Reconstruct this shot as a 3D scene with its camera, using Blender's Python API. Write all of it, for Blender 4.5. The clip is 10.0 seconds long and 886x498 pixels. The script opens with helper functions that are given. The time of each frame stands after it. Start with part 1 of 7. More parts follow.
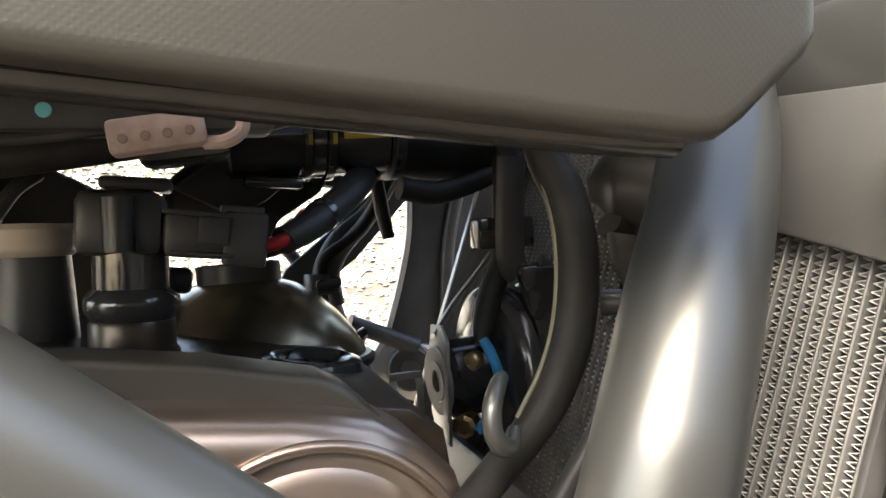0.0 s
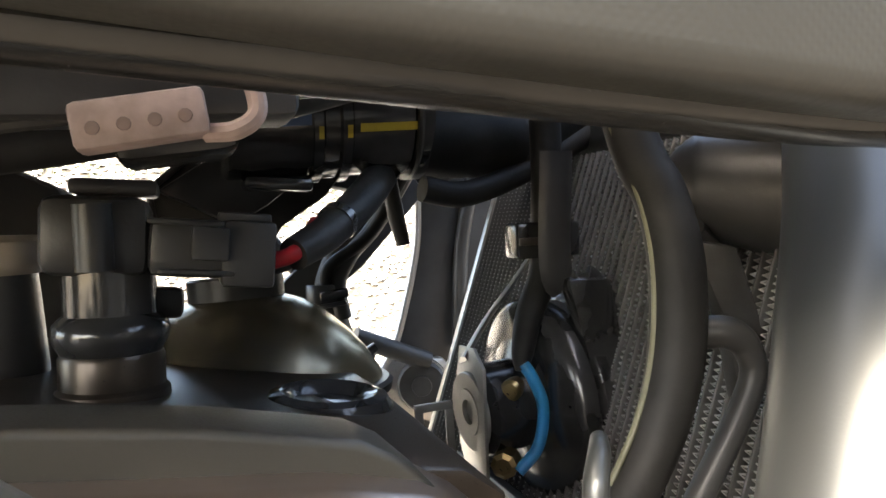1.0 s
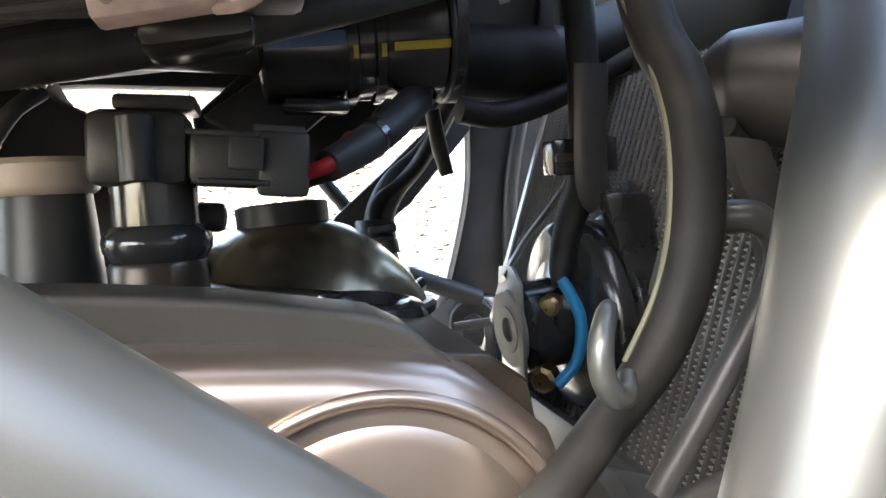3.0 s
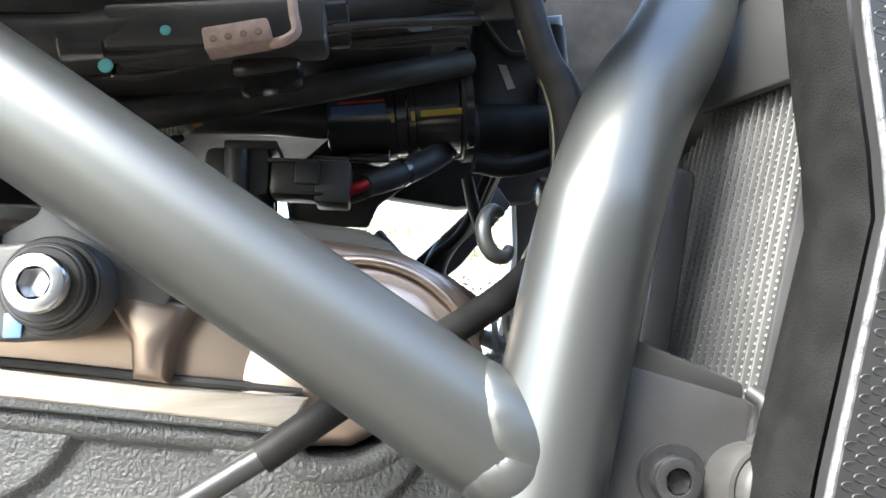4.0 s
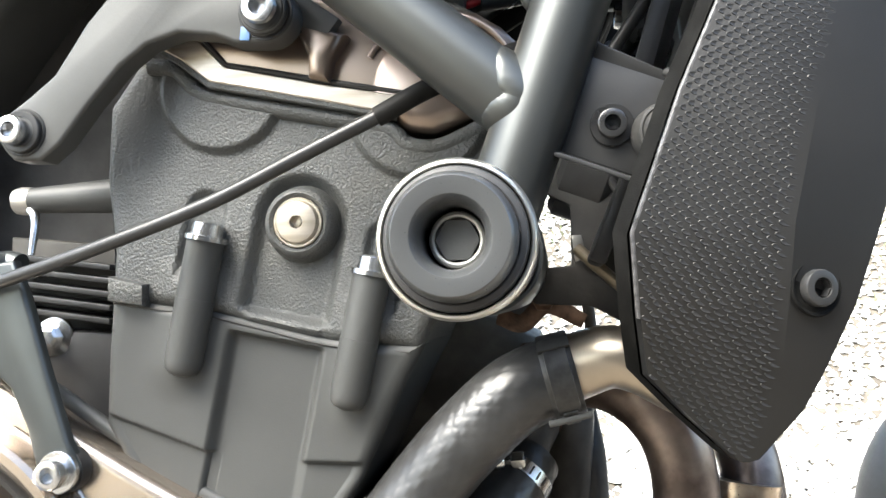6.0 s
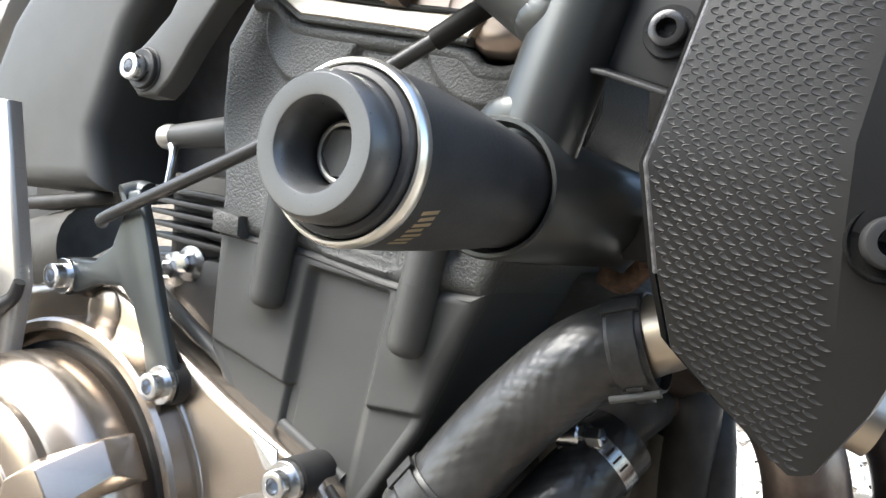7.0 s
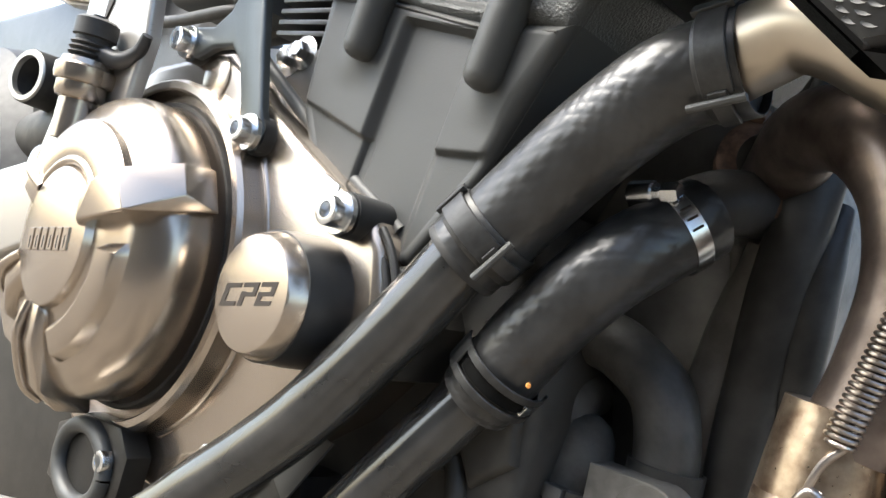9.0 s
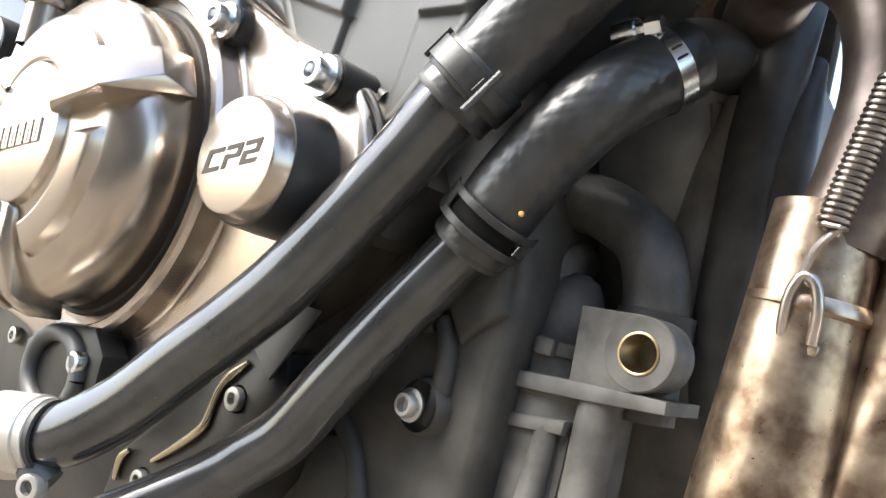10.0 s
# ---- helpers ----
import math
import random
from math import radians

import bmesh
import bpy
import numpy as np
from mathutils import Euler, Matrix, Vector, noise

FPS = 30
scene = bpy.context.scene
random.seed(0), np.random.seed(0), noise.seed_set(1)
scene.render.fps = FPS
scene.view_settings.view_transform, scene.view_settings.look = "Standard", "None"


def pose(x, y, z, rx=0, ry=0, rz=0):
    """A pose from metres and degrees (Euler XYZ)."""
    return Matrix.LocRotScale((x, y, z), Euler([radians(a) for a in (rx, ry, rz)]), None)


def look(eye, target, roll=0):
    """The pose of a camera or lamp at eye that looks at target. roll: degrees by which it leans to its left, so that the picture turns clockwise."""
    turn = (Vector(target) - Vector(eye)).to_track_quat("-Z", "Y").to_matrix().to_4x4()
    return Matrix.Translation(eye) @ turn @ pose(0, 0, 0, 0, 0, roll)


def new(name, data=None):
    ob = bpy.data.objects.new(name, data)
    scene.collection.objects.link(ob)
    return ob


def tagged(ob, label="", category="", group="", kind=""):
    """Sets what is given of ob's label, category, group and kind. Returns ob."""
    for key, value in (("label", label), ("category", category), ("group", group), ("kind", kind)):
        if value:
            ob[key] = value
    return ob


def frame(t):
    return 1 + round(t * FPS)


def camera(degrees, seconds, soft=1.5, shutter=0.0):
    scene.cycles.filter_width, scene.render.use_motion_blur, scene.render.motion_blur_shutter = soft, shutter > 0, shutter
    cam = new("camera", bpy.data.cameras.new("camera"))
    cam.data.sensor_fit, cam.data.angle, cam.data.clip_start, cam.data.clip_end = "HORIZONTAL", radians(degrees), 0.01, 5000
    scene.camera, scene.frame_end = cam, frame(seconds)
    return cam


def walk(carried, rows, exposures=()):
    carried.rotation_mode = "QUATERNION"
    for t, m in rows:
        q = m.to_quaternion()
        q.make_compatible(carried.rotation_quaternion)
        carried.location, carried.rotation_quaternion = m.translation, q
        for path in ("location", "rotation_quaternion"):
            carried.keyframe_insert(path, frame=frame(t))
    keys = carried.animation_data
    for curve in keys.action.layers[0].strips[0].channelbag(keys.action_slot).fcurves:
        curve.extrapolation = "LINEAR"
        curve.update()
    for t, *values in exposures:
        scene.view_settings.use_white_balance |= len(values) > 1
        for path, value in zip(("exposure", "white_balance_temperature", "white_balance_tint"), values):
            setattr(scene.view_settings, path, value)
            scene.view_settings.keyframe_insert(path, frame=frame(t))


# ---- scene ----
from mathutils.bvhtree import BVHTree

cam = camera(59.0, 10.0)
PATH = [
    (0, (-0.0550, -0.0498, 0.8129), (0.5285, 1.8609, 0.7188), -4.12),
    (0.5, (-0.0555, -0.0092, 0.8145), (0.6151, 1.8724, 0.7142), -4.45),
    (1, (-0.0581, 0.0127, 0.8179), (0.5610, 1.9117, 0.7138), -4.65),
    (1.5, (-0.0556, 0.0192, 0.8135), (0.5299, 1.9290, 0.7137), -4.97),
    (2, (-0.0576, 0.0170, 0.8054), (0.4832, 1.9258, 0.5523), -5.71),
    (2.2, (-0.0570, 0.0210, 0.8035), (0.4711, 1.9332, 0.5489), -6.03),
    (3.3, (-0.0436, -0.0230, 0.7812), (0.3376, 1.9398, 0.7374), -6.13),
    (3.5, (-0.0397, -0.0506, 0.7636), (0.2866, 1.9207, 0.8497), -6.53),
    (4, (-0.0216, -0.1177, 0.7105), (0.1692, 1.8569, 0.9646), -6.09),
    (4.5, (-0.0091, -0.1607, 0.6564), (0.0781, 1.8253, 0.8765), -3.06),
    (5, (-0.0068, -0.2002, 0.6344), (0.0782, 1.7911, 0.8005), -2.19),
    (5.5, (-0.0044, -0.2497, 0.6081), (0.0425, 1.7481, 0.6893), -1.55),
    (6, (0.0342, -0.2700, 0.5794), (-0.2490, 1.7056, 0.7086), -0.83),
    (6.2, (0.0599, -0.2633, 0.5717), (-0.3891, 1.6829, 0.6755), -0.31),
    (7.3, (0.1686, -0.1631, 0.5676), (-1.0238, 1.4416, 0.6235), 5.43),
    (7.5, (0.1840, -0.1562, 0.5579), (-1.1249, 1.3525, 0.6607), 7.46),
    (8, (0.1930, -0.1479, 0.5419), (-1.1728, 1.3037, 0.7080), 9.47),
    (8.5, (0.1763, -0.1321, 0.4679), (-1.1507, 1.3630, 0.5306), 14.15),
    (9, (0.1816, -0.1197, 0.4145), (-1.1533, 1.3673, 0.4981), 12.96),
    (9.5, (0.1868, -0.1132, 0.3683), (-1.0830, 1.4257, 0.5081), 13.02),
    (10, (0.1804, -0.1110, 0.3199), (-1.0849, 1.4271, 0.5023), 11.51),
]
walk(cam, [(t, look(eye, target, roll)) for t, eye, target, roll in PATH],
     exposures=[(0, 2.7, 7900, 10), (1.2, 3.2, 7800, 10), (2.2, 3.25, 7600, 10), (3.4, 3.55, 6900, 9), (3.7, 3.36, 6750, 7), (4.5, 2.8, 6450, 5), (5.5, 2.44, 6700, 5), (6.2, 2.2, 6700, 5), (7.5, 1.78, 6500, 7), (8.5, 1.66, 6600, 6), (9.2, 2.05, 6700, 6), (10, 2.3, 6700, 7)])

# ---- world and light ----
world = bpy.data.worlds.new("sky")
scene.world = world
world.use_nodes = True
wn = world.node_tree.nodes
sky = wn.new("ShaderNodeTexSky")
sky.sky_type, sky.sun_disc = "NISHITA", False
sky.sun_elevation, sky.sun_rotation = radians(52), radians(222)
sky.air_density, sky.dust_density = 1.0, 2.5
wn["Background"].inputs["Strength"].default_value = 0.175
world.node_tree.links.new(sky.outputs["Color"], wn["Background"].inputs["Color"])
sun = new("sun", bpy.data.lights.new("sun", "SUN"))
sun.data.energy, sun.data.angle, sun.data.color = 2.4, radians(44), (1, 0.98, 0.95)
sun.matrix_world = look((-2.4, -2.65, 5.1), (0, 0, 0.5))


# ---- materials ----
def material(name, colour, rough=0.5, metal=0.0, grain=400.0, bump=0.1, vary=0.15, blotch=25.0, coat=0.0, spec=0.5, second=None, stretch=(1, 1, 1), relief=0.0006, even=1.0):
    """Principled surface with fine grain, larger blotches in colour and gloss, and a fine relief."""
    m = bpy.data.materials.new(name)
    m.use_nodes = True
    n, l = m.node_tree.nodes, m.node_tree.links
    p = n["Principled BSDF"]
    tc, mp = n.new("ShaderNodeTexCoord"), n.new("ShaderNodeMapping")
    mp.inputs["Scale"].default_value = stretch
    l.new(tc.outputs["Object"], mp.inputs["Vector"])
    big, fine = n.new("ShaderNodeTexNoise"), n.new("ShaderNodeTexNoise")
    big.inputs["Scale"].default_value, big.inputs["Detail"].default_value = blotch, 5
    fine.inputs["Scale"].default_value, fine.inputs["Detail"].default_value = grain, 3
    for t in (big, fine):
        l.new(mp.outputs["Vector"], t.inputs["Vector"])
    mix = n.new("ShaderNodeMix")
    mix.data_type = "RGBA"
    a = [c * (1 - vary) for c in colour]
    b = list(second) if second else [min(1, c * (1 + vary)) for c in colour]
    mix.inputs[6].default_value, mix.inputs[7].default_value = (*a, 1), (*b, 1)
    ramp = n.new("ShaderNodeMapRange")
    ramp.inputs["From Min"].default_value, ramp.inputs["From Max"].default_value = 0.35, 0.65
    l.new(big.outputs["Fac"], ramp.inputs["Value"])
    l.new(ramp.outputs["Result"], mix.inputs[0])
    l.new(mix.outputs[2], p.inputs["Base Color"])
    rr = n.new("ShaderNodeMapRange")
    rr.inputs["To Min"].default_value, rr.inputs["To Max"].default_value = max(0.03, rough - 0.08 * even), min(1, rough + 0.1 * even)
    l.new(fine.outputs["Fac"], rr.inputs["Value"])
    l.new(rr.outputs["Result"], p.inputs["Roughness"])
    p.inputs["Metallic"].default_value = metal
    p.inputs["Specular IOR Level"].default_value = spec
    p.inputs["Coat Weight"].default_value = coat
    p.inputs["Coat Roughness"].default_value = 0.15
    if bump:
        bp = n.new("ShaderNodeBump")
        bp.inputs["Strength"].default_value, bp.inputs["Distance"].default_value = bump, relief
        l.new(fine.outputs["Fac"], bp.inputs["Height"])
        l.new(bp.outputs["Normal"], p.inputs["Normal"])
    return m


def woven(name, colour, rough, around, along, depth):
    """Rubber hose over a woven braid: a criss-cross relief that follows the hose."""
    m = material(name, colour, rough, 0, 300, 0.0, 0.3, 60)
    n, l = m.node_tree.nodes, m.node_tree.links
    uv = n.new("ShaderNodeTexCoord")
    hs = []
    for sign in (1, -1):
        mp = n.new("ShaderNodeMapping")
        mp.inputs["Scale"].default_value = (around, along * sign, 1)
        w = n.new("ShaderNodeTexWave")
        w.wave_type, w.bands_direction = "BANDS", "DIAGONAL"
        w.inputs["Scale"].default_value, w.inputs["Distortion"].default_value = 1.0, 0.6
        w.inputs["Detail"].default_value = 1
        l.new(uv.outputs["UV"], mp.inputs["Vector"])
        l.new(mp.outputs["Vector"], w.inputs["Vector"])
        hs.append(w)
    mx = n.new("ShaderNodeMath")
    mx.operation = "MAXIMUM"
    l.new(hs[0].outputs["Fac"], mx.inputs[0])
    l.new(hs[1].outputs["Fac"], mx.inputs[1])
    bp = n.new("ShaderNodeBump")
    bp.inputs["Strength"].default_value, bp.inputs["Distance"].default_value = 0.9, depth
    l.new(mx.outputs[0], bp.inputs["Height"])
    l.new(bp.outputs["Normal"], n["Principled BSDF"].inputs["Normal"])
    return m


def weave(m, cell, depth):
    """Adds a fine basket-weave relief to a material, in object space."""
    n, l = m.node_tree.nodes, m.node_tree.links
    tc, mp = n.new("ShaderNodeTexCoord"), n.new("ShaderNodeMapping")
    mp.inputs["Rotation"].default_value = (0, radians(38), 0)
    mp.inputs["Scale"].default_value = (1 / cell, 0, 1 / cell)
    l.new(tc.outputs["Object"], mp.inputs["Vector"])
    out = None
    for axis in ("X", "Z"):
        w = n.new("ShaderNodeTexWave")
        w.bands_direction = axis
        w.inputs["Scale"].default_value, w.inputs["Distortion"].default_value = 0.314, 0.0
        l.new(mp.outputs["Vector"], w.inputs["Vector"])
        if out is None:
            out = w.outputs["Fac"]
        else:
            mx = n.new("ShaderNodeMath")
            mx.operation = "MULTIPLY"
            l.new(out, mx.inputs[0])
            l.new(w.outputs["Fac"], mx.inputs[1])
            out = mx.outputs[0]
    bp = n.new("ShaderNodeBump")
    bp.inputs["Strength"].default_value, bp.inputs["Distance"].default_value = 0.8, depth
    l.new(out, bp.inputs["Height"])
    l.new(bp.outputs["Normal"], n["Principled BSDF"].inputs["Normal"])
    return m


FRAME = material("satin_grey_frame_paint", (0.079, 0.083, 0.081), 0.36, 0.7, 1500, 0.03, 0.05, 15, even=0.5)
HANGER = material("dark_satin_metal", (0.078, 0.079, 0.077), 0.5, 0.35, 900, 0.08, 0.08, 20)
CAST = material("rough_cast_grey", (0.066, 0.068, 0.066), 0.46, 0.05, 620, 0.6, 0.08, 18, relief=0.0019)
BLOCK = material("smooth_cast_grey", (0.054, 0.0555, 0.054), 0.48, 0.0, 1200, 0.15, 0.08, 14, spec=0.4)
BRONZE = material("bronze_metallic_paint", (0.405, 0.35, 0.296), 0.25, 0.92, 1400, 0.0, 0.015, 16, even=0.1)
BROWN = material("brown_cast_cover", (0.31, 0.25, 0.21), 0.3, 0.88, 1200, 0.0, 0.07, 16, even=0.2)
BARE = material("machined_aluminium", (0.62, 0.57, 0.5), 0.36, 0.85, 700, 0.15, 0.05, 70, second=(0.4, 0.345, 0.27), stretch=(0.2, 1, 2.5))
ZINC = material("zinc_plated_steel", (0.62, 0.63, 0.64), 0.24, 1.0, 900, 0.02, 0.06, 120, even=0.3)
BRIGHT = material("bright_silver_ring", (0.88, 0.86, 0.8), 0.28, 1.0, 900, 0.0, 0.03, 90, even=0.1)
BLACKMETAL = material("black_painted_steel", (0.03, 0.03, 0.03), 0.38, 0.0, 900, 0.06, 0.25, 30, spec=0.28)
NYLON = material("black_nylon", (0.032, 0.032, 0.033), 0.5, 0.0, 900, 0.1, 0.25, 40)
NYLONGREY = material("grey_anodised_face", (0.05, 0.052, 0.053), 0.3, 0.0, 900, 0.04, 0.06, 40, spec=0.8)
PLASTIC = material("black_plastic", (0.04, 0.04, 0.0405), 0.36, 0.0, 700, 0.12, 0.25, 30, spec=0.4)
GLOSSBLACK = material("glossy_black_film", (0.036, 0.036, 0.037), 0.14, 0.0, 250, 0.06, 0.3, 40, spec=0.7)
RUBBER = material("black_rubber", (0.038, 0.037, 0.0355), 0.5, 0.0, 500, 0.15, 0.3, 50, spec=0.32)
HOSE = material("braided_black_hose", (0.031, 0.0312, 0.0312), 0.3, 0.0, 420, 0.12, 0.3, 60, spec=0.55, even=0.6)
PIPE = material("gloss_black_pipe", (0.029, 0.0287, 0.0275), 0.14, 0.0, 900, 0.01, 0.25, 40, coat=0.35, spec=0.6, even=0.3)
DARKENGINE = material("dark_engine_casting", (0.045, 0.0425, 0.0375), 0.55, 0.0, 900, 0.2, 0.3, 35, spec=0.3)
GUARD = material("textured_guard_plastic", (0.015, 0.015, 0.015), 0.39, 0.0, 1500, 0.08, 0.1, 25, spec=0.36)
FOAM = material("black_felt_edge", (0.008, 0.008, 0.0077), 0.85, 0.0, 1500, 0.6, 0.3, 100, spec=0.08)
SILVERPIPE = material("brushed_silver_pipe", (0.5, 0.44, 0.36), 0.36, 1.0, 500, 0.0, 0.06, 40, even=0.2)
EXHAUST = material("heat_stained_exhaust", (0.22, 0.145, 0.098), 0.3, 0.92, 420, 0.14, 0.25, 62, second=(0.54, 0.43, 0.315))
EXHAUSTDARK = material("dark_brown_exhaust", (0.13, 0.1, 0.086), 0.34, 0.8, 600, 0.15, 0.3, 40, second=(0.25, 0.2, 0.17))
RUST = material("rusty_steel", (0.1, 0.058, 0.04), 0.75, 0.2, 500, 0.5, 0.4, 120, second=(0.2, 0.12, 0.08))
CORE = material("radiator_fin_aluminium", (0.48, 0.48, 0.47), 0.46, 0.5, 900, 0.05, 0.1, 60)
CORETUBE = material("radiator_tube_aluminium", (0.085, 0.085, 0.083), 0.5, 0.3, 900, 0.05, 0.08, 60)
SILVERPAINT = material("silver_painted_plate", (0.43, 0.41, 0.378), 0.3, 0.6, 900, 0.06, 0.06, 12)
WHITEPAINT = material("pale_body_paint", (0.36, 0.35, 0.33), 0.22, 0.0, 900, 0.01, 0.03, 8, coat=0.5)
LABEL = material("pale_pink_label", (0.32, 0.24, 0.22), 0.55, 0.0, 400, 0.25, 0.25, 120)
RED = material("red_wire", (0.45, 0.02, 0.03), 0.4, 0.0, 500, 0.05, 0.15, 60)
BLUE = material("blue_wire", (0.01, 0.2, 0.42), 0.35, 0.0, 500, 0.05, 0.15, 60)
YELLOW = material("yellow_tape", (0.4, 0.29, 0.03), 0.35, 0.0, 500, 0.05, 0.15, 60)
BLUETAPE = material("blue_tape", (0.05, 0.11, 0.24), 0.35, 0.0, 500, 0.05, 0.15, 60)
CYAN = material("pale_cyan_paint", (0.1, 0.38, 0.38), 0.6, 0.0, 500, 0.05, 0.15, 60)
PAINTMARK = material("pale_blue_paint_mark", (0.1, 0.2, 0.4), 0.5, 0.0, 500, 0.05, 0.1, 60)
GOLD = material("printed_gold", (0.42, 0.33, 0.2), 0.4, 0.5, 500, 0.0, 0.1, 60)
ENGRAVE = material("dark_recess", (0.04, 0.033, 0.028), 0.6, 0.5, 500, 0.1, 0.1, 60)
BRASS = material("brass_bush", (0.5, 0.38, 0.2), 0.3, 1.0, 500, 0.05, 0.1, 60)
ORANGE = material("orange_sand_grain", (0.6, 0.25, 0.06), 0.8, 0.0, 500, 0.1, 0.2, 60)
GRASS = material("grass_blades", (0.2, 0.27, 0.09), 0.6, 0.0, 30, 0.0, 0.3, 3, second=(0.42, 0.44, 0.24))
DULLZINC = material("dull_zinc_sheet", (0.38, 0.375, 0.35), 0.42, 0.85, 700, 0.08, 0.12, 60)
WORN = material("worn_pale_plastic_edge", (0.085, 0.085, 0.088), 0.35, 0.0, 1200, 0.5, 0.5, 260)
TAN = material("dusty_tan_steel", (0.26, 0.22, 0.16), 0.45, 0.4, 700, 0.2, 0.3, 80)
DUSTY = material("dust_covered_casting", (0.1, 0.096, 0.088), 0.6, 0.0, 500, 0.25, 0.35, 45, spec=0.25)
DUSTYHOSE = woven("dusty_braided_hose", (0.07, 0.068, 0.063), 0.45, 12, 84, 0.00012)
# Deck colours darkened to hold the shade and reflections under the panel.
DARKBRONZE = material("bronze_darkened_for_shade", (0.07, 0.055, 0.042), 0.3, 0.6, 1200, 0.03, 0.15, 20)
SHADEDDECK = material("casting_darkened_for_shade", (0.06, 0.056, 0.045), 0.42, 0.3, 1200, 0.06, 0.15, 20)
PINDARK = material("dull_brown_pin", (0.19, 0.135, 0.12), 0.6, 0.0, 400, 0.1, 0.2, 120)
CLEAR = material("cloudy_ribbed_plastic", (0.3, 0.31, 0.24), 0.25, 0.0, 300, 0.2, 0.35, 200)
MATTBLACK = material("matt_black_moulding", (0.06, 0.0585, 0.0565), 0.75, 0.0, 300, 0.3, 0.3, 25, spec=0.15)
LIP = material("matt_black_rim", (0.016, 0.0155, 0.0148), 0.22, 0.0, 500, 0.03, 0.3, 40, spec=0.35)
SPRINGSTEEL = material("dull_spring_steel", (0.42, 0.37, 0.33), 0.3, 1.0, 900, 0.05, 0.15, 90)
CABLE = material("matt_cable_sheath", (0.014, 0.0137, 0.013), 0.55, 0.0, 700, 0.12, 0.3, 60, spec=0.16)
HORNBLACK = material("gloss_black_horn_paint", (0.02, 0.02, 0.0205), 0.22, 0.0, 600, 0.03, 0.3, 50, coat=0.3, spec=0.5)
WELL = material("polished_olive_bronze", (0.4, 0.34, 0.235), 0.26, 0.9, 900, 0.0, 0.1, 20, even=0.2)
# Olive colour of the highlight painted along the cable sleeve.
EDGEGLINT = material("painted_olive_highlight", (0.1, 0.097, 0.06), 0.5, 0.0, 500, 0.1, 0.15, 50)
INNERCAST = material("inner_engine_casting", (0.11, 0.103, 0.092), 0.55, 0.0, 500, 0.25, 0.3, 40, spec=0.35)
# Bronze darkened so its colour carries the groove's dark reflections.
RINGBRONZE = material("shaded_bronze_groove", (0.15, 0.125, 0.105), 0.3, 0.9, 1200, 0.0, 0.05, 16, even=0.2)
DUCT = material("dull_black_conduit", (0.048, 0.047, 0.045), 0.46, 0.0, 500, 0.1, 0.25, 50, spec=0.22)
WORNBLACK = material("worn_black_steel", (0.034, 0.034, 0.0335), 0.4, 0.2, 900, 0.1, 0.3, 160)
SATIN = material("satin_black_sheath", (0.03, 0.0305, 0.031), 0.33, 0.1, 900, 0.1, 0.15, 60, spec=0.45)
SUMP = material("black_sump_casting", (0.017, 0.0158, 0.0142), 0.36, 0.0, 700, 0.2, 0.35, 40, spec=0.3)
PLASTER = material("rough_brown_plaster", (0.13, 0.112, 0.092), 0.9, 0.0, 60, 0.4, 0.15, 3)
STONE = material("pale_gravel", (0.52, 0.5, 0.45), 0.85, 0.0, 120, 0.4, 0.3, 14, second=(0.76, 0.74, 0.68))


# ---- shapes ----
def V(*a):
    return Vector(a)


def thing(name, label, category, at=(0, 0, 0), group="", kind=""):
    ob = new(name)
    ob.empty_display_size = 0.02
    ob.location = at
    bpy.context.view_layer.update()
    return tagged(ob, label, category, group, kind)


def world_of(ob):
    m = ob.matrix_basis
    return world_of(ob.parent) @ ob.matrix_parent_inverse @ m if ob.parent else m


def part(name, bm, mat, parent=None, label="", smooth=True, angle=35):
    """One bmesh as one mesh object, its origin in its own middle."""
    c = sum((v.co for v in bm.verts), Vector()) / max(1, len(bm.verts))
    bmesh.ops.translate(bm, verts=bm.verts, vec=-c)
    me = bpy.data.meshes.new(name)
    if smooth:
        for e in bm.edges:
            e.smooth = len(e.link_faces) != 2 or e.calc_face_angle(0) < radians(angle)
        for f in bm.faces:
            f.smooth = True
    bm.to_mesh(me)
    bm.free()
    me.materials.append(mat)
    ob = new(name, me)
    ob.location = c
    if parent is not None:
        ob.parent = parent
        ob.matrix_parent_inverse = world_of(parent).inverted()
    if label:
        ob["label"] = label
    return ob


def basis(d):
    d = Vector(d).normalized()
    a = d.orthogonal().normalized() if abs(d.z) > 0.95 else d.cross(V(0, 0, 1)).normalized()
    return d, a, d.cross(a).normalized()


def lathe(bm, at, axis, profile, seg=48):
    """Profile rows (along the axis, radius); the ends close where the radius is 0."""
    d, a, b = basis(axis)
    at = Vector(at)
    rings = []
    for s, r in profile:
        if r < 1e-6:
            rings.append([bm.verts.new(at + d * s)])
        else:
            rings.append([bm.verts.new(at + d * s + (a * math.cos(q) + b * math.sin(q)) * r) for q in (2 * math.pi * i / seg for i in range(seg))])
    for r0, r1 in zip(rings, rings[1:]):
        for i in range(seg):
            j = (i + 1) % seg
            vs = [r0[i % len(r0)], r0[j % len(r0)], r1[j % len(r1)], r1[i % len(r1)]]
            vs = list(dict.fromkeys(vs))
            if len(vs) > 2:
                bm.faces.new(vs)
    bmesh.ops.recalc_face_normals(bm, faces=bm.faces)
    return bm


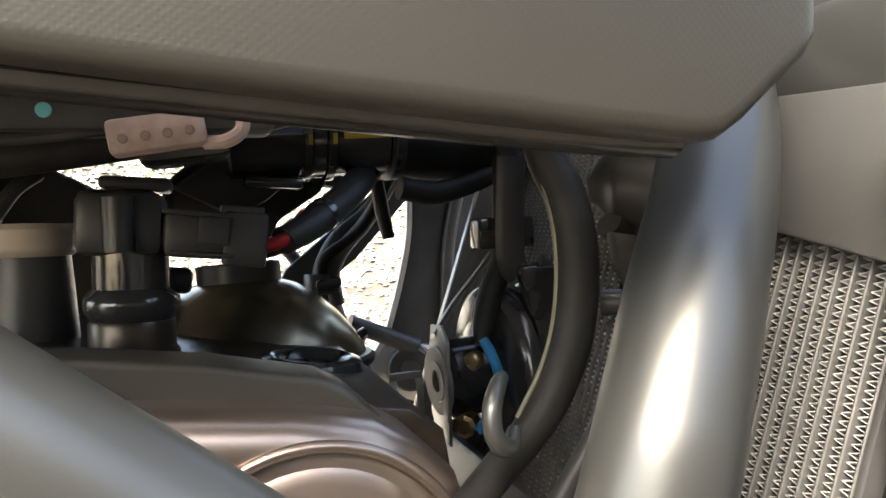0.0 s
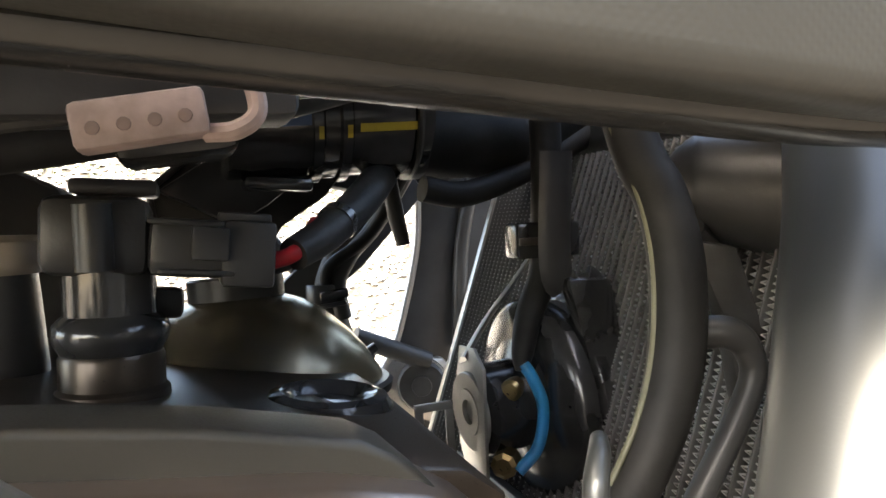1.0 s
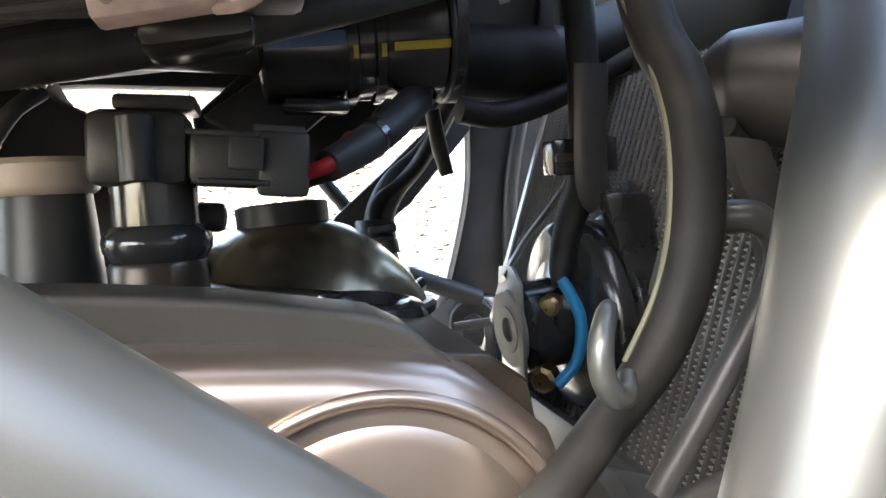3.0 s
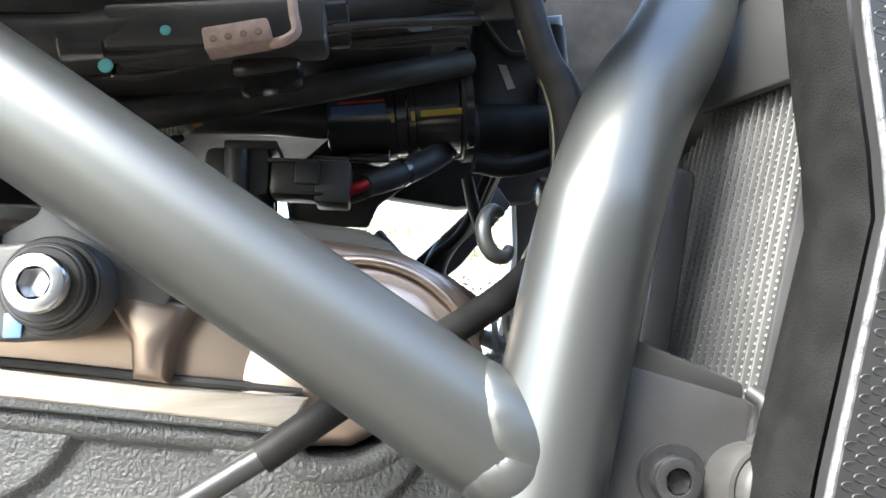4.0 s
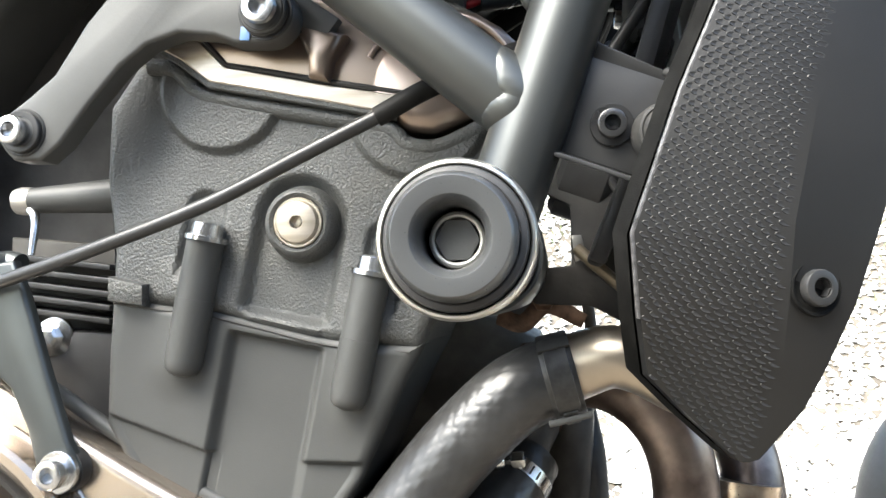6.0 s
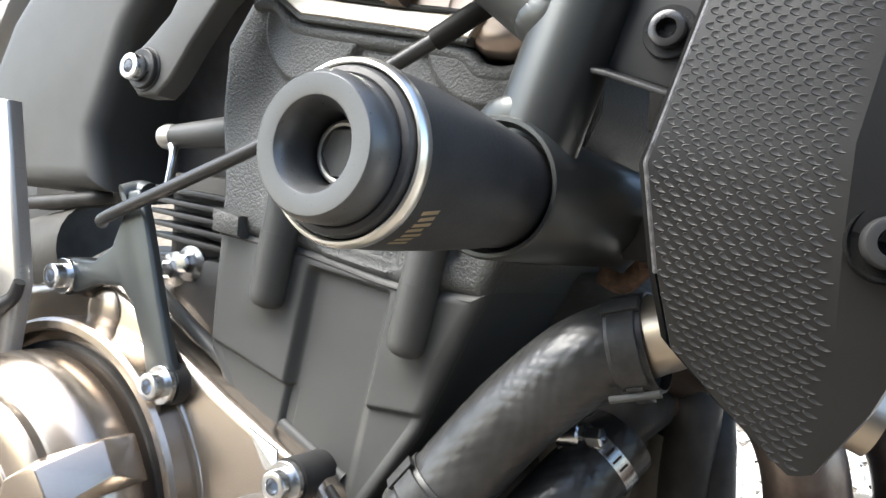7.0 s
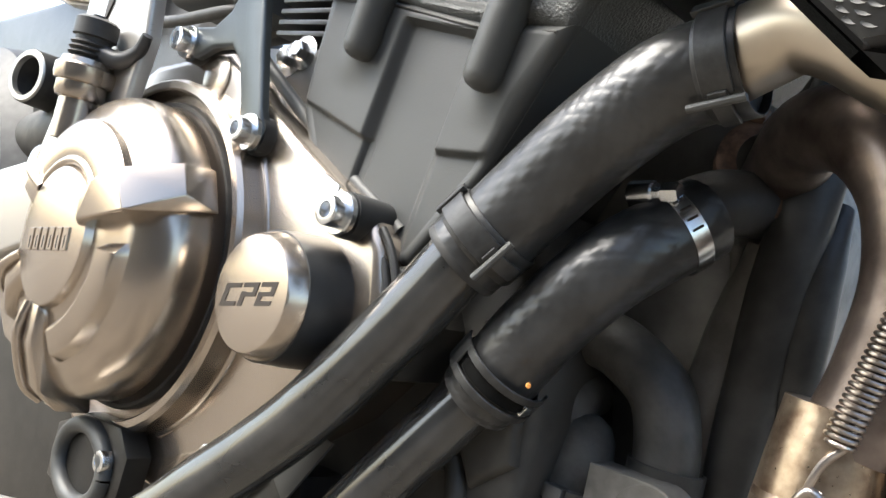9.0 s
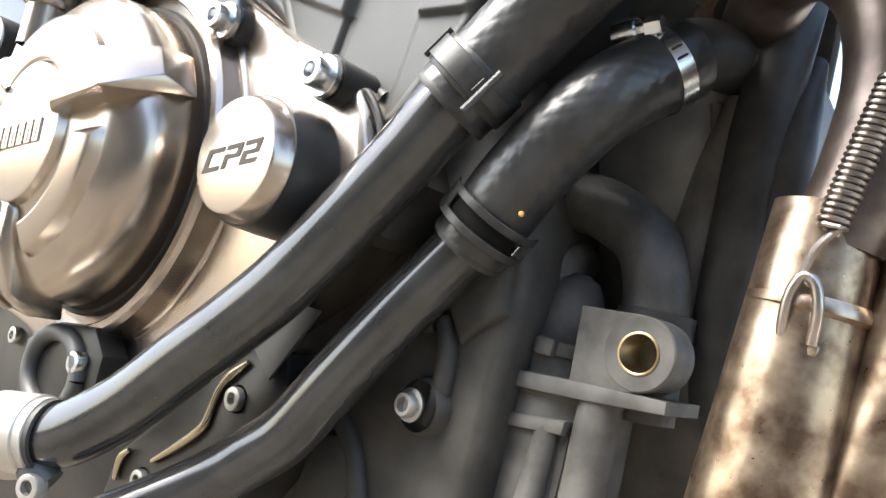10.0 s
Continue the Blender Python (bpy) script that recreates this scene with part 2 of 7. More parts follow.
def spline(pts, n=10):
    """Catmull-Rom through the points."""
    p = [Vector(q) for q in pts]
    p = [2 * p[0] - p[1], *p, 2 * p[-1] - p[-2]]
    out = []
    for i in range(1, len(p) - 2):
        for k in range(n):
            t = k / n
            out.append(0.5 * (2 * p[i] + (p[i + 1] - p[i - 1]) * t + (2 * p[i - 1] - 5 * p[i] + 4 * p[i + 1] - p[i + 2]) * t * t
                              + (3 * p[i] - p[i - 1] - 3 * p[i + 1] + p[i + 2]) * t ** 3))
    return out + [p[-2]]


def tube(bm, pts, radius, seg=24, n=10, flat=1.0, turn=0.0, side=None, cap=True, smooth=True):
    """A round or flattened bar along a smooth line; radius may be a list, one for each given point."""
    line = spline(pts, n) if smooth and len(pts) > 2 else [Vector(q) for q in pts]
    rad = radius if isinstance(radius, (list, tuple)) else [radius] * len(pts)
    uvl = bm.loops.layers.uv.verify()
    length, rings, marks = 0.0, [], []
    ref = Vector(side) if side else None
    a = None
    for i, c in enumerate(line):
        d = (line[min(i + 1, len(line) - 1)] - line[max(i - 1, 0)]).normalized()
        if ref is not None:
            a = (ref - d * ref.dot(d)).normalized()
        elif a is None:
            a = d.orthogonal().normalized()
        else:
            a = (a - d * a.dot(d)).normalized()
        b = d.cross(a)
        f = i / (len(line) - 1) * (len(rad) - 1)
        k = min(int(f), len(rad) - 2) if len(rad) > 1 else 0
        r = rad[k] + (rad[min(k + 1, len(rad) - 1)] - rad[k]) * (f - k)
        if i:
            length += (c - line[i - 1]).length
        marks.append(length)
        rings.append([bm.verts.new(c + (a * math.cos(q) + b * math.sin(q) * flat) * r) for q in (2 * math.pi * j / seg + turn for j in range(seg))])
    for i in range(len(rings) - 1):
        for j in range(seg):
            k = (j + 1) % seg
            f = bm.faces.new((rings[i][j], rings[i][k], rings[i + 1][k], rings[i + 1][j]))
            for lp, uv in zip(f.loops, ((j / seg, marks[i]), ((j + 1) / seg, marks[i]), ((j + 1) / seg, marks[i + 1]), (j / seg, marks[i + 1]))):
                lp[uvl].uv = uv
    if cap:
        bm.faces.new(rings[0][::-1])
        bm.faces.new(rings[-1])
    bmesh.ops.recalc_face_normals(bm, faces=bm.faces)
    return bm


def braided(bm, pts, radius, cell=0.0039, depth=0.00026, n=40):
    """A hose over a woven braid: rounded diamond cells stand proud along the whole hose."""
    line = spline(pts, n)
    around = 2 * round(math.pi * radius / cell)
    seg = around * 4
    step = cell / 4
    even, left = [line[0]], 0.0
    for p, q in zip(line, line[1:]):
        left += (q - p).length
        if left >= step:
            even.append(q)
            left = 0.0
    a, rings = None, []
    for i, c in enumerate(even):
        d = (even[min(i + 1, len(even) - 1)] - even[max(i - 1, 0)]).normalized()
        a = d.orthogonal().normalized() if a is None else (a - d * a.dot(d)).normalized()
        b = d.cross(a)
        v = i * step / cell
        ring = []
        for j in range(seg):
            u = around * j / seg
            h = math.sqrt(abs(math.cos(math.pi * (u + v) / 2) * math.cos(math.pi * (u - v) / 2)))
            q = 2 * math.pi * j / seg
            ring.append(bm.verts.new(c + (a * math.cos(q) + b * math.sin(q)) * (radius - depth * (1 - h))))
        rings.append(ring)
    for r0, r1 in zip(rings, rings[1:]):
        for j in range(seg):
            k = (j + 1) % seg
            bm.faces.new((r0[j], r0[k], r1[k], r1[j]))
    bm.faces.new(rings[0][::-1])
    bm.faces.new(rings[-1])
    bm.normal_update()
    return bm


def prism(bm, poly, y0, y1, bev=0.0, seg=2, back=False):
    """A plate with the outline poly in x and z, its near face at y0 and its far face at y1; the near rim is rounded."""
    near = [bm.verts.new((x, y0, z)) for x, z in poly]
    far = [bm.verts.new((x, y1, z)) for x, z in poly]
    face = bm.faces.new(near)
    fb = bm.faces.new(far[::-1])
    for i in range(len(poly)):
        j = (i + 1) % len(poly)
        bm.faces.new((near[j], near[i], far[i], far[j]))
    es = list(face.edges) + (list(fb.edges) if back else [])
    bmesh.ops.recalc_face_normals(bm, faces=bm.faces)
    if bev:
        bmesh.ops.bevel(bm, geom=es, offset=bev, segments=seg, profile=0.5, affect="EDGES", clamp_overlap=True)
    return bm


def slab(bm, corners, normal, thick, bev=0.0):
    """A plate over any flat outline in space."""
    nn = Vector(normal).normalized() * thick
    near = [bm.verts.new(Vector(c)) for c in corners]
    far = [bm.verts.new(Vector(c) + nn) for c in corners]
    f0 = bm.faces.new(near)
    f1 = bm.faces.new(far[::-1])
    for i in range(len(near)):
        j = (i + 1) % len(near)
        bm.faces.new((near[j], near[i], far[i], far[j]))
    bmesh.ops.recalc_face_normals(bm, faces=bm.faces)
    if bev:
        bmesh.ops.bevel(bm, geom=list(bm.edges), offset=bev, segments=2, profile=0.5, affect="EDGES", clamp_overlap=True)
    return bm


def box(bm, at, size, rot=(0, 0, 0), bev=0.0):
    made = bmesh.ops.create_cube(bm, size=1.0)["verts"]
    m = pose(*at, *rot) @ Matrix.Diagonal((*size, 1))
    bmesh.ops.transform(bm, matrix=m, verts=made)
    if bev:
        es = list({e for v in made for e in v.link_edges})
        bmesh.ops.bevel(bm, geom=es, offset=bev, segments=2, profile=0.5, affect="EDGES", clamp_overlap=True)
    return bm


def relief_sheet(outline, y, drop, height, nx=190, nz=110):
    """A cast face: the outline in x and z filled with a fine grid at depth y, raised by height(x, z) and rounded off by drop at its rim."""
    pts = np.array(outline)
    ends = np.roll(pts, -1, axis=0)
    xs = np.linspace(pts[:, 0].min() + 1e-5, pts[:, 0].max() - 1e-5, nx)
    X, Z = np.zeros((nx, nz)), np.zeros((nx, nz))
    for i, x in enumerate(xs):
        cuts = [p[1] + (q[1] - p[1]) * (x - p[0]) / (q[0] - p[0]) for p, q in zip(pts, ends) if (p[0] - x) * (q[0] - x) <= 0 and p[0] != q[0]]
        X[i], Z[i] = x, np.linspace(min(cuts), max(cuts), nz)
    rim = np.full(X.shape, 9.0)
    for p, q in zip(pts, ends):
        e = q - p
        k = np.clip(((X - p[0]) * e[0] + (Z - p[1]) * e[1]) / (e @ e), 0, 1)
        rim = np.minimum(rim, np.hypot(X - p[0] - k * e[0], Z - p[1] - k * e[1]))
    s = np.clip(1 - rim / drop, 0, 1)
    Y = y - height(X, Z) * (1 - s) + drop * (1 - np.sqrt(1 - s * s))
    bm = B()
    v = [[bm.verts.new((X[i, j], Y[i, j], Z[i, j])) for j in range(nz)] for i in range(nx)]
    for i in range(nx - 1):
        for j in range(nz - 1):
            bm.faces.new((v[i][j], v[i + 1][j], v[i + 1][j + 1], v[i][j + 1]))
    return bm


def ease(a):
    a = np.clip(a, 0, 1)
    return a * a * (3 - 2 * a)


def arc(cx, cz, r, a0, a1, n=16):
    return [(cx + r * math.cos(radians(a0 + (a1 - a0) * i / n)), cz + r * math.sin(radians(a0 + (a1 - a0) * i / n))) for i in range(n + 1)]


def B():
    return bmesh.new()


def socket_bolt(name, label, at, axis, r, head=0.008, washer=0.0, washer_mat=None, mat=None, parent=None, group="", collar=0.0):
    """A socket-head bolt whose head looks along axis: head with a hexagonal recess, socket floor, washer."""
    d = Vector(axis).normalized()
    at = Vector(at)
    own = thing(name, label, "bolt", at, group) if parent is None else None
    host = own if own is not None else parent
    mat = mat or ZINC
    hr = r * 0.52
    bm = lathe(B(), at, d, [(-0.001, 0), (-0.001, r), (head - r * 0.14, r), (head - r * 0.04, r * 0.95), (head, r * 0.86), (head, hr * 1.06), (head - 0.0006, hr)], 32)
    piece = part("bolt_head" if own is not None else name, bm, mat, host, label if own is None else "")
    deep = lathe(B(), at, d, [(head - 0.0006, hr), (head - r * 0.6, hr * 0.98), (head - r * 0.6, 0)], 6)
    part("hex_socket", deep, mat, piece, smooth=False)
    if washer:
        part("washer", lathe(B(), at, d, [(-0.004, r), (-0.004, washer), (-0.0006, washer), (0, washer * 0.96), (0, r * 0.9)], 40), washer_mat or ZINC, host)
    return host


# ---- the ground and the bank behind ----
def rise(x, y):
    """The garden bank: level gravel that climbs to grass further off."""
    s = max(0.0, min(1.0, (y - 2.6 - 0.25 * math.sin(x * 0.9)) / 4.2))
    return 1.9 * s * s * (3 - 2 * s) + 0.02 * noise.noise(V(x * 2, y * 2, 0.3))


bm = B()
steps = [-60, -20, -10, -6, -4, -3] + [-2.5 + 0.25 * i for i in range(37)] + [8, 10, 14, 22, 60]
grid = [[bm.verts.new((x, y, rise(x, y))) for x in steps] for y in steps]
for j in range(len(steps) - 1):
    for i in range(len(steps) - 1):
        bm.faces.new((grid[j][i], grid[j][i + 1], grid[j + 1][i + 1], grid[j + 1][i]))
EARTH = material("sandy_soil", (0.125, 0.106, 0.082), 0.9, 0, 60, 0.4, 0.25, 6, second=(0.19, 0.163, 0.127))
tagged(part("ground", bm, EARTH), "pale sandy ground with gravel and a grass bank", "ground", kind="structure")

bm = B()
rng = random.Random(4)
for i in range(30000):
    y = 0.3 + 4.9 * rng.random() ** 0.75
    x = rng.uniform(-1.6, 1.6 + 0.55 * y)
    r = rng.uniform(0.009, 0.026)
    c = V(x, y, rise(x, y) + r * 0.25)
    vs = [bm.verts.new(c + V(*[rng.uniform(-1, 1) * r * 0.25 + k * r * w for k, w in zip(d, (1, 1, 1.1))])) for d in
          ((1, 0, 0), (0.3, 0.9, 0), (-0.8, 0.5, 0), (-0.8, -0.5, 0), (0.3, -0.9, 0), (0, 0, 1))]
    for k in range(5):
        bm.faces.new((vs[k], vs[(k + 1) % 5], vs[5]))
tagged(part("gravel", bm, STONE, angle=60), "loose pale grey gravel stones on the ground", "gravel", kind="stuff")

bm = B()
for i in range(16000):
    x, y = rng.uniform(-5, 6), 4.1 + 3.2 * rng.random() ** 1.1
    z = rise(x, y)
    if y < 4.9 and rng.random() < 0.75:
        continue
    h, q = rng.uniform(0.025, 0.08), rng.uniform(0, 6.28)
    w, lean = rng.uniform(0.003, 0.008), V(math.cos(q), math.sin(q), 0) * h * rng.uniform(0.2, 0.7)
    side = V(-math.sin(q), math.cos(q), 0) * w
    c = V(x, y, z - 0.01)
    a = [bm.verts.new(c - side), bm.verts.new(c + side)]
    m = [bm.verts.new(c + lean * 0.35 - side * 0.8 + V(0, 0, h * 0.6)), bm.verts.new(c + lean * 0.35 + side * 0.8 + V(0, 0, h * 0.6))]
    tip = bm.verts.new(c + lean + V(0, 0, h))
    bm.faces.new((a[0], a[1], m[1], m[0]))
    bm.faces.new((m[0], m[1], tip))
tagged(part("grass", bm, GRASS, smooth=False), "sunlit green grass blades on the bank", "grass", kind="stuff")

# an unseen plastered wall, added on the near side to block low sky
tagged(part("added_wall_south", box(B(), (2.4, -2.3, 0.95), (7.0, 0.2, 2.1), (0, 0, 0), 0.02), PLASTER), "unseen plain brown wall added to block low sky", "wall", kind="structure")

# ---- the frame ----
frame_body = thing("motorcycle_frame", "satin grey welded steel tube motorcycle frame", "motorcycle frame", (0.01, 0.12, 0.6))
part("diagonal_tube", tube(B(), [(-0.40, 0.118, 1.028), (-0.115, 0.122, 0.789), (0.022, 0.124, 0.673)], 0.0193, 40, smooth=False), FRAME, frame_body)
part("upright_tube", tube(B(), [(-0.001, 0.124, 0.597), (0.0125, 0.122, 0.636), (0.0315, 0.122, 0.69), (0.0485, 0.1215, 0.738), (0.0575, 0.1255, 0.757), (0.0755, 0.139, 0.7855), (0.1015, 0.163, 0.815), (0.125, 0.19, 0.845), (0.16, 0.24, 0.9), (0.2, 0.3, 0.96)], 0.0193, 40), FRAME, frame_body)


def bead(pts, rad):
    """A smooth weld bead with faint ripples."""
    line = spline(pts, 9)
    part("weld_bead", tube(B(), line, [rad * (0.55 + 0.45 * math.sin(math.pi * (0.12 + 0.76 * i / (len(line) - 1)))) * (1 + 0.018 * math.sin(i * 2.1)) for i in range(len(line))], 16, smooth=False, flat=0.4, side=(0, 0, 1)), FRAME, frame_body)


# the bead follows the line where the diagonal tube meets the upright
A0, A1, U0, U1 = V(-0.115, 0.122, 0.789), V(0.022, 0.124, 0.673), V(0.0125, 0.122, 0.636), V(0.0485, 0.1215, 0.738)
da, du = (A1 - A0).normalized(), (U1 - U0).normalized()
sa = da.cross(V(0, 1, 0)).normalized()
seam = []
for i in range(41):
    q = radians(168 - 156 * i / 40)
    o = sa * math.cos(q) * 0.0193 - V(0, 1, 0) * math.sin(q) * 0.0193
    s = 0.08
    while s < 0.2:
        w = A0 + da * s + o - U0
        if (w - du * w.dot(du)).length < 0.0196:
            break
        s += 0.0004
    seam.append(A0 + da * (s - 0.0005) + o * 0.9)
# two overlapping lobes, wide and low, with faint ripples
for i0, i1, w in ((0, 24, 0.0086), (18, 40, 0.0098)):
    lobe = seam[i0:i1 + 1]
    n = len(lobe) - 1
    part("weld_bead", tube(B(), lobe, [w * (0.35 + 0.65 * math.sin(math.pi * (0.1 + 0.8 * i / n)) ** 0.6) * (1 + 0.012 * math.sin(i * 1.9)) for i in range(n + 1)], 20, smooth=False, flat=0.4, side=da), FRAME, frame_body)
bead([(-0.014, 0.1145, 0.6305), (-0.004, 0.1085, 0.6325), (0.008, 0.107, 0.6325), (0.02, 0.1115, 0.629)], 0.0074)
part("bobbin_socket", lathe(B(), (0, 0.098, 0.601), (0, 1, 0), [(0.012, 0.024), (0.002, 0.0262), (0, 0.0272), (0, 0.0288), (0.002, 0.0298), (0.16, 0.0298), (0.16, 0)], 56), FRAME, frame_body, "rimmed round mounting socket")

# rear engine hanger arm of the frame
hanger = thing("engine_hanger", "dark satin metal engine hanger arm with three bolt eyes", "bracket", (-0.2, 0.155, 0.74))
arm = [(-0.145, 0.7285), (-0.158, 0.734), (-0.18, 0.737), (-0.2, 0.731), (-0.216, 0.719), (-0.236, 0.697), (-0.254, 0.674),
       (-0.266, 0.665), (-0.284, 0.666), (-0.294, 0.678), (-0.291, 0.692), (-0.276, 0.702), (-0.258, 0.716), (-0.238, 0.746), (-0.222, 0.764), (-0.204, 0.776), (-0.19, 0.783), *arc(-0.174, 0.784, 0.0145, 150, 0, 12),
       (-0.161, 0.776), (-0.1585, 0.769), (-0.154, 0.764), (-0.147, 0.7612), (-0.14, 0.7606), *arc(-0.127, 0.745, 0.0172, 112, -95, 18)]
part("arm", prism(B(), arm, 0.15, 0.166, 0.0025, 3), HANGER, hanger)
part("gusset_plate", prism(B(), [(-0.149, 0.767), (-0.137, 0.773), (-0.133, 0.7795), (-0.118, 0.767), (-0.088, 0.745), (-0.098, 0.732), (-0.106, 0.7335), (-0.114, 0.739), (-0.125, 0.735), (-0.15, 0.74)], 0.1665, 0.174, 0.0012), HANGER, hanger)
part("gusset_plate", prism(B(), [(-0.15, 0.806), (-0.158, 0.799), (-0.165, 0.789), (-0.163, 0.781), (-0.149, 0.767), (-0.156, 0.757), (-0.186, 0.77), (-0.19, 0.81)], 0.1667, 0.174, 0.0012), HANGER, hanger)
for x, y, z in ((-0.127, 0.151, 0.745), (-0.277, 0.153, 0.682), (-0.174, 0.151, 0.784)):
    part("bolt_eye", lathe(B(), (x, y, z), (0, -1, 0), [(-0.012, 0.0165), (0.0005, 0.0165), (0.0012, 0.016), (0.0012, 0.0146), (0.0035, 0.0144), (0.004, 0.0138), (0.004, 0.0128), (0.0065, 0.0126), (0.007, 0.012), (0.007, 0.009)], 40), BLACKMETAL, hanger, "black stacked washers")
socket_bolt("socket_bolt", "zinc socket bolt with a pale blue paint mark", (-0.127, 0.145, 0.745), (0, -1, 0), 0.0098, 0.0075, 0.0135, HANGER)
bm = B()
box(bm, (-0.1385, 0.1492, 0.733), (0.006, 0.0012, 0.008), (0, 6, 0), 0.0005)
tagged(part("paint_mark", bm, PAINTMARK), "pale blue paint mark beside the hanger bolt", "paint mark")
socket_bolt("socket_bolt", "zinc socket bolt in the upper hanger eye", (-0.174, 0.145, 0.784), (0, -1, 0), 0.0092, 0.007, 0.0118, HANGER)
socket_bolt("socket_bolt", "zinc socket bolt in the lower hanger eye", (-0.279, 0.147, 0.682), (0, -1, 0), 0.0085, 0.0085, 0.0115, HANGER)

# ---- the crash bobbin ----
bobbin = thing("crash_bobbin", "black nylon crash bobbin with a silver ring, bolted to the frame", "crash bobbin", (0, 0.05, 0.6))
part("body", lathe(B(), (0, 0, 0.6005), (0, 1, 0), [(0.0035, 0.0268), (0.0042, 0.0284), (0.012, 0.0286), (0.03, 0.0284), (0.055, 0.0272), (0.08, 0.0256), (0.092, 0.0246), (0.118, 0.0235), (0.118, 0)], 64), NYLON, bobbin)
part("silver_ring", lathe(B(), (0, 0, 0.6005), (0, 1, 0), [(0.001, 0.0263), (-0.0008, 0.0264), (-0.0014, 0.0269), (-0.0012, 0.0278), (0.0002, 0.0286), (0.0015, 0.0289), (0.0032, 0.0289), (0.0036, 0.027)], 64), BRIGHT, bobbin, "polished silver ring")
part("flange", lathe(B(), (0, 0, 0.6005), (0, 1, 0), [(-0.003, 0.0222), (-0.0036, 0.0232), (-0.003, 0.025), (-0.001, 0.0258), (0.002, 0.026)], 64), NYLON, bobbin)
part("end_plug", lathe(B(), (0, 0, 0.6005), (0, 1, 0), [(0.022, 0.0109), (-0.008, 0.0111), (-0.012, 0.0122), (-0.0143, 0.0136), (-0.0149, 0.0141), (-0.015, 0.0146), (-0.015, 0.0202), (-0.0147, 0.0206), (-0.0135, 0.021), (-0.0115, 0.0222), (-0.004, 0.0224), (0.002, 0.022)], 64), NYLONGREY, bobbin, "grey end plug with a bore")
part("bore_floor", lathe(B(), (0, 0.0215, 0.6005), (0, -1, 0), [(0, 0), (0, 0.0105)], 40), NYLON, bobbin)
bolt = part("cap_bolt", lathe(B(), (0.0008, 0.006, 0.6), (0, -1, 0), [(-0.008, 0.0102), (0.006, 0.0102), (0.0074, 0.0097), (0.0078, 0.0088), (0.0076, 0.008), (0.0062, 0.0076)], 40), DULLZINC, bobbin, "worn steel bolt deep in the bore")
part("hex_socket", lathe(B(), (0.0008, 0.006, 0.6), (0, -1, 0), [(0.0076, 0.0081), (0.0072, 0.0078), (0.0072, 0)], 6), HANGER, bolt, "dirty hexagonal socket", smooth=False)
# printed mark, drawn as slanted bars round the lower side
for k, (q, y, h) in enumerate([(-1.18 + 0.085 * i, 0.009 + 0.0004 * (i % 3), 0.0085 - 0.001 * (i % 2)) for i in range(7)]):
    bm = B()
    rows = []
    for s in (0, 1):
        for dq in (0, 0.05):
            a = q + dq + 0.05 * s
            rows.append(bm.verts.new((0.0288 * math.cos(a), y + h * s, 0.6005 + 0.0288 * math.sin(a))))
    bm.faces.new((rows[0], rows[1], rows[3], rows[2]))
    part("printed_bar", bm, GOLD, bobbin, smooth=False)

# ---- cylinder head and block ----
head_body = thing("cylinder_casting", "rough cast dark grey cylinder head with plug and stud columns", "cylinder head", (-0.12, 0.2, 0.64))
HY = 0.186
outline = [(-0.243, 0.581), (-0.242, 0.612), (-0.248, 0.66), (-0.246, 0.705), (-0.226, 0.733), (-0.2, 0.737), (-0.188, 0.727), (-0.172, 0.712), (-0.15, 0.7065), (-0.1, 0.696),
           (-0.06, 0.688), (-0.05, 0.678), (-0.035, 0.676), (-0.02, 0.681), (0.0, 0.692), (0.014, 0.69), (0.012, 0.65), (-0.012, 0.6), (-0.038, 0.566), (-0.046, 0.549), (-0.1, 0.5535), (-0.14, 0.563), (-0.179, 0.5725), (-0.204, 0.5755)]
part("casting", prism(B(), outline, HY + 0.0095, 0.42, 0.001, 1), CAST, head_body)


def cast_uv(x, z):
    """Along and across the slanted cylinder axis, from the screw plug."""
    dx, dz = x + 0.1185, z - 0.627
    return 0.981 * dx - 0.193 * dz, 0.193 * dx + 0.981 * dz


def head_relief(x, z):
    u, v = cast_uv(x, z)
    # sunken pocket round the plug, arched above it
    side = np.where(v > 0, np.hypot(u, v), np.abs(u))
    h = -0.0075 * ease((0.0315 - side) / 0.009) * ease((v + 0.0605) / 0.006)
    # niches over the stud nuts, and the swell that carries each column
    for c, top in ((-0.061, -0.003), (0.0555, -0.002)):
        d = np.where(v > top, np.hypot(u - c, v - top), np.abs(u - c))
        h = h - 0.0045 * ease((0.0145 - d) / 0.005) * ease((v + 0.05) / 0.012)
        h = h + 0.0045 * np.exp(-((u - c) / 0.016) ** 2) * ease((-0.03 - v) / 0.015)
    # ledge over the seam
    h = h + 0.003 * ease((0.026 - np.abs(u)) / 0.004) * ease((-0.0595 - v) / 0.003)
    # round cam swells under the cover, and a soft hollow towards the rear
    for cx, cz, rr in ((-0.168, 0.713, 0.043), (-0.044, 0.695, 0.046)):
        h = h + 0.0048 * ease((rr - np.hypot(x - cx, z - cz)) / 0.0055)
    h = h - 0.003 * np.exp(-((u + 0.095) / 0.012) ** 2) * ease((v + 0.02) / 0.05)
    return h


part("cast_face", relief_sheet(outline, HY, 0.0095, head_relief, 220, 130), CAST, head_body)


def clip_top(bm, x0, z0, x1, z1):
    nx, nz = z1 - z0, -(x1 - x0)
    bmesh.ops.bisect_plane(bm, geom=list(bm.verts) + list(bm.edges) + list(bm.faces), plane_co=(x0, 0, z0), plane_no=(-nx, 0, -nz), clear_outer=True)
    return bm


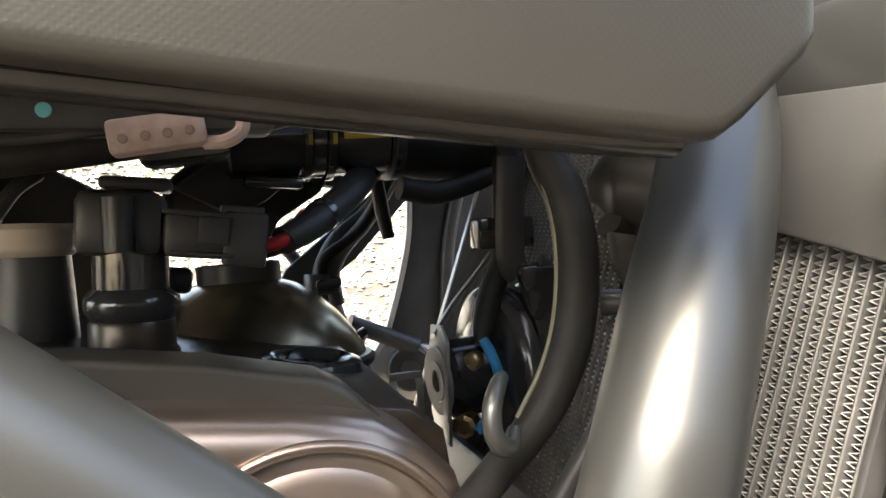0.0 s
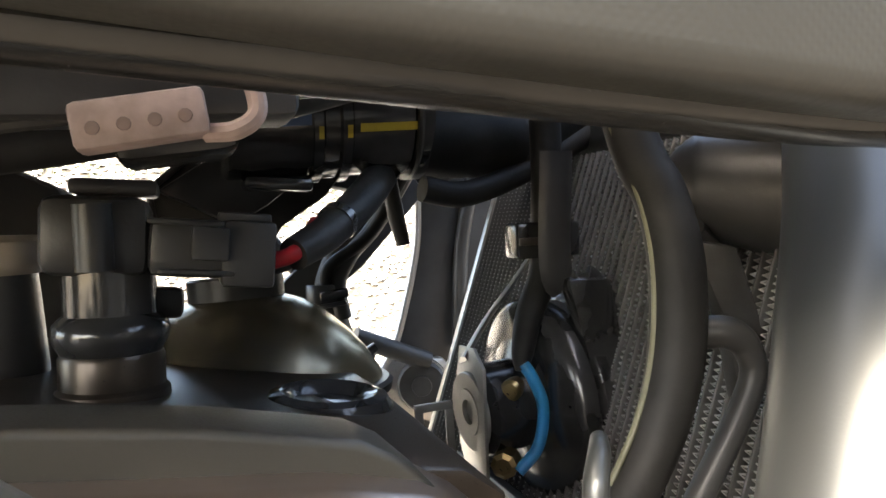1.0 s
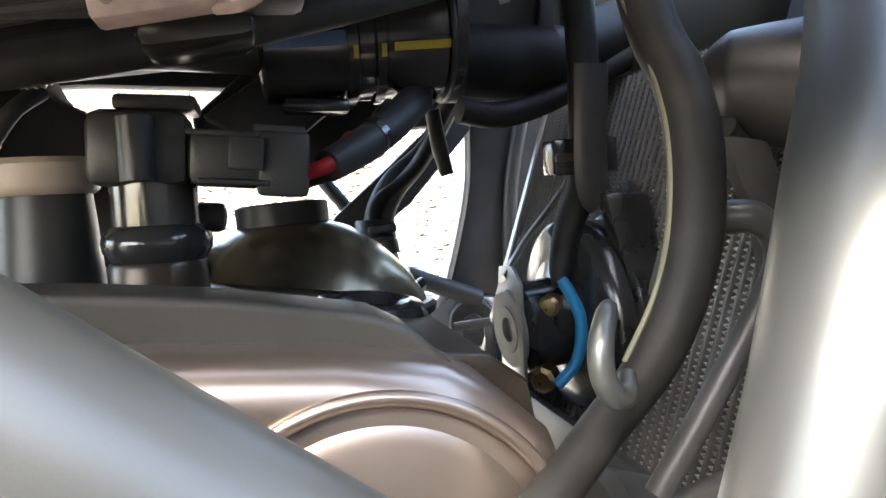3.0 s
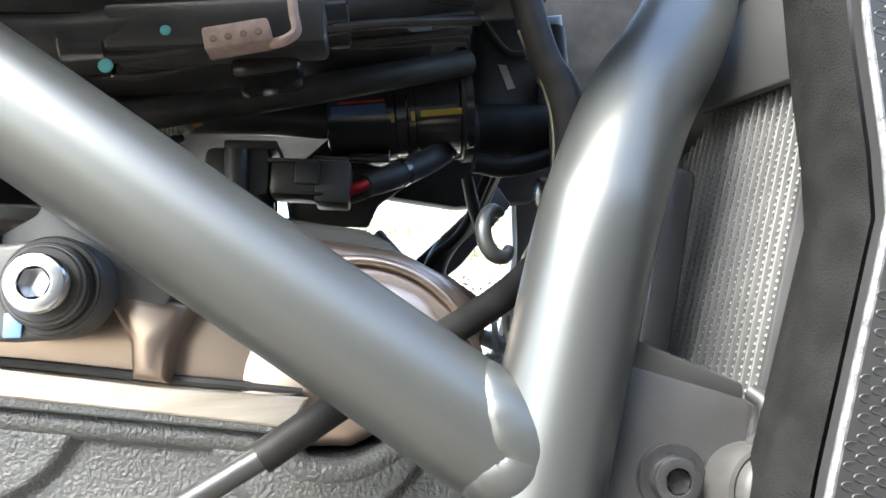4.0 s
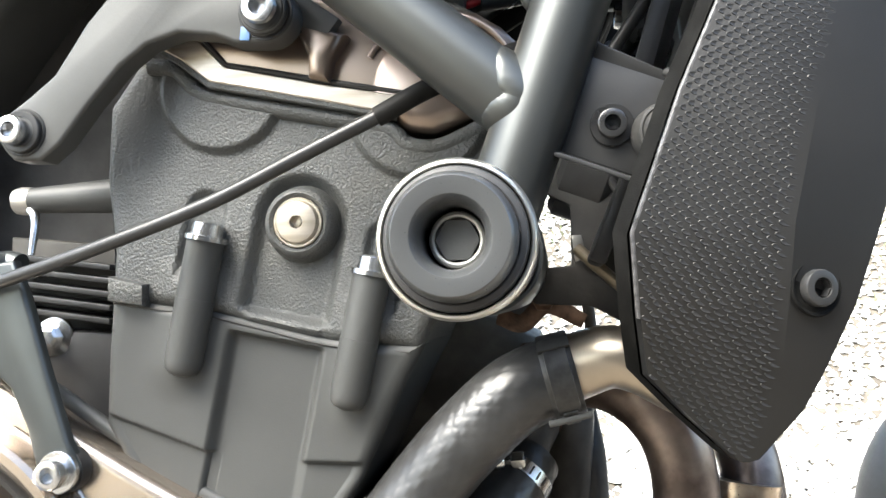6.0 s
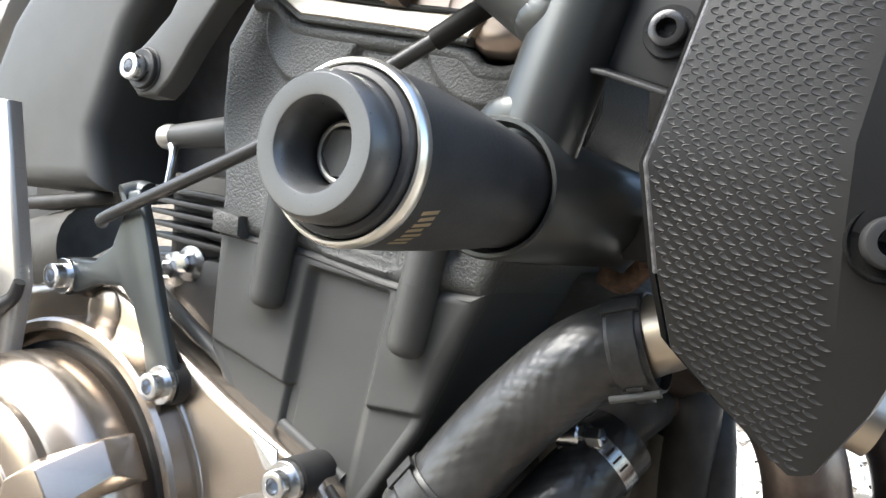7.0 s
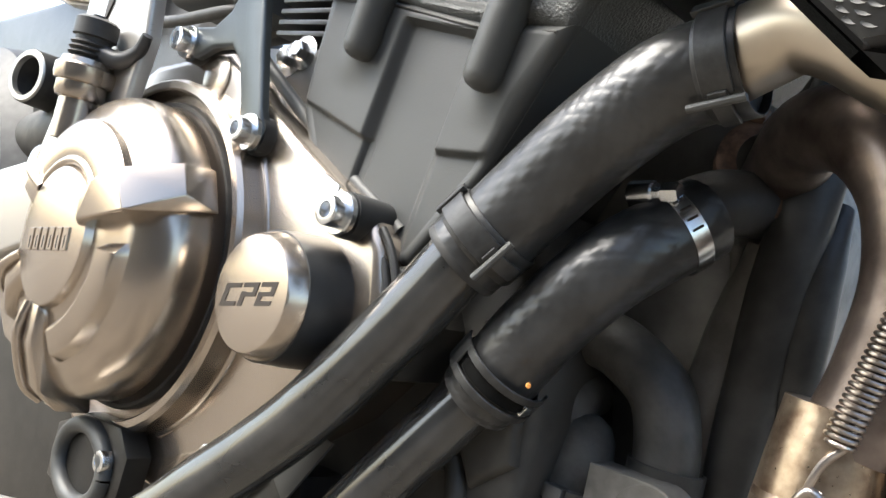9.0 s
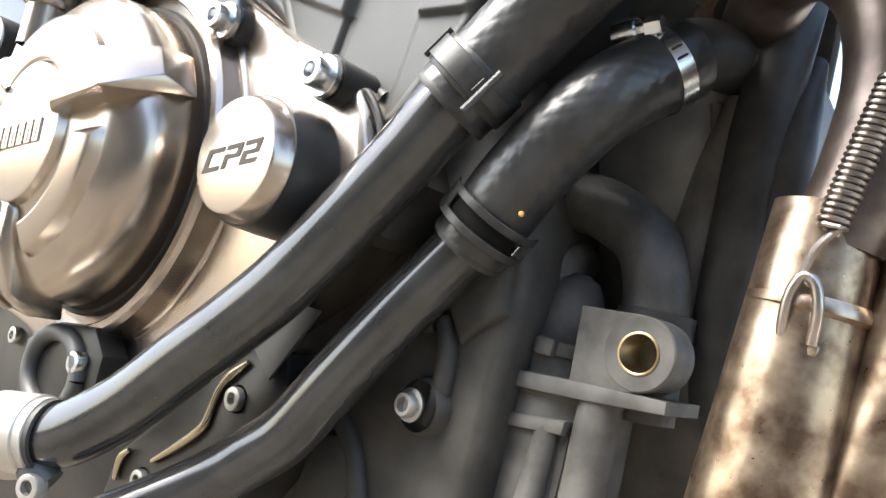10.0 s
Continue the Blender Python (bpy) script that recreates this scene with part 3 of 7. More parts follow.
rimline = [(-0.216, 0.726), (-0.198, 0.722), (-0.184, 0.708), (-0.168, 0.702), (-0.12, 0.692), (-0.066, 0.68), (-0.052, 0.669), (-0.034, 0.6665), (-0.016, 0.673), (0.006, 0.684)]
part("cover_rim", tube(B(), [(x, HY - 0.0005, z + 0.003) for x, z in rimline], 0.0054, 16, 6), CAST, head_body)
part("plug_boss", lathe(B(), (-0.1185, HY + 0.002, 0.627), (0, -1, 0), [(-0.007, 0.0245), (0, 0.0225), (0.004, 0.0215), (0.007, 0.0195), (0.0078, 0.0178), (0.0062, 0.0158), (0.004, 0.0152)], 48), CAST, head_body)
plug = part("plug", lathe(B(), (-0.1185, HY - 0.002, 0.627), (0, -1, 0), [(0, 0.0152), (0.0028, 0.0152), (0.0034, 0.0146), (0.0034, 0.0136), (0.0046, 0.0132), (0.006, 0.0122), (0.0064, 0.0105), (0.0064, 0.004)], 48), BARE, head_body, "bright metal screw plug with a hex socket")
part("hex_socket", lathe(B(), (-0.1185, HY - 0.002, 0.627), (0, -1, 0), [(0.0064, 0.004), (0.002, 0.0038), (0.002, 0)], 6), BARE, plug, smooth=False)
for (x0, z0), (x1, z1) in (((-0.1755, 0.618), (-0.1915, 0.5385)), ((-0.0725, 0.595), (-0.0885, 0.519))):
    d = V(x0 - x1, 0, z0 - z1).normalized()
    top, foot = V(x0, 0.179, z0), V(x1, 0.181, z1)
    mid = top + (foot - top) * (0.45 if x0 < -0.1 else 0.5)
    part("stud_column", tube(B(), [mid, top], 0.0112, 32, smooth=False), BLOCK, head_body)
    part("stud_foot", tube(B(), [foot - d * 0.003, foot - d * 0.0015, foot + d * 0.0015, foot + d * 0.006, mid], [0.004, 0.008, 0.0105, 0.0114, 0.0116], 32, smooth=False), BLOCK, head_body)
    nut = lathe(B(), top - d * 0.001, d, [(0, 0.0128), (0.0028, 0.0128), (0.0032, 0.0095), (0.0105, 0.009), (0.0115, 0.008), (0.0115, 0)], 32)
    part("stud_nut", nut, ZINC, head_body, "zinc stud nut on its washer")
# the small lug
part("lug", prism(B(), [(-0.24, 0.597), (-0.216, 0.5915), (-0.216, 0.5775), (-0.24, 0.5815)], HY - 0.008, HY + 0.004, 0.003), CAST, head_body)

peg = thing("coolant_stub", "dark stub pipe with a pale tip beside the head", "pipe stub", (-0.3, 0.207, 0.65))
part("stub", tube(B(), [(-0.24, 0.207, 0.651), (-0.29, 0.207, 0.65), (-0.312, 0.207, 0.6495)], [0.012, 0.0095, 0.0085], 24, smooth=False), BLOCK, peg)
part("tip", lathe(B(), (-0.31, 0.207, 0.6495), (-1, 0, -0.02), [(0, 0.009), (0.008, 0.0095), (0.012, 0.0085), (0.013, 0.006), (0.013, 0)], 24), SILVERPAINT, peg, "pale metal tip")
part("lever", tube(B(), [(-0.312, 0.205, 0.645), (-0.304, 0.2, 0.635), (-0.303, 0.195, 0.612)], [0.004, 0.003, 0.002], 12), ZINC, peg)

block = thing("cylinder_block", "smooth dark grey cast cylinder block under the head", "engine block", (-0.14, 0.25, 0.5))
block_line = [(-0.243, 0.586), (-0.204, 0.5805), (-0.179, 0.5775), (-0.14, 0.568), (-0.1, 0.5585), (-0.043, 0.554), (-0.055, 0.532), (-0.083, 0.472), (-0.12, 0.42), (-0.2, 0.4), (-0.225, 0.47), (-0.246, 0.505), (-0.245, 0.55)]
part("casting", prism(B(), block_line, HY + 0.0083, 0.46, 0.001, 1), BLOCK, block)


def block_relief(x, z):
    u, v = cast_uv(x, z)
    # central sunken panel under the overhanging seam
    h = -0.0075 * ease((0.0325 - np.abs(u + 0.002)) / 0.007) * ease((-0.0705 - v) / 0.004)
    # the side pads end in a slanted step
    h = h - 0.0042 * ease((-0.1395 - 0.14 * (u + 0.075) - v) / 0.003) * ease((-0.024 - u) / 0.006)
    h = h - 0.0042 * ease((-0.136 + 0.18 * (u - 0.045) - v) / 0.003) * ease((u - 0.024) / 0.006)
    for c in (-0.061, 0.0555):
        h = h + 0.004 * np.exp(-((u - c) / 0.015) ** 2) * ease((v + 0.125) / 0.03)
    # outer corner falls away
    h = h - 0.003 * ease((-0.1 - u) / 0.012)
    return h


part("cast_face", relief_sheet(block_line, HY + 0.0005, 0.008, block_relief, 200, 150), BLOCK, block)
part("seam", tube(B(), [(-0.24, HY + 0.0012, 0.5803), (-0.204, HY - 0.0006, 0.5752), (-0.179, HY - 0.0004, 0.572), (-0.14, HY + 0.0008, 0.5625), (-0.1, HY - 0.0004, 0.5531), (-0.052, HY + 0.001, 0.5487)], 0.0009, 8), RUBBER, block, "thin dark head gasket")

# ---- cam cover ----
cover = thing("cam_cover", "bronze painted cam cover with a rounded end on the head", "engine cover", (-0.08, 0.25, 0.74))
CY = 0.178
prof = [(-0.206, 0.737), (-0.19, 0.728), (-0.172, 0.7135), (-0.15, 0.709), (-0.1, 0.698), (-0.062, 0.69), (-0.052, 0.68), (-0.035, 0.678), (-0.018, 0.684), (0.002, 0.694), (0.016, 0.704), (0.0195, 0.718), (0.0165, 0.7295),
        (0.006, 0.7405), (-0.009, 0.7505), (-0.033, 0.757), (-0.074, 0.7628), (-0.12, 0.77), (-0.17, 0.78), (-0.21, 0.785), (-0.225, 0.765)]
part("shell", prism(B(), prof, CY, 0.224, 0.012, 4), BROWN, cover)
part("rear_shell", prism(B(), [(-0.206, 0.73), (-0.1, 0.69), (-0.05, 0.676), (0.0, 0.69), (0.018, 0.7), (0.026, 0.716), (0.024, 0.733), (0.012, 0.743), (-0.01, 0.7475), (-0.033, 0.7525), (-0.074, 0.7585), (-0.12, 0.765), (-0.17, 0.771), (-0.21, 0.776)], 0.222, 0.505, 0.003, 2), DARKBRONZE, cover, "bronze upper deck in a shade-darkened colour")
part("machined_edge", prism(B(), [(-0.206, 0.7375), (-0.19, 0.7285), (-0.172, 0.714), (-0.15, 0.7095), (-0.1, 0.6985), (-0.056, 0.6885), (-0.048, 0.6985), (-0.1, 0.7085), (-0.148, 0.7195), (-0.162, 0.7225), (-0.178, 0.739), (-0.19, 0.7445)], CY - 0.0035, CY + 0.006, 0.0008, 1), BARE, cover, "bare machined sealing edge")
part("joint_flange", prism(B(), [(-0.2085, 0.7355), (-0.193, 0.726), (-0.174, 0.711), (-0.151, 0.706), (-0.1, 0.695), (-0.058, 0.6862), (-0.055, 0.6895), (-0.1, 0.6995), (-0.15, 0.7105), (-0.172, 0.715), (-0.19, 0.7295), (-0.206, 0.7385)], CY - 0.0022, CY + 0.012, 0.0008, 1), CAST, cover, "grey cast joint flange")
part("gasket", tube(B(), [(-0.178, CY - 0.001, 0.742), (-0.163, CY - 0.001, 0.7245), (-0.148, CY - 0.001, 0.7215), (-0.1, CY - 0.001, 0.711), (-0.05, CY - 0.001, 0.701)], 0.0019, 8, smooth=False), RUBBER, cover)
# rounded cam end: an arched lip with a sunken round face
part("cam_end_lip", tube(B(), [(x, CY - 0.001, z) for x, z in arc(-0.031, 0.7, 0.0475, 150, 8, 20)], 0.002, 14, 2), BROWN, cover)
part("cam_end_face", clip_top(lathe(B(), (-0.031, CY + 0.004, 0.7), (0, -1, 0), [(0, 0.042), (0.004, 0.041), (0.006, 0.037), (0.007, 0)], 56), 0.016, 0.706, -0.08, 0.698), BROWN, cover)
part("rib", prism(B(), [(-0.118, 0.747), (-0.084, 0.736), (-0.0935, 0.722), (-0.096, 0.709), (-0.108, 0.712), (-0.108, 0.725)], CY - 0.012, CY + 0.01, 0.005, 3), BROWN, cover)
# Step wall, its shade put into the colour.
part("deck_wall", prism(B(), [(-0.215, 0.77), (-0.1, 0.755), (-0.04, 0.742), (-0.01, 0.735), (0.002, 0.7375), (-0.004, 0.7475), (-0.013, 0.757), (-0.022, 0.7625), (-0.058, 0.7715), (-0.094, 0.7775), (-0.215, 0.793)], 0.2, 0.226, 0.0025, 3), SHADEDDECK, cover, "step wall in a shade-darkened colour")
part("plug_well", lathe(B(), (-0.036, 0.43, 0.745), (0.0, 0.05, 1), [(-0.022, 0.073), (-0.01, 0.071), (0.002, 0.0645), (0.013, 0.056), (0.021, 0.048), (0.027, 0.041), (0.032, 0.033), (0.035, 0.0245)], 56), WELL, cover, "polished olive-bronze plug well")
part("well_lip", lathe(B(), (-0.036, 0.43, 0.726), (0.0, 0.05, 1), [(0, 0.076), (0.004, 0.077), (0.006, 0.075), (0.0065, 0.07)], 56), BLACKMETAL, cover)
part("well_ring", lathe(B(), (-0.036, 0.43, 0.78), (0.0, 0.05, 1), [(0, 0.0245), (0.0105, 0.0245), (0.0115, 0.0235), (0.0115, 0.02), (0.004, 0.019), (0.004, 0)], 48), BLACKMETAL, cover, "dark ring over the plug well")
part("oval_bolt_cap", lathe(B(), (-0.013, 0.31, 0.7415), (0.12, -0.05, 1), [(0, 0.0255), (0.006, 0.025), (0.0095, 0.0225), (0.0108, 0.0185), (0.0095, 0.0145), (0.0065, 0.012), (0.0065, 0)], 40), GLOSSBLACK, cover, "glossy black bolt cap")

# ---- ignition coil with its plug connector ----
coil = thing("ignition_coil", "black plastic ignition coil standing in the cam cover", "ignition coil", (-0.0850, 0.3050, 0.7670))
bm = box(B(), (-0.0880, 0.3220, 0.8180), (0.036, 0.035, 0.028), (0, 6, 0), 0.005)
part("housing", bm, PLASTIC, coil)
box_top = box(B(), (-0.0810, 0.3300, 0.8350), (0.03, 0.03, 0.006), (0, 6, 0), 0.002)
part("lid", box_top, PLASTIC, coil)
part("neck", lathe(B(), (-0.0875, 0.3220, 0.7740), (0.06, 0, 1), [(0, 0.0165), (0.003, 0.0185), (0.006, 0.0202), (0.009, 0.0206), (0.012, 0.02), (0.0145, 0.0178), (0.0155, 0.0162), (0.03, 0.0162), (0.034, 0.0162), (0.034, 0)], 48), GLOSSBLACK, coil, "glossy black rubber boot")
part("seat_ring", lathe(B(), (-0.0890, 0.3220, 0.7500), (0.06, 0, 1), [(0, 0.0205), (0.012, 0.02), (0.0135, 0.0185), (0.024, 0.0185), (0.0255, 0.0178), (0.026, 0.016)], 48), DARKBRONZE, coil, "dark brown metal seat ring")
part("front_rib", tube(B(), [(-0.0885, 0.3045, 0.806), (-0.0875, 0.3045, 0.829)], 0.0065, 20, smooth=False), PLASTIC, coil)
part("fixing_lug", box(B(), (-0.0690, 0.3400, 0.7900), (0.016, 0.014, 0.012), (0, 8, 0), 0.003), PLASTIC, coil)
plugc = thing("plug_connector", "black connector plugged into the ignition coil with a red wire", "connector", (-0.0500, 0.3050, 0.8100))
part("shell", box(B(), (-0.0570, 0.3130, 0.8110), (0.028, 0.022, 0.021), (0, 8, 0), 0.004), PLASTIC, plugc)
for dz in (-0.009, 0.009):
    part("edge_rail", box(B(), (-0.0565 - 0.1 * dz, 0.3015, 0.8112 + dz), (0.026, 0.0025, 0.0022), (0, 8, 0), 0.0008), PLASTIC, plugc)
part("sleeve", box(B(), (-0.0370, 0.3130, 0.8070), (0.019, 0.024, 0.024), (0, 8, 0), 0.002), PLASTIC, plugc)
part("latch", box(B(), (-0.0370, 0.3100, 0.8200), (0.019, 0.01, 0.004), (0, 8, 0), 0.001), PLASTIC, plugc)
part("rib", box(B(), (-0.0500, 0.2990, 0.8120), (0.013, 0.0025, 0.012), (0, 8, 0), 0.001), PLASTIC, plugc)
part("red_wire", tube(B(), [(-0.0290, 0.3110, 0.8030), (-0.0190, 0.3110, 0.8060), (-0.0080, 0.3260, 0.8160)], 0.0032, 12), RED, plugc, "red wire")
part("black_wire", tube(B(), [(-0.0290, 0.3190, 0.8000), (-0.0190, 0.3190, 0.8030), (-0.0080, 0.3300, 0.8130)], 0.003, 12), RUBBER, plugc)
harness = thing("wiring_sleeve", "black rubber sleeve carrying the coil wires upward", "cable", (0.0000, 0.3610, 0.8260))
part("sleeve", tube(B(), [(-0.0200, 0.3120, 0.8050), (-0.0040, 0.3260, 0.8120), (0.0190, 0.3540, 0.8260), (0.0420, 0.3890, 0.8460), (0.0630, 0.4170, 0.8780)], [0.0065, 0.0075, 0.008, 0.008, 0.008], 20), RUBBER, harness)
part("tape_turn", tube(B(), [(0.0, 0.331, 0.8145), (0.003, 0.335, 0.8163)], 0.0084, 20, smooth=False), GLOSSBLACK, harness)
part("tape_turn", tube(B(), [(0.03, 0.371, 0.8356), (0.034, 0.377, 0.839)], 0.0088, 20, smooth=False), GLOSSBLACK, harness)

# ---- canister, intake hose and airbox above ----
can = thing("starter_canister", "glossy black cylindrical canister with coloured tape marks", "canister", (-0.0010, 0.3750, 0.8600))
ax = V(1, 0.0, 0.0)
CAN_Z = 0.867
part("barrel", lathe(B(), (-0.0400, 0.3780, CAN_Z), ax, [(a, q * 1.14) for a, q in [(0.0000, 0.0000), (0.0000, 0.0227), (0.0021, 0.0254), (0.0382, 0.0259), (0.0382, 0.0286), (0.0424, 0.0286), (0.0435, 0.0270), (0.0498, 0.0270), (0.0509, 0.0286), (0.0551, 0.0286), (0.0562, 0.0265), (0.0837, 0.0270), (0.0864, 0.0248), (0.0864, 0.0000)]], 56), GLOSSBLACK, can)
part("rim_flange", lathe(B(), (0.0448, 0.3780, CAN_Z), ax, [(0, 0.03), (0, 0.0335), (0.0012, 0.0342), (0.0024, 0.0335), (0.0024, 0.03)], 56), BLACKMETAL, can)


def band(x0, x1, q0, q1, r):
    bm = B()
    n = 6
    rows = [[bm.verts.new((x, 0.3780 - 1.14 * r * math.cos(radians(q0 + (q1 - q0) * i / n)), CAN_Z + 1.14 * r * math.sin(radians(q0 + (q1 - q0) * i / n)))) for i in range(n + 1)] for x in (x0, x1)]
    for i in range(n):
        bm.faces.new((rows[0][i], rows[0][i + 1], rows[1][i + 1], rows[1][i]))
    return bm


part("yellow_strip", band(0.0185, 0.0445, -25, -18, 0.0273), YELLOW, can, "yellow stripe")
part("yellow_strip", band(0.0, 0.0022, -28, -18, 0.029), YELLOW, can, "yellow stripe")
part("yellow_strip", band(0.0125, 0.0148, -28, -18, 0.029), YELLOW, can, "yellow stripe")
part("blue_strip", band(-0.036, -0.0025, -18, -6, 0.0264), BLUETAPE, can, "faded blue stripe")
part("red_strip", band(-0.031, -0.003, -4, -1, 0.0264), RED, can, "faint red stripe")
part("foot", box(B(), (-0.0170, 0.3720, 0.8345), (0.03, 0.02, 0.006), (0, 6, 0), 0.002), GLOSSBLACK, can)
shield = thing("heat_shield", "black plastic heat shield under the canister", "shield", (-0.02, 0.42, 0.82))
part("plate", slab(B(), [(-0.041, 0.42, 0.862), (-0.073, 0.42, 0.838), (-0.071, 0.42, 0.806), (-0.044, 0.42, 0.803), (-0.02, 0.42, 0.8), (-0.011, 0.42, 0.815), (0.013, 0.42, 0.829), (0.03, 0.42, 0.848), (0.02, 0.42, 0.87)], (0, 1, 0), 0.006, 0.0015), MATTBLACK, shield)
part("fold", tube(B(), [(-0.041, 0.418, 0.862), (-0.073, 0.418, 0.838), (-0.071, 0.418, 0.806)], 0.002, 10, smooth=False), PLASTIC, shield)
intake = thing("intake_hose", "thick black rubber hose behind the canister", "hose", (0.1050, 0.4030, 0.8560))
part("hose", tube(B(), [(0.0450, 0.3920, 0.8550), (0.0790, 0.3950, 0.8520), (0.1160, 0.4030, 0.8540), (0.1700, 0.4310, 0.8700), (0.2680, 0.4730, 0.9030)], 0.0195, 32), CABLE, intake)
for cx_ in (0.052, 0.112):
    part("hose_band", lathe(B(), (cx_, 0.393 + 0.16 * (cx_ - 0.052), 0.8545 - 0.02 * (cx_ - 0.052)), (1, 0.1, 0), [(-0.004, 0.0195), (-0.004, 0.021), (0.004, 0.021), (0.004, 0.0195)], 32), BLACKMETAL, intake)
lower_hose = thing("breather_hose", "thin grey-black breather hose under the intake hose", "hose", (0.1050, 0.4030, 0.8350))
part("hose", tube(B(), [(0.0520, 0.3750, 0.8280), (0.0730, 0.3780, 0.8240), (0.1050, 0.3890, 0.8310), (0.1470, 0.4030, 0.8470), (0.2540, 0.4450, 0.8840)], 0.0065, 18), CABLE, lower_hose)
airbox = thing("airbox", "black plastic airbox closing the space above", "airbox", (-0.05, 0.4, 0.92))
part("shell", slab(B(), [(-0.4, 0.27, 0.885), (0.0, 0.27, 0.885), (0.03, 0.33, 0.89), (0.03, 0.56, 0.89), (-0.4, 0.56, 0.872)], (0, 0, 1), 0.12, 0.006), MATTBLACK, airbox)
part("underside_rail", tube(B(), [(-0.35, 0.35, 0.874), (-0.16, 0.355, 0.87), (-0.09, 0.36, 0.866), (-0.04, 0.37, 0.862)], 0.0115, 20), PLASTIC, airbox)
part("corner_fin", slab(B(), [(-0.068, 0.385, 0.836), (-0.04, 0.385, 0.852), (-0.02, 0.385, 0.86), (0.0, 0.385, 0.84), (-0.02, 0.385, 0.826), (-0.036, 0.385, 0.818)], (0, 1, 0), 0.03, 0.001), PLASTIC, airbox)
part("clamp_ring", lathe(B(), (0.0475, 0.378, 0.872), (1, 0, 0), [(0, 0.028), (0, 0.034), (0.005, 0.034), (0.005, 0.028)], 40), GLOSSBLACK, airbox)
# Black panel added to keep the space behind the hose dark.
back = thing("rear_filler_panel", "black panel added to close the space behind the intake hose", "cover", (0.1, 0.56, 0.9))
part("panel", slab(B(), [(-0.45, 0.57, 1.05), (-0.45, 0.57, 0.885), (-0.15, 0.57, 0.882), (-0.05, 0.57, 0.872), (0.0, 0.57, 0.85), (0.06, 0.57, 0.835), (0.13, 0.57, 0.835), (0.2, 0.57, 0.89), (0.249, 0.57, 0.928), (0.3, 0.57, 0.985), (0.32, 0.57, 1.05)], (0, 1, 0), 0.02, 0.004), CABLE, back)
part("rib", slab(B(), [(0.13, 0.565, 1.0), (0.14, 0.565, 1.0), (0.16, 0.565, 0.88), (0.15, 0.565, 0.87)], (0, 1, 0), 0.01, 0.002), PLASTIC, back)
relay = thing("relay_cover", "dark brown-black plastic relay cover behind the canister", "cover", (0.09, 0.42, 0.89))
part("shell", prism(B(), [(0.055, 0.862), (0.06, 0.905), (0.066, 0.935), (0.13, 0.935), (0.128, 0.88), (0.115, 0.845), (0.07, 0.845)], 0.392, 0.46, 0.009, 4), PLASTIC, relay)
part("strap", tube(B(), [(0.072, 0.393, 0.93), (0.085, 0.386, 0.905), (0.105, 0.385, 0.9), (0.118, 0.388, 0.88), (0.117, 0.39, 0.85)], 0.003, 10), RUBBER, relay)
part("clip", box(B(), (0.108, 0.3905, 0.872), (0.012, 0.006, 0.03), (0, 8, 0), 0.0015), PLASTIC, relay)

# ---- small wiring near the panel ----
lab = thing("wire_joint_connector", "pale pink connector block with four pins and a wire loop", "connector", (-0.0640, 0.2150, 0.8470))
part("block", box(B(), (-0.0645, 0.184, 0.8405), (0.026, 0.012, 0.0098), (0, -6, 0), 0.0015), LABEL, lab)
for i in range(4):
    part("pin", lathe(B(), (-0.0733 + 0.0058 * i, 0.1782, 0.8388 + 0.0006 * i), (0, -1, 0), [(0, 0.0015), (0.0006, 0.0013), (0.0008, 0)], 10), PINDARK, lab)
part("wire_loop", tube(B(), [(-0.052, 0.184, 0.8375), (-0.046, 0.181, 0.8375), (-0.0415, 0.181, 0.841), (-0.042, 0.182, 0.849), (-0.0425, 0.185, 0.862)], 0.0021, 10), LABEL, lab)
part("backing", box(B(), (-0.075, 0.206, 0.853), (0.09, 0.024, 0.02), (0, 2, 0), 0.003), PLASTIC, lab)
part("lower_half", box(B(), (-0.058, 0.225, 0.8405), (0.03, 0.03, 0.011), (0, -4, 0), 0.004), LIP, lab)
for x, z, r in ((-0.094, 0.849, 0.0022), (-0.118, 0.836, 0.003)):
    bm = lathe(B(), (x, 0.1905, z), (0, -1, 0), [(0, r), (0.0006, r * 0.9), (0.001, 0)], 14)
    tagged(part("paint_dot", bm, CYAN), "pale cyan paint dot on a black wire", "paint dot")
loom = thing("wiring_loom", "bundle of taped black wires under the airbox", "cable", (-0.1010, 0.2330, 0.8550))
for k, (dy, dz, r) in enumerate(((0.012, 0.006, 0.011), (0.024, 0.012, 0.009), (0.09, -0.002, 0.008))):
    part("wire", tube(B(), [(-0.3, 0.192 + dy, 0.862 + dz), (-0.16, 0.192 + dy, 0.848 + dz), (-0.1, 0.194 + dy, 0.85 + dz), (-0.03, 0.21 + dy, 0.862 + dz), (0.05, 0.25 + dy, 0.885 + dz)], r, 14), RUBBER, loom)
rng = random.Random(11)
for k in range(9):
    dy, dz = rng.uniform(-0.004, 0.04), rng.uniform(-0.01, 0.03)
    pts = [(x, 0.2 + dy + 0.25 * max(0, x + 0.06) + rng.uniform(-0.003, 0.003), 0.852 + dz + 0.1 * abs(x + 0.12) + rng.uniform(-0.003, 0.003)) for x in (-0.3, -0.22, -0.16, -0.11, -0.06, -0.01, 0.04)]
    part("thin_wire", tube(B(), pts, rng.uniform(0.0018, 0.0034), 10, 6), RUBBER if k % 3 else GLOSSBLACK, loom)
for x, y, z in ((-0.13, 0.206, 0.85), (-0.03, 0.222, 0.862)):
    part("tape_wrap", lathe(B(), (x, y, z), (1, 0.1, 0.05), [(-0.009, 0.0115), (-0.008, 0.0125), (0.008, 0.0125), (0.009, 0.0115)], 24), GLOSSBLACK, loom)
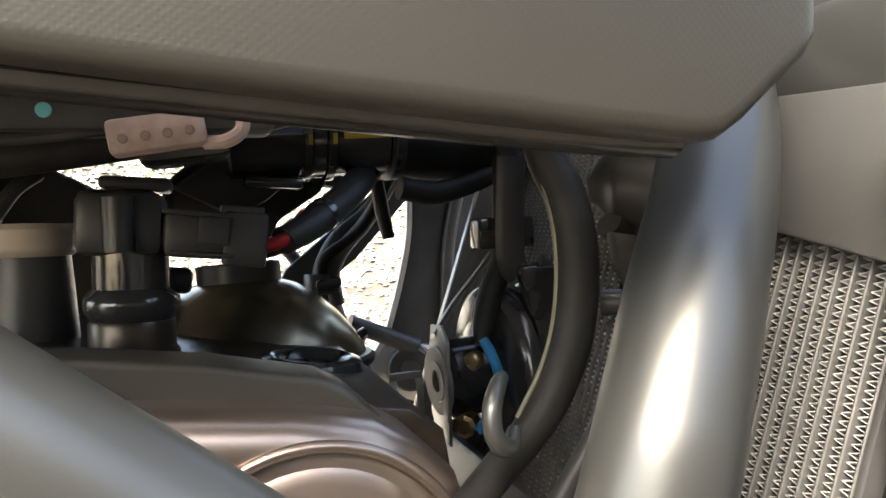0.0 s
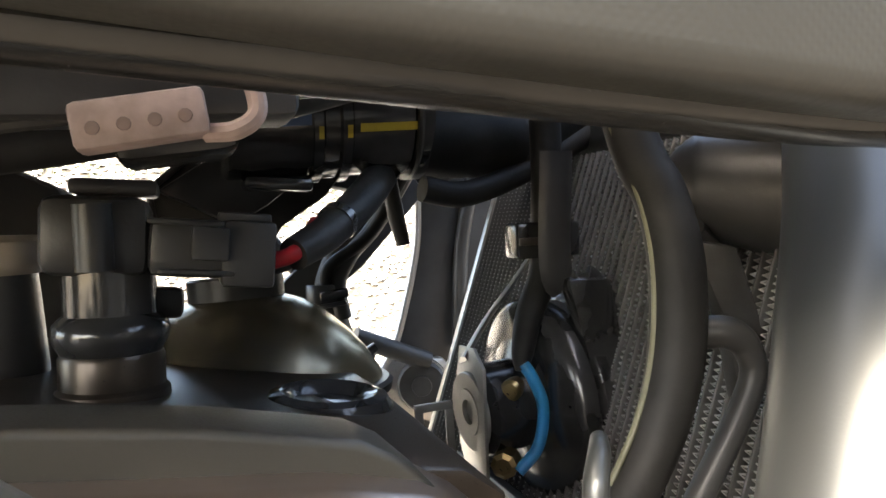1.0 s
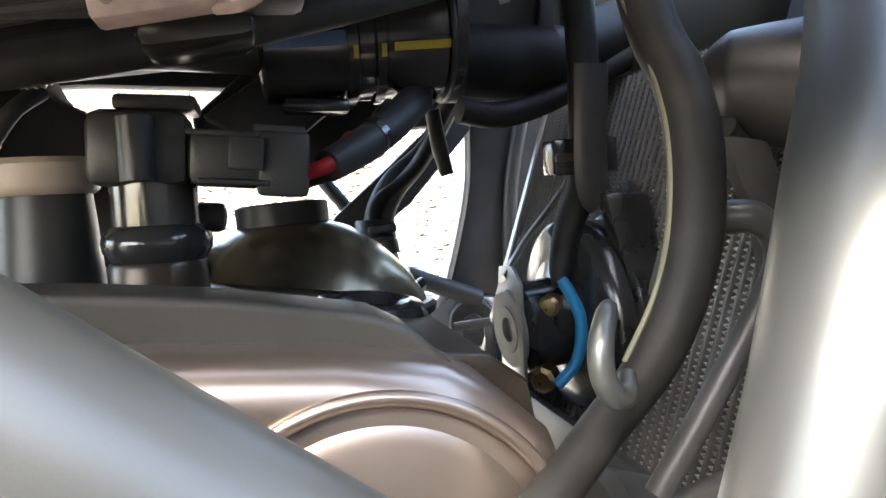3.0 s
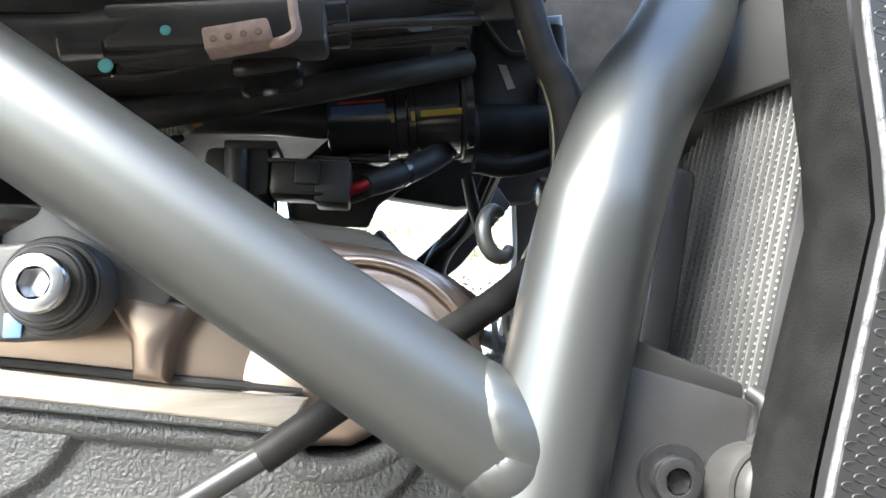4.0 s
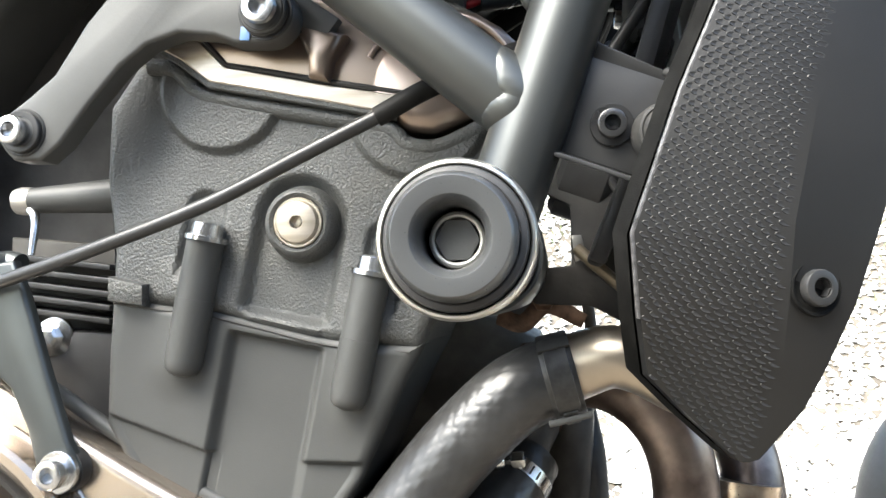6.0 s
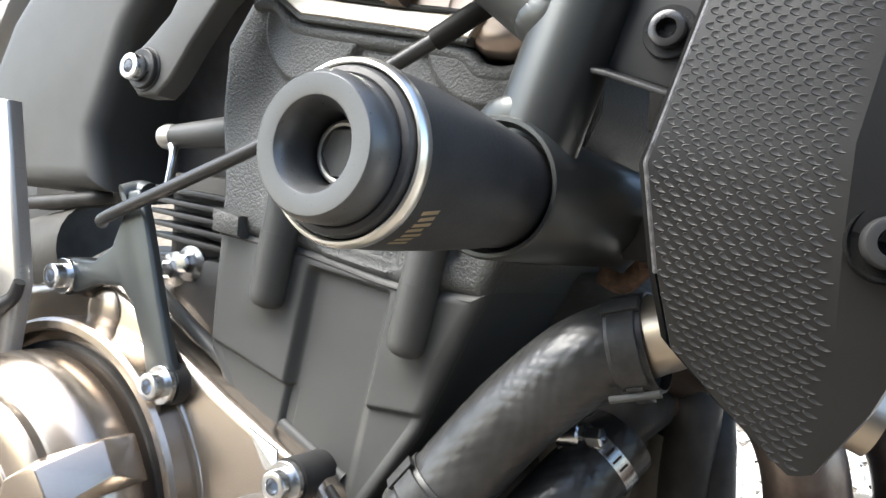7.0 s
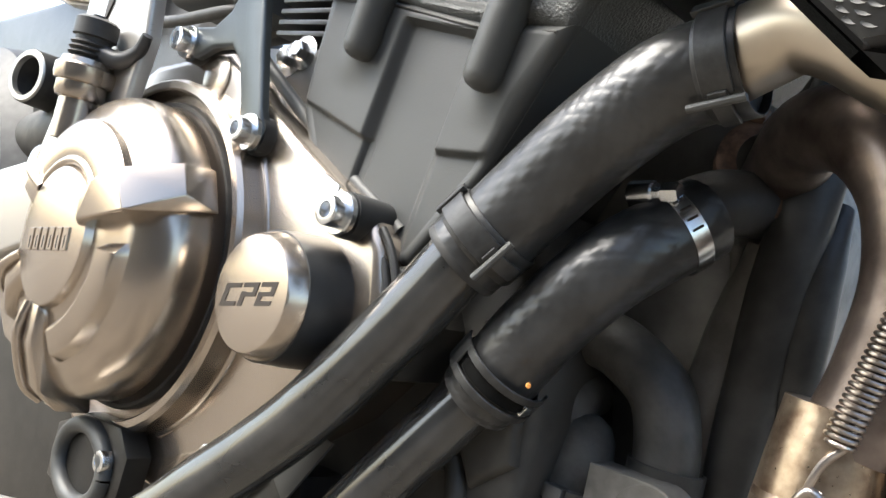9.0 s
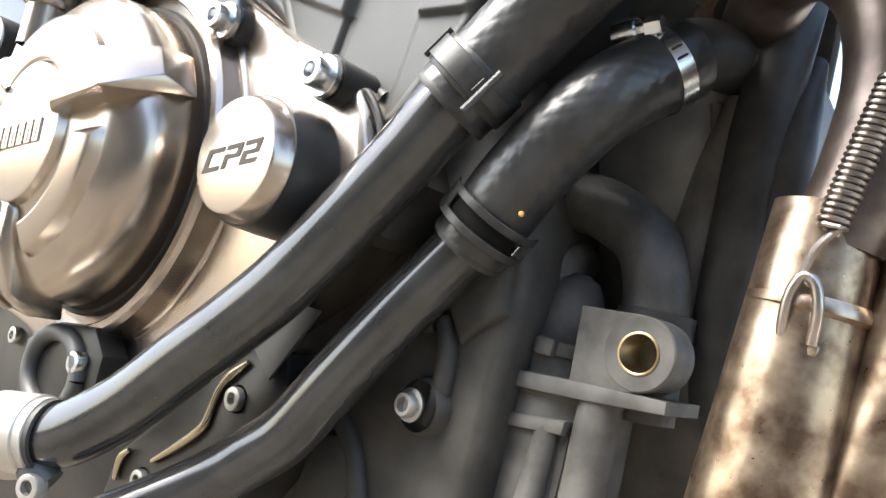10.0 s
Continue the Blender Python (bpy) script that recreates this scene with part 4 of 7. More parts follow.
ribbed = thing("ribbed_sleeve", "cloudy ribbed plastic sleeve over a wire", "sleeve", (-0.12, 0.3, 0.84))
pts = spline([(-0.16, 0.309, 0.856), (-0.137, 0.309, 0.854), (-0.128, 0.309, 0.849), (-0.12, 0.309, 0.846), (-0.112, 0.311, 0.849)], 10)
part("sleeve", tube(B(), pts, [0.0044 + 0.0007 * (i % 2) for i in range(len(pts))], 18, smooth=False), CLEAR, ribbed)
part("orange_end", tube(B(), [(-0.113, 0.311, 0.8485), (-0.107, 0.313, 0.851)], 0.0036, 14, smooth=False), ORANGE, ribbed)
for x, z in ((-0.145, 0.829), (-0.134, 0.821)):
    tm = thing("wire_terminal", "brass wire terminal with a black sleeve", "terminal", (x, 0.3, z), group="wire terminals")
    part("ferrule", tube(B(), [(x - 0.004, 0.3, z - 0.004), (x + 0.001, 0.3, z + 0.003)], 0.0035, 14, smooth=False), BRASS, tm)
    part("sleeve", tube(B(), [(x + 0.001, 0.3, z + 0.003), (x + 0.008, 0.304, z + 0.013), (x + 0.016, 0.312, z + 0.02)], 0.0032, 12), RUBBER, tm)
tag = thing("wire_tag", "small white paper tag on a wire", "tag", (0.084, 0.3905, 0.89))
part("paper", slab(B(), [(0.0785, 0.3905, 0.899), (0.084, 0.3905, 0.898), (0.0885, 0.3905, 0.8815), (0.083, 0.3905, 0.8805)], (0, 1, 0), 0.0006), WHITEPAINT, tag, smooth=False)

# ---- straps and strips behind ----
strap = thing("wire_bundle", "taped wire bundle hanging with plastic buckles", "cable", (0.0330, 0.5290, 0.7730))
part("wire", tube(B(), [(0.0990, 0.4800, 0.8740), (0.0850, 0.5200, 0.8450), (0.0690, 0.5400, 0.8170), (0.0430, 0.5400, 0.7960), (0.0310, 0.5400, 0.7710), (0.0330, 0.5430, 0.7440), (0.0440, 0.5450, 0.7160), (0.0570, 0.5500, 0.6860), (0.0680, 0.5600, 0.6600)], [0.007, 0.007, 0.0075, 0.0085, 0.0105, 0.0105, 0.009, 0.008, 0.008], 18), RUBBER, strap)
part("wire", tube(B(), [(0.0960, 0.4870, 0.8740), (0.0840, 0.5080, 0.8450), (0.0620, 0.5220, 0.8100), (0.0450, 0.5280, 0.7920), (0.0350, 0.5290, 0.7730), (0.0370, 0.5300, 0.7500)], 0.0055, 14), RUBBER, strap)
part("wire", tube(B(), [(0.0880, 0.4800, 0.8640), (0.0740, 0.5000, 0.8350), (0.0560, 0.5180, 0.8040), (0.0300, 0.5280, 0.7850), (0.0270, 0.5290, 0.7680)], 0.0042, 14), CABLE, strap)
part("wire", tube(B(), [(-0.0110, 0.5850, 0.8200), (0.0080, 0.5710, 0.7910), (0.0260, 0.5640, 0.7630), (0.0420, 0.5640, 0.7250)], 0.005, 14), RUBBER, strap)
for k, (c, q) in enumerate((((0.0275, 0.5250, 0.7655), -4), ((0.0450, 0.5290, 0.7230), -28))):
    d = V(math.sin(radians(-q)), 0.05, math.cos(radians(q)))
    bk = part("buckle", lathe(B(), V(*c) + V(0, 0.012, 0) - d * 0.0075, d, [(0, 0.0105), (0, 0.0128), (0.001, 0.0135), (0.014, 0.0135), (0.015, 0.0128), (0.015, 0.0105)], 28), PLASTIC, strap)
    part("buckle_tongue", box(B(), (c[0] + 0.003, c[1] - 0.003, c[2] + 0.0015), (0.019, 0.005, 0.0065), (0, q, 0), 0.0015), GLOSSBLACK, bk)
    part("buckle_rib", box(B(), (c[0] - 0.001, c[1] - 0.0022, c[2] - 0.0052), (0.024, 0.004, 0.0028), (0, q, 0), 0.001), PLASTIC, bk)
probe = thing("rubber_plug", "small hanging black rubber plug", "rubber plug", (0.0650, 0.4730, 0.8160))
part("plug", tube(B(), [(0.0580, 0.4590, 0.8370), (0.0610, 0.4620, 0.8150), (0.0640, 0.4620, 0.7980)], [0.0045, 0.005, 0.0042], 16), RUBBER, probe)
strip = thing("inner_fairing_strip", "dark curved plastic strip across the bright gap", "strip", (0.0540, 0.5570, 0.7980))
part("strip", slab(B(), [(0.0960, 0.5500, 0.8490), (0.1070, 0.5500, 0.8300), (0.0570, 0.5500, 0.7810), (0.0190, 0.5500, 0.7560), (-0.0060, 0.5500, 0.7260), (-0.0150, 0.5500, 0.7480), (0.0030, 0.5500, 0.7780), (0.0430, 0.5500, 0.8080)], (0, 1, 0), 0.008, 0.002), PLASTIC, strip)
far_panel = thing("far_side_panel", "matt black curved panel on the far side", "panel", (0.14, 0.62, 0.75))
part("panel", slab(B(), [(0.115, 0.61, 0.9), (0.122, 0.61, 0.83), (0.116, 0.61, 0.786), (0.096, 0.61, 0.72), (0.079, 0.61, 0.69), (0.1, 0.62, 0.6), (0.2, 0.62, 0.6), (0.215, 0.62, 0.85), (0.22, 0.62, 0.9)], (0.0, 1, 0), 0.012, 0.004), PLASTIC, far_panel)
part("edge", tube(B(), [(0.1205, 0.612, 0.84), (0.1145, 0.612, 0.786), (0.094, 0.612, 0.72), (0.08, 0.612, 0.695)], 0.003, 10, smooth=True), SILVERPAINT, far_panel, "pale edge strip")
part("ridge", tube(B(), [(0.165, 0.606, 0.84), (0.15, 0.606, 0.78), (0.142, 0.606, 0.7)], 0.006, 12), PLASTIC, far_panel)
lever = thing("rubber_mount", "round black rubber mount on a pale bracket", "rubber mount", (0.104, 0.59, 0.68))
part("mount", lathe(B(), (0.104, 0.59, 0.682), (-0.3, -0.95, 0.05), [(-0.03, 0.0195), (-0.004, 0.0195), (-0.002, 0.0188), (0, 0.0175), (0, 0.008), (0.002, 0.0075), (0.002, 0)], 40), RUBBER, lever)
part("pale_rim", lathe(B(), (0.102, 0.586, 0.683), (-0.3, -0.95, 0.05), [(-0.012, 0.0196), (-0.012, 0.0205), (-0.009, 0.0205), (-0.009, 0.0196)], 40), SILVERPAINT, lever)
part("arm", slab(B(), [(0.083, 0.61, 0.703), (0.13, 0.61, 0.698), (0.15, 0.61, 0.66), (0.12, 0.61, 0.645), (0.06, 0.61, 0.67)], (0, 1, 0), 0.012, 0.003), SILVERPAINT, lever, "pale metal arm")
part("link", tube(B(), [(0.055, 0.59, 0.727), (0.08, 0.592, 0.715), (0.112, 0.594, 0.7)], 0.0075, 14), BLACKMETAL, lever)

# ---- horn ----
horn = thing("horn", "black disc horn on a grey bracket with a blue wire", "horn", (0.0730, 0.3470, 0.7180))
hx = V(0.99, 0.09, 0.02).normalized()
hc = V(0.064, 0.357, 0.7215)
part("hub", lathe(B(), hc, hx, [(-0.001, 0), (-0.001, 0.018), (0.002, 0.0215), (0.02, 0.0215), (0.024, 0.03), (0.028, 0.04)], 48), HORNBLACK, horn)
part("front_disc", lathe(B(), hc + hx * 0.028, hx, [(-0.004, 0.03), (-0.001, 0.044), (0.001, 0.047), (0.004, 0.0485), (0.009, 0.0485), (0.011, 0.046), (0.012, 0.04)], 64), HORNBLACK, horn)
part("middle_disc", lathe(B(), hc + hx * 0.041, hx, [(-0.004, 0.036), (0, 0.044), (0.002, 0.046), (0.007, 0.046), (0.009, 0.042), (0.012, 0.036)], 64), HORNBLACK, horn)
part("rear_disc", lathe(B(), hc + hx * 0.056, hx, [(-0.004, 0.034), (0, 0.046), (0.002, 0.048), (0.006, 0.048), (0.008, 0.044), (0.012, 0.02), (0.012, 0)], 64), HORNBLACK, horn)
part("bracket_washer", lathe(B(), hc - hx * 0.0018, -hx, [(0, 0.019), (0.0014, 0.019), (0.002, 0.0184), (0.002, 0.0112), (0.0026, 0.0108), (0.0026, 0.006), (0.0005, 0.0055), (0.0005, 0.0)], 48), DULLZINC, horn, "grey zinc washer")
part("bracket", slab(B(), [(0.0595, 0.338, 0.69), (0.061, 0.336, 0.745), (0.063, 0.352, 0.752), (0.064, 0.375, 0.75), (0.064, 0.382, 0.735), (0.063, 0.382, 0.7), (0.062, 0.37, 0.686)], (1, 0.1, 0), 0.0018, 0.0005), DULLZINC, horn, "grey zinc bracket plate")
part("bracket_arm", tube(B(), [(0.0625, 0.366, 0.744), (0.078, 0.37, 0.762), (0.094, 0.37, 0.779), (0.11, 0.37, 0.798)], [0.009, 0.008, 0.007, 0.006], 12, 8, flat=0.2, side=(0.4, 0.8, 0)), DULLZINC, horn, "bent grey zinc arm")
for z in (0.7035, 0.7265):
    part("slot_rail", slab(B(), [(0.034, 0.356, z - 0.002), (0.052, 0.356, z - 0.002), (0.052, 0.356, z + 0.002), (0.034, 0.356, z + 0.002)], (0, 1, 0), 0.002, 0.0004), DULLZINC, horn)
for x in (0.036, 0.0505):
    part("slot_rail", slab(B(), [(x - 0.002, 0.3562, 0.7035), (x + 0.002, 0.3562, 0.7035), (x + 0.002, 0.3562, 0.7265), (x - 0.002, 0.3562, 0.7265)], (0, 1, 0), 0.0016, 0.0004), DULLZINC, horn)
part("cover_plate", slab(B(), [(0.099, 0.322, 0.783), (0.122, 0.322, 0.781), (0.127, 0.322, 0.74), (0.122, 0.322, 0.7), (0.112, 0.322, 0.72), (0.104, 0.322, 0.757)], (0, 1, 0), 0.012, 0.004), HORNBLACK, horn)
part("terminal", lathe(B(), (0.069, 0.338, 0.7), (-0.6, -0.8, 0), [(-0.008, 0.0062), (0.002, 0.0062), (0.0035, 0.004), (0.0035, 0)], 8), BRASS, horn, smooth=False)
part("terminal", lathe(B(), (0.076, 0.34, 0.733), (-0.6, -0.8, 0), [(-0.008, 0.005), (0.002, 0.005), (0.0035, 0.0035), (0.0035, 0)], 20), BRASS, horn)
part("blue_wire", tube(B(), [(0.08, 0.334, 0.7455), (0.0835, 0.332, 0.738), (0.0868, 0.331, 0.725), (0.083, 0.331, 0.708), (0.0735, 0.333, 0.6975)], 0.0028, 12), BLUE, horn, "bright blue wire")
part("black_wire", tube(B(), [(0.109, 0.352, 0.905), (0.106, 0.348, 0.845), (0.104, 0.348, 0.815), (0.099, 0.346, 0.785), (0.088, 0.342, 0.765), (0.0815, 0.337, 0.75), (0.0795, 0.335, 0.742)], [0.0075, 0.0075, 0.0075, 0.007, 0.0065, 0.0052, 0.003], 14), CABLE, horn)
clip = thing("wire_clip", "black plastic clip on the horn wire", "clip", (0.0910, 0.3400, 0.7990))
part("body", box(B(), (0.1, 0.347, 0.7995), (0.032, 0.016, 0.0165), (0, 2, 0), 0.002), HORNBLACK, clip)
part("slot", box(B(), (0.091, 0.3385, 0.7995), (0.0125, 0.002, 0.0035), (0, 2, 0), 0.0005), ENGRAVE, clip)
stay = thing("radiator_stay", "black steel radiator stay strip", "bracket", (0.1210, 0.3470, 0.7700))
part("strip", tube(B(), [(0.1000, 0.3260, 0.8390), (0.0980, 0.3300, 0.7840), (0.1150, 0.3330, 0.7780), (0.1270, 0.3300, 0.7510), (0.1300, 0.3260, 0.7130), (0.1270, 0.3190, 0.6860)], 0.008, 12, 8, flat=0.35, side=(1, 0, 0)), BLACKMETAL, stay)
part("strip", tube(B(), [(0.1120, 0.2510, 0.8030), (0.1310, 0.2600, 0.7850), (0.1350, 0.2600, 0.7610), (0.1200, 0.2560, 0.7270), (0.1030, 0.2460, 0.6740)], 0.006, 12, 8), BLACKMETAL, stay)
knob = thing("cable_hook", "dull steel cable guide hook", "hook", (0.023, 0.165, 0.75))
part("hook", tube(B(), [(0.03, 0.176, 0.7605), (0.0255, 0.168, 0.76), (0.0215, 0.163, 0.755), (0.021, 0.162, 0.748), (0.0238, 0.163, 0.743), (0.028, 0.166, 0.742), (0.031, 0.171, 0.745)], [0.0022, 0.0027, 0.003, 0.003, 0.003, 0.0027, 0.0022], 16), FRAME, knob)
rod = thing("bent_rod", "thin bent black steel rod beside the radiator", "rod", (0.085, 0.2, 0.75))
part("rod", tube(B(), [(0.081, 0.204, 0.776), (0.087, 0.2, 0.7755), (0.0925, 0.199, 0.77), (0.092, 0.199, 0.758), (0.072, 0.2, 0.728), (0.052, 0.202, 0.7)], [0.005, 0.0048, 0.0042, 0.004, 0.004, 0.004], 14), BLACKMETAL, rod)

# ---- cables ----
cable = thing("throttle_cable", "black sheathed control cable with a thick rubber sleeve", "cable", (-0.06, 0.152, 0.68))
part("sheath", tube(B(), [(-0.345, 0.176, 0.584), (-0.318, 0.16, 0.588), (-0.239, 0.15, 0.609), (-0.162, 0.15, 0.6355), (-0.105, 0.151, 0.662), (-0.06, 0.152, 0.683)], 0.0042, 18), SATIN, cable)
sleeve_line = [(-0.063, 0.152, 0.6815), (-0.032, 0.155, 0.698), (0.006, 0.17, 0.717), (0.028, 0.183, 0.728), (0.047, 0.19, 0.741), (0.058, 0.192, 0.757), (0.0645, 0.193, 0.775), (0.0675, 0.195, 0.797), (0.066, 0.198, 0.816), (0.06, 0.204, 0.842), (0.05, 0.22, 0.95)]
sleeve = part("sleeve", tube(B(), sleeve_line, [0.0057, 0.0057, 0.0058, 0.006, 0.0066, 0.0074, 0.0078, 0.0078, 0.0074, 0.007, 0.007], 24), CABLE, cable, "thick matt rubber sleeve")
# Thin olive line standing for the highlight on the sleeve's left edge.
part("edge_highlight", tube(B(), [(x - 0.0074, y - 0.0002, z + 0.002) for x, y, z in sleeve_line[4:10]], 0.0009, 8), EDGEGLINT, sleeve, "olive highlight painted along the sleeve's edge")

# ---- radiator ----
radiator = thing("radiator", "aluminium radiator core with zigzag cooling fins", "radiator", (0.1, 0.27, 0.72))
up = V(0.39, 0, 1).normalized()
nrm = V(1, 0, -0.39).normalized()
base = V(0.137, 0.0, 0.794) - up * 0.175
LEN, PITCH, DEEP, WALL = 0.226, 0.0063, 0.018, 0.0012
bm = B()
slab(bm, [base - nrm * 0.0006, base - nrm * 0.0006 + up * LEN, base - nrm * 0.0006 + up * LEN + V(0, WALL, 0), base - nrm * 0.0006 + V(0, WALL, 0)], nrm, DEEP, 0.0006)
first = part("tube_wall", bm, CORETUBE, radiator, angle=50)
bm = B()
n, rows = 172, []
for i in range(n + 1):
    w = WALL + 0.0001 if i % 2 else PITCH - 0.0001
    rows.append([bm.verts.new(base + up * (LEN * i / n) + V(0, w, 0) + nrm * a) for a in (0.0012, DEEP - 0.002)])
for i in range(n):
    bm.faces.new((rows[i][0], rows[i + 1][0], rows[i + 1][1], rows[i][1]))
    # louvre edge: the fin's front lip, a little wider than the sheet
    p, q = rows[i][0].co, rows[i + 1][0].co
    lip = [bm.verts.new(v + up * 0.0004) for v in (p, q)]
    bm.faces.new((rows[i][0], rows[i + 1][0], lip[1], lip[0]))
fin = part("fin_strip", bm, CORE, radiator, smooth=False)
for k in range(63):
    for src in (first, fin):
        if k:
            ob = new(src.name.split(".")[0], src.data)
            ob.parent, ob.matrix_parent_inverse = radiator, src.matrix_parent_inverse
        else:
            ob = src
        ob.location = src.location + V(0, 0.122 + PITCH * k if k else 0, 0)
first.location += V(0, 0.122, 0)
fin.location += V(0, 0.122, 0)
bm = B()
slab(bm, [base + V(0, 0.124, 0) - up * 0.02, base + V(0, 0.53, 0) - up * 0.02, base + V(0, 0.53, 0), base + V(0, 0.124, 0)], nrm, 0.03, 0.002)
part("lower_tank", bm, PLASTIC, radiator)
part("near_side_plate", slab(B(), [base + V(0, 0.1175, 0) - up * 0.01 - nrm * 0.002, base + V(0, 0.1175, 0) + up * (LEN + 0.03) - nrm * 0.002, base + V(0, 0.1175, 0) + up * (LEN + 0.03) + nrm * 0.03, base + V(0, 0.1175, 0) - up * 0.01 + nrm * 0.03], (0, 1, 0), 0.003, 0.0008), PLASTIC, radiator, "black side plate")
part("end_plate", slab(B(), [base + V(0, 0.519, 0), base + V(0, 0.526, 0), base + V(0, 0.526, 0) + up * LEN, base + V(0, 0.519, 0) + up * LEN], nrm, 0.03, 0.001), SILVERPAINT, radiator, "pale end plate")
bm = B()
t0 = base + up * LEN
slab(bm, [t0 + V(0, 0.124, 0), t0 + V(0, 0.53, 0), t0 + V(0, 0.53, 0) + up * 0.045, t0 + V(0, 0.124, 0) + up * 0.045], nrm, 0.03, 0.008)
part("upper_tank", bm, FRAME, radiator)
bracket = [(0.137 + 0.39 * (z - 0.794) - 0.006, y, z) for y, z in ((0.122, 0.789), (0.15, 0.794), (0.22, 0.806), (0.262, 0.815), (0.262, 0.852), (0.122, 0.842))]
part("top_bracket", slab(B(), bracket, nrm, 0.004, 0.0012), HANGER, radiator, "grey steel bracket over the core")
cowl = thing("steering_cowl", "black plastic cowl above the radiator", "cowl", (0.26, 0.26, 0.95))
part("shell", slab(B(), [(0.165, 0.24, 0.868), (0.185, 0.24, 0.86), (0.34, 0.26, 0.9), (0.36, 0.26, 1.05), (0.16, 0.24, 1.05)], (0, 1, 0), 0.02, 0.005), PLASTIC, cowl)
part("edge", tube(B(), [(0.165, 0.236, 0.866), (0.25, 0.245, 0.874), (0.34, 0.256, 0.9)], 0.005, 12), RUBBER, cowl)
shroud = thing("fan_shroud", "smooth black plastic fan shroud on the radiator", "fan shroud", (0.1, 0.25, 0.8))
part("lower_shroud", slab(B(), [(0.03, 0.214, 0.682), (0.06, 0.214, 0.69), (0.16, 0.214, 0.71), (0.16, 0.214, 0.555), (0.09, 0.214, 0.555), (0.056, 0.214, 0.574), (0.02, 0.214, 0.576), (0.02, 0.214, 0.598), (0.044, 0.214, 0.599), (0.044, 0.214, 0.636), (0.03, 0.214, 0.643)], (0, 1, 0), 0.008, 0.002), MATTBLACK, shroud)
part("shroud_rib", tube(B(), [(0.062, 0.212, 0.66), (0.085, 0.211, 0.625), (0.11, 0.212, 0.585)], 0.003, 10), PLASTIC, shroud)
part("hood", tube(B(), [(0.112, 0.268, 0.819), (0.124, 0.262, 0.819), (0.145, 0.245, 0.815), (0.168, 0.225, 0.81)], [0.004, 0.019, 0.024, 0.026], 28), PLASTIC, shroud)
part("post", slab(B(), [(0.086, 0.175, 0.69), (0.094, 0.2, 0.69), (0.118, 0.2, 0.77), (0.11, 0.175, 0.77)], (-1, 0, 0.3), 0.012, 0.003), PLASTIC, shroud)
part("post", slab(B(), [(0.105, 0.235, 0.8), (0.12, 0.235, 0.797), (0.127, 0.235, 0.776), (0.132, 0.235, 0.752), (0.128, 0.235, 0.737), (0.117, 0.235, 0.743), (0.114, 0.235, 0.77), (0.107, 0.235, 0.787)], (0, 1, 0), 0.008, 0.002), RUBBER, shroud)
low_stay = thing("lower_radiator_stay", "dusty tan steel stay under the radiator", "stay", (0.065, 0.2, 0.59))
part("bar", tube(B(), [(0.047, 0.206, 0.609), (0.063, 0.203, 0.594), (0.082, 0.202, 0.577), (0.1, 0.205, 0.562)], 0.0062, 16, flat=0.6, side=(0, 1, 0)), TAN, low_stay)
part("tab", slab(B(), [(0.044, 0.205, 0.617), (0.05, 0.205, 0.617), (0.053, 0.205, 0.603), (0.046, 0.205, 0.601)], (0, 1, 0), 0.003, 0.0006), DULLZINC, low_stay)
fan = thing("radiator_fan", "black radiator fan motor in deep shade", "fan", (0.05, 0.3, 0.6))
part("motor", lathe(B(), (0.04, 0.24, 0.665), (0.93, 0, -0.36), [(0, 0), (0, 0.028), (0.004, 0.032), (0.03, 0.032), (0.035, 0.028), (0.035, 0)], 40), PLASTIC, fan)
part("frame", slab(B(), [(0.052, 0.17, 0.6), (0.05, 0.45, 0.6), (0.082, 0.45, 0.675), (0.084, 0.17, 0.675)], (1, 0, -0.39), 0.01, 0.003), PLASTIC, fan)

# ---- radiator bracket ----
rb = thing("radiator_bracket", "black painted steel bracket bolted to the frame", "bracket", (0.065, 0.125, 0.67))
part("plate", prism(B(), [(0.030, 0.655), (0.04, 0.6515), (0.078, 0.637), (0.083, 0.65), (0.095, 0.682), (0.0905, 0.686), (0.0555, 0.7), (0.04, 0.7)], 0.122, 0.127, 0.0015), BLACKMETAL, rb)
part("fold", slab(B(), [(0.046, 0.121, 0.713), (0.0905, 0.121, 0.69), (0.0905, 0.123, 0.683), (0.046, 0.123, 0.7)], (0, 1, 0.35), 0.004, 0.001), BLACKMETAL, rb)
part("lip", slab(B(), [(0.034, 0.112, 0.651), (0.041, 0.112, 0.649), (0.079, 0.112, 0.634), (0.079, 0.125, 0.637), (0.034, 0.125, 0.655)], (0.3, 0, -1), 0.003, 0.0008), BLACKMETAL, rb)
part("catch", tube(B(), [(0.09, 0.116, 0.688), (0.092, 0.112, 0.684), (0.091, 0.112, 0.676), (0.088, 0.116, 0.672)], 0.0026, 12), BLACKMETAL, rb)
socket_bolt("button_bolt", "black button-head socket bolt on the radiator bracket", (0.0635, 0.12, 0.6645), (0, -1, 0), 0.0074, 0.0052, 0.0108, HORNBLACK, HORNBLACK)
grommet = thing("radiator_grommet", "rubber grommet round a bright steel pin", "grommet", (0.087, 0.1, 0.66))
part("rubber", lathe(B(), (0.0875, 0.118, 0.6585), (0.2, -1, 0), [(-0.006, 0.0145), (0.004, 0.0145), (0.0065, 0.0138), (0.007, 0.0125), (0.0065, 0.0118), (0.009, 0.0112), (0.0105, 0.0105), (0.011, 0.0098), (0.008, 0.0092)], 40), RUBBER, grommet)
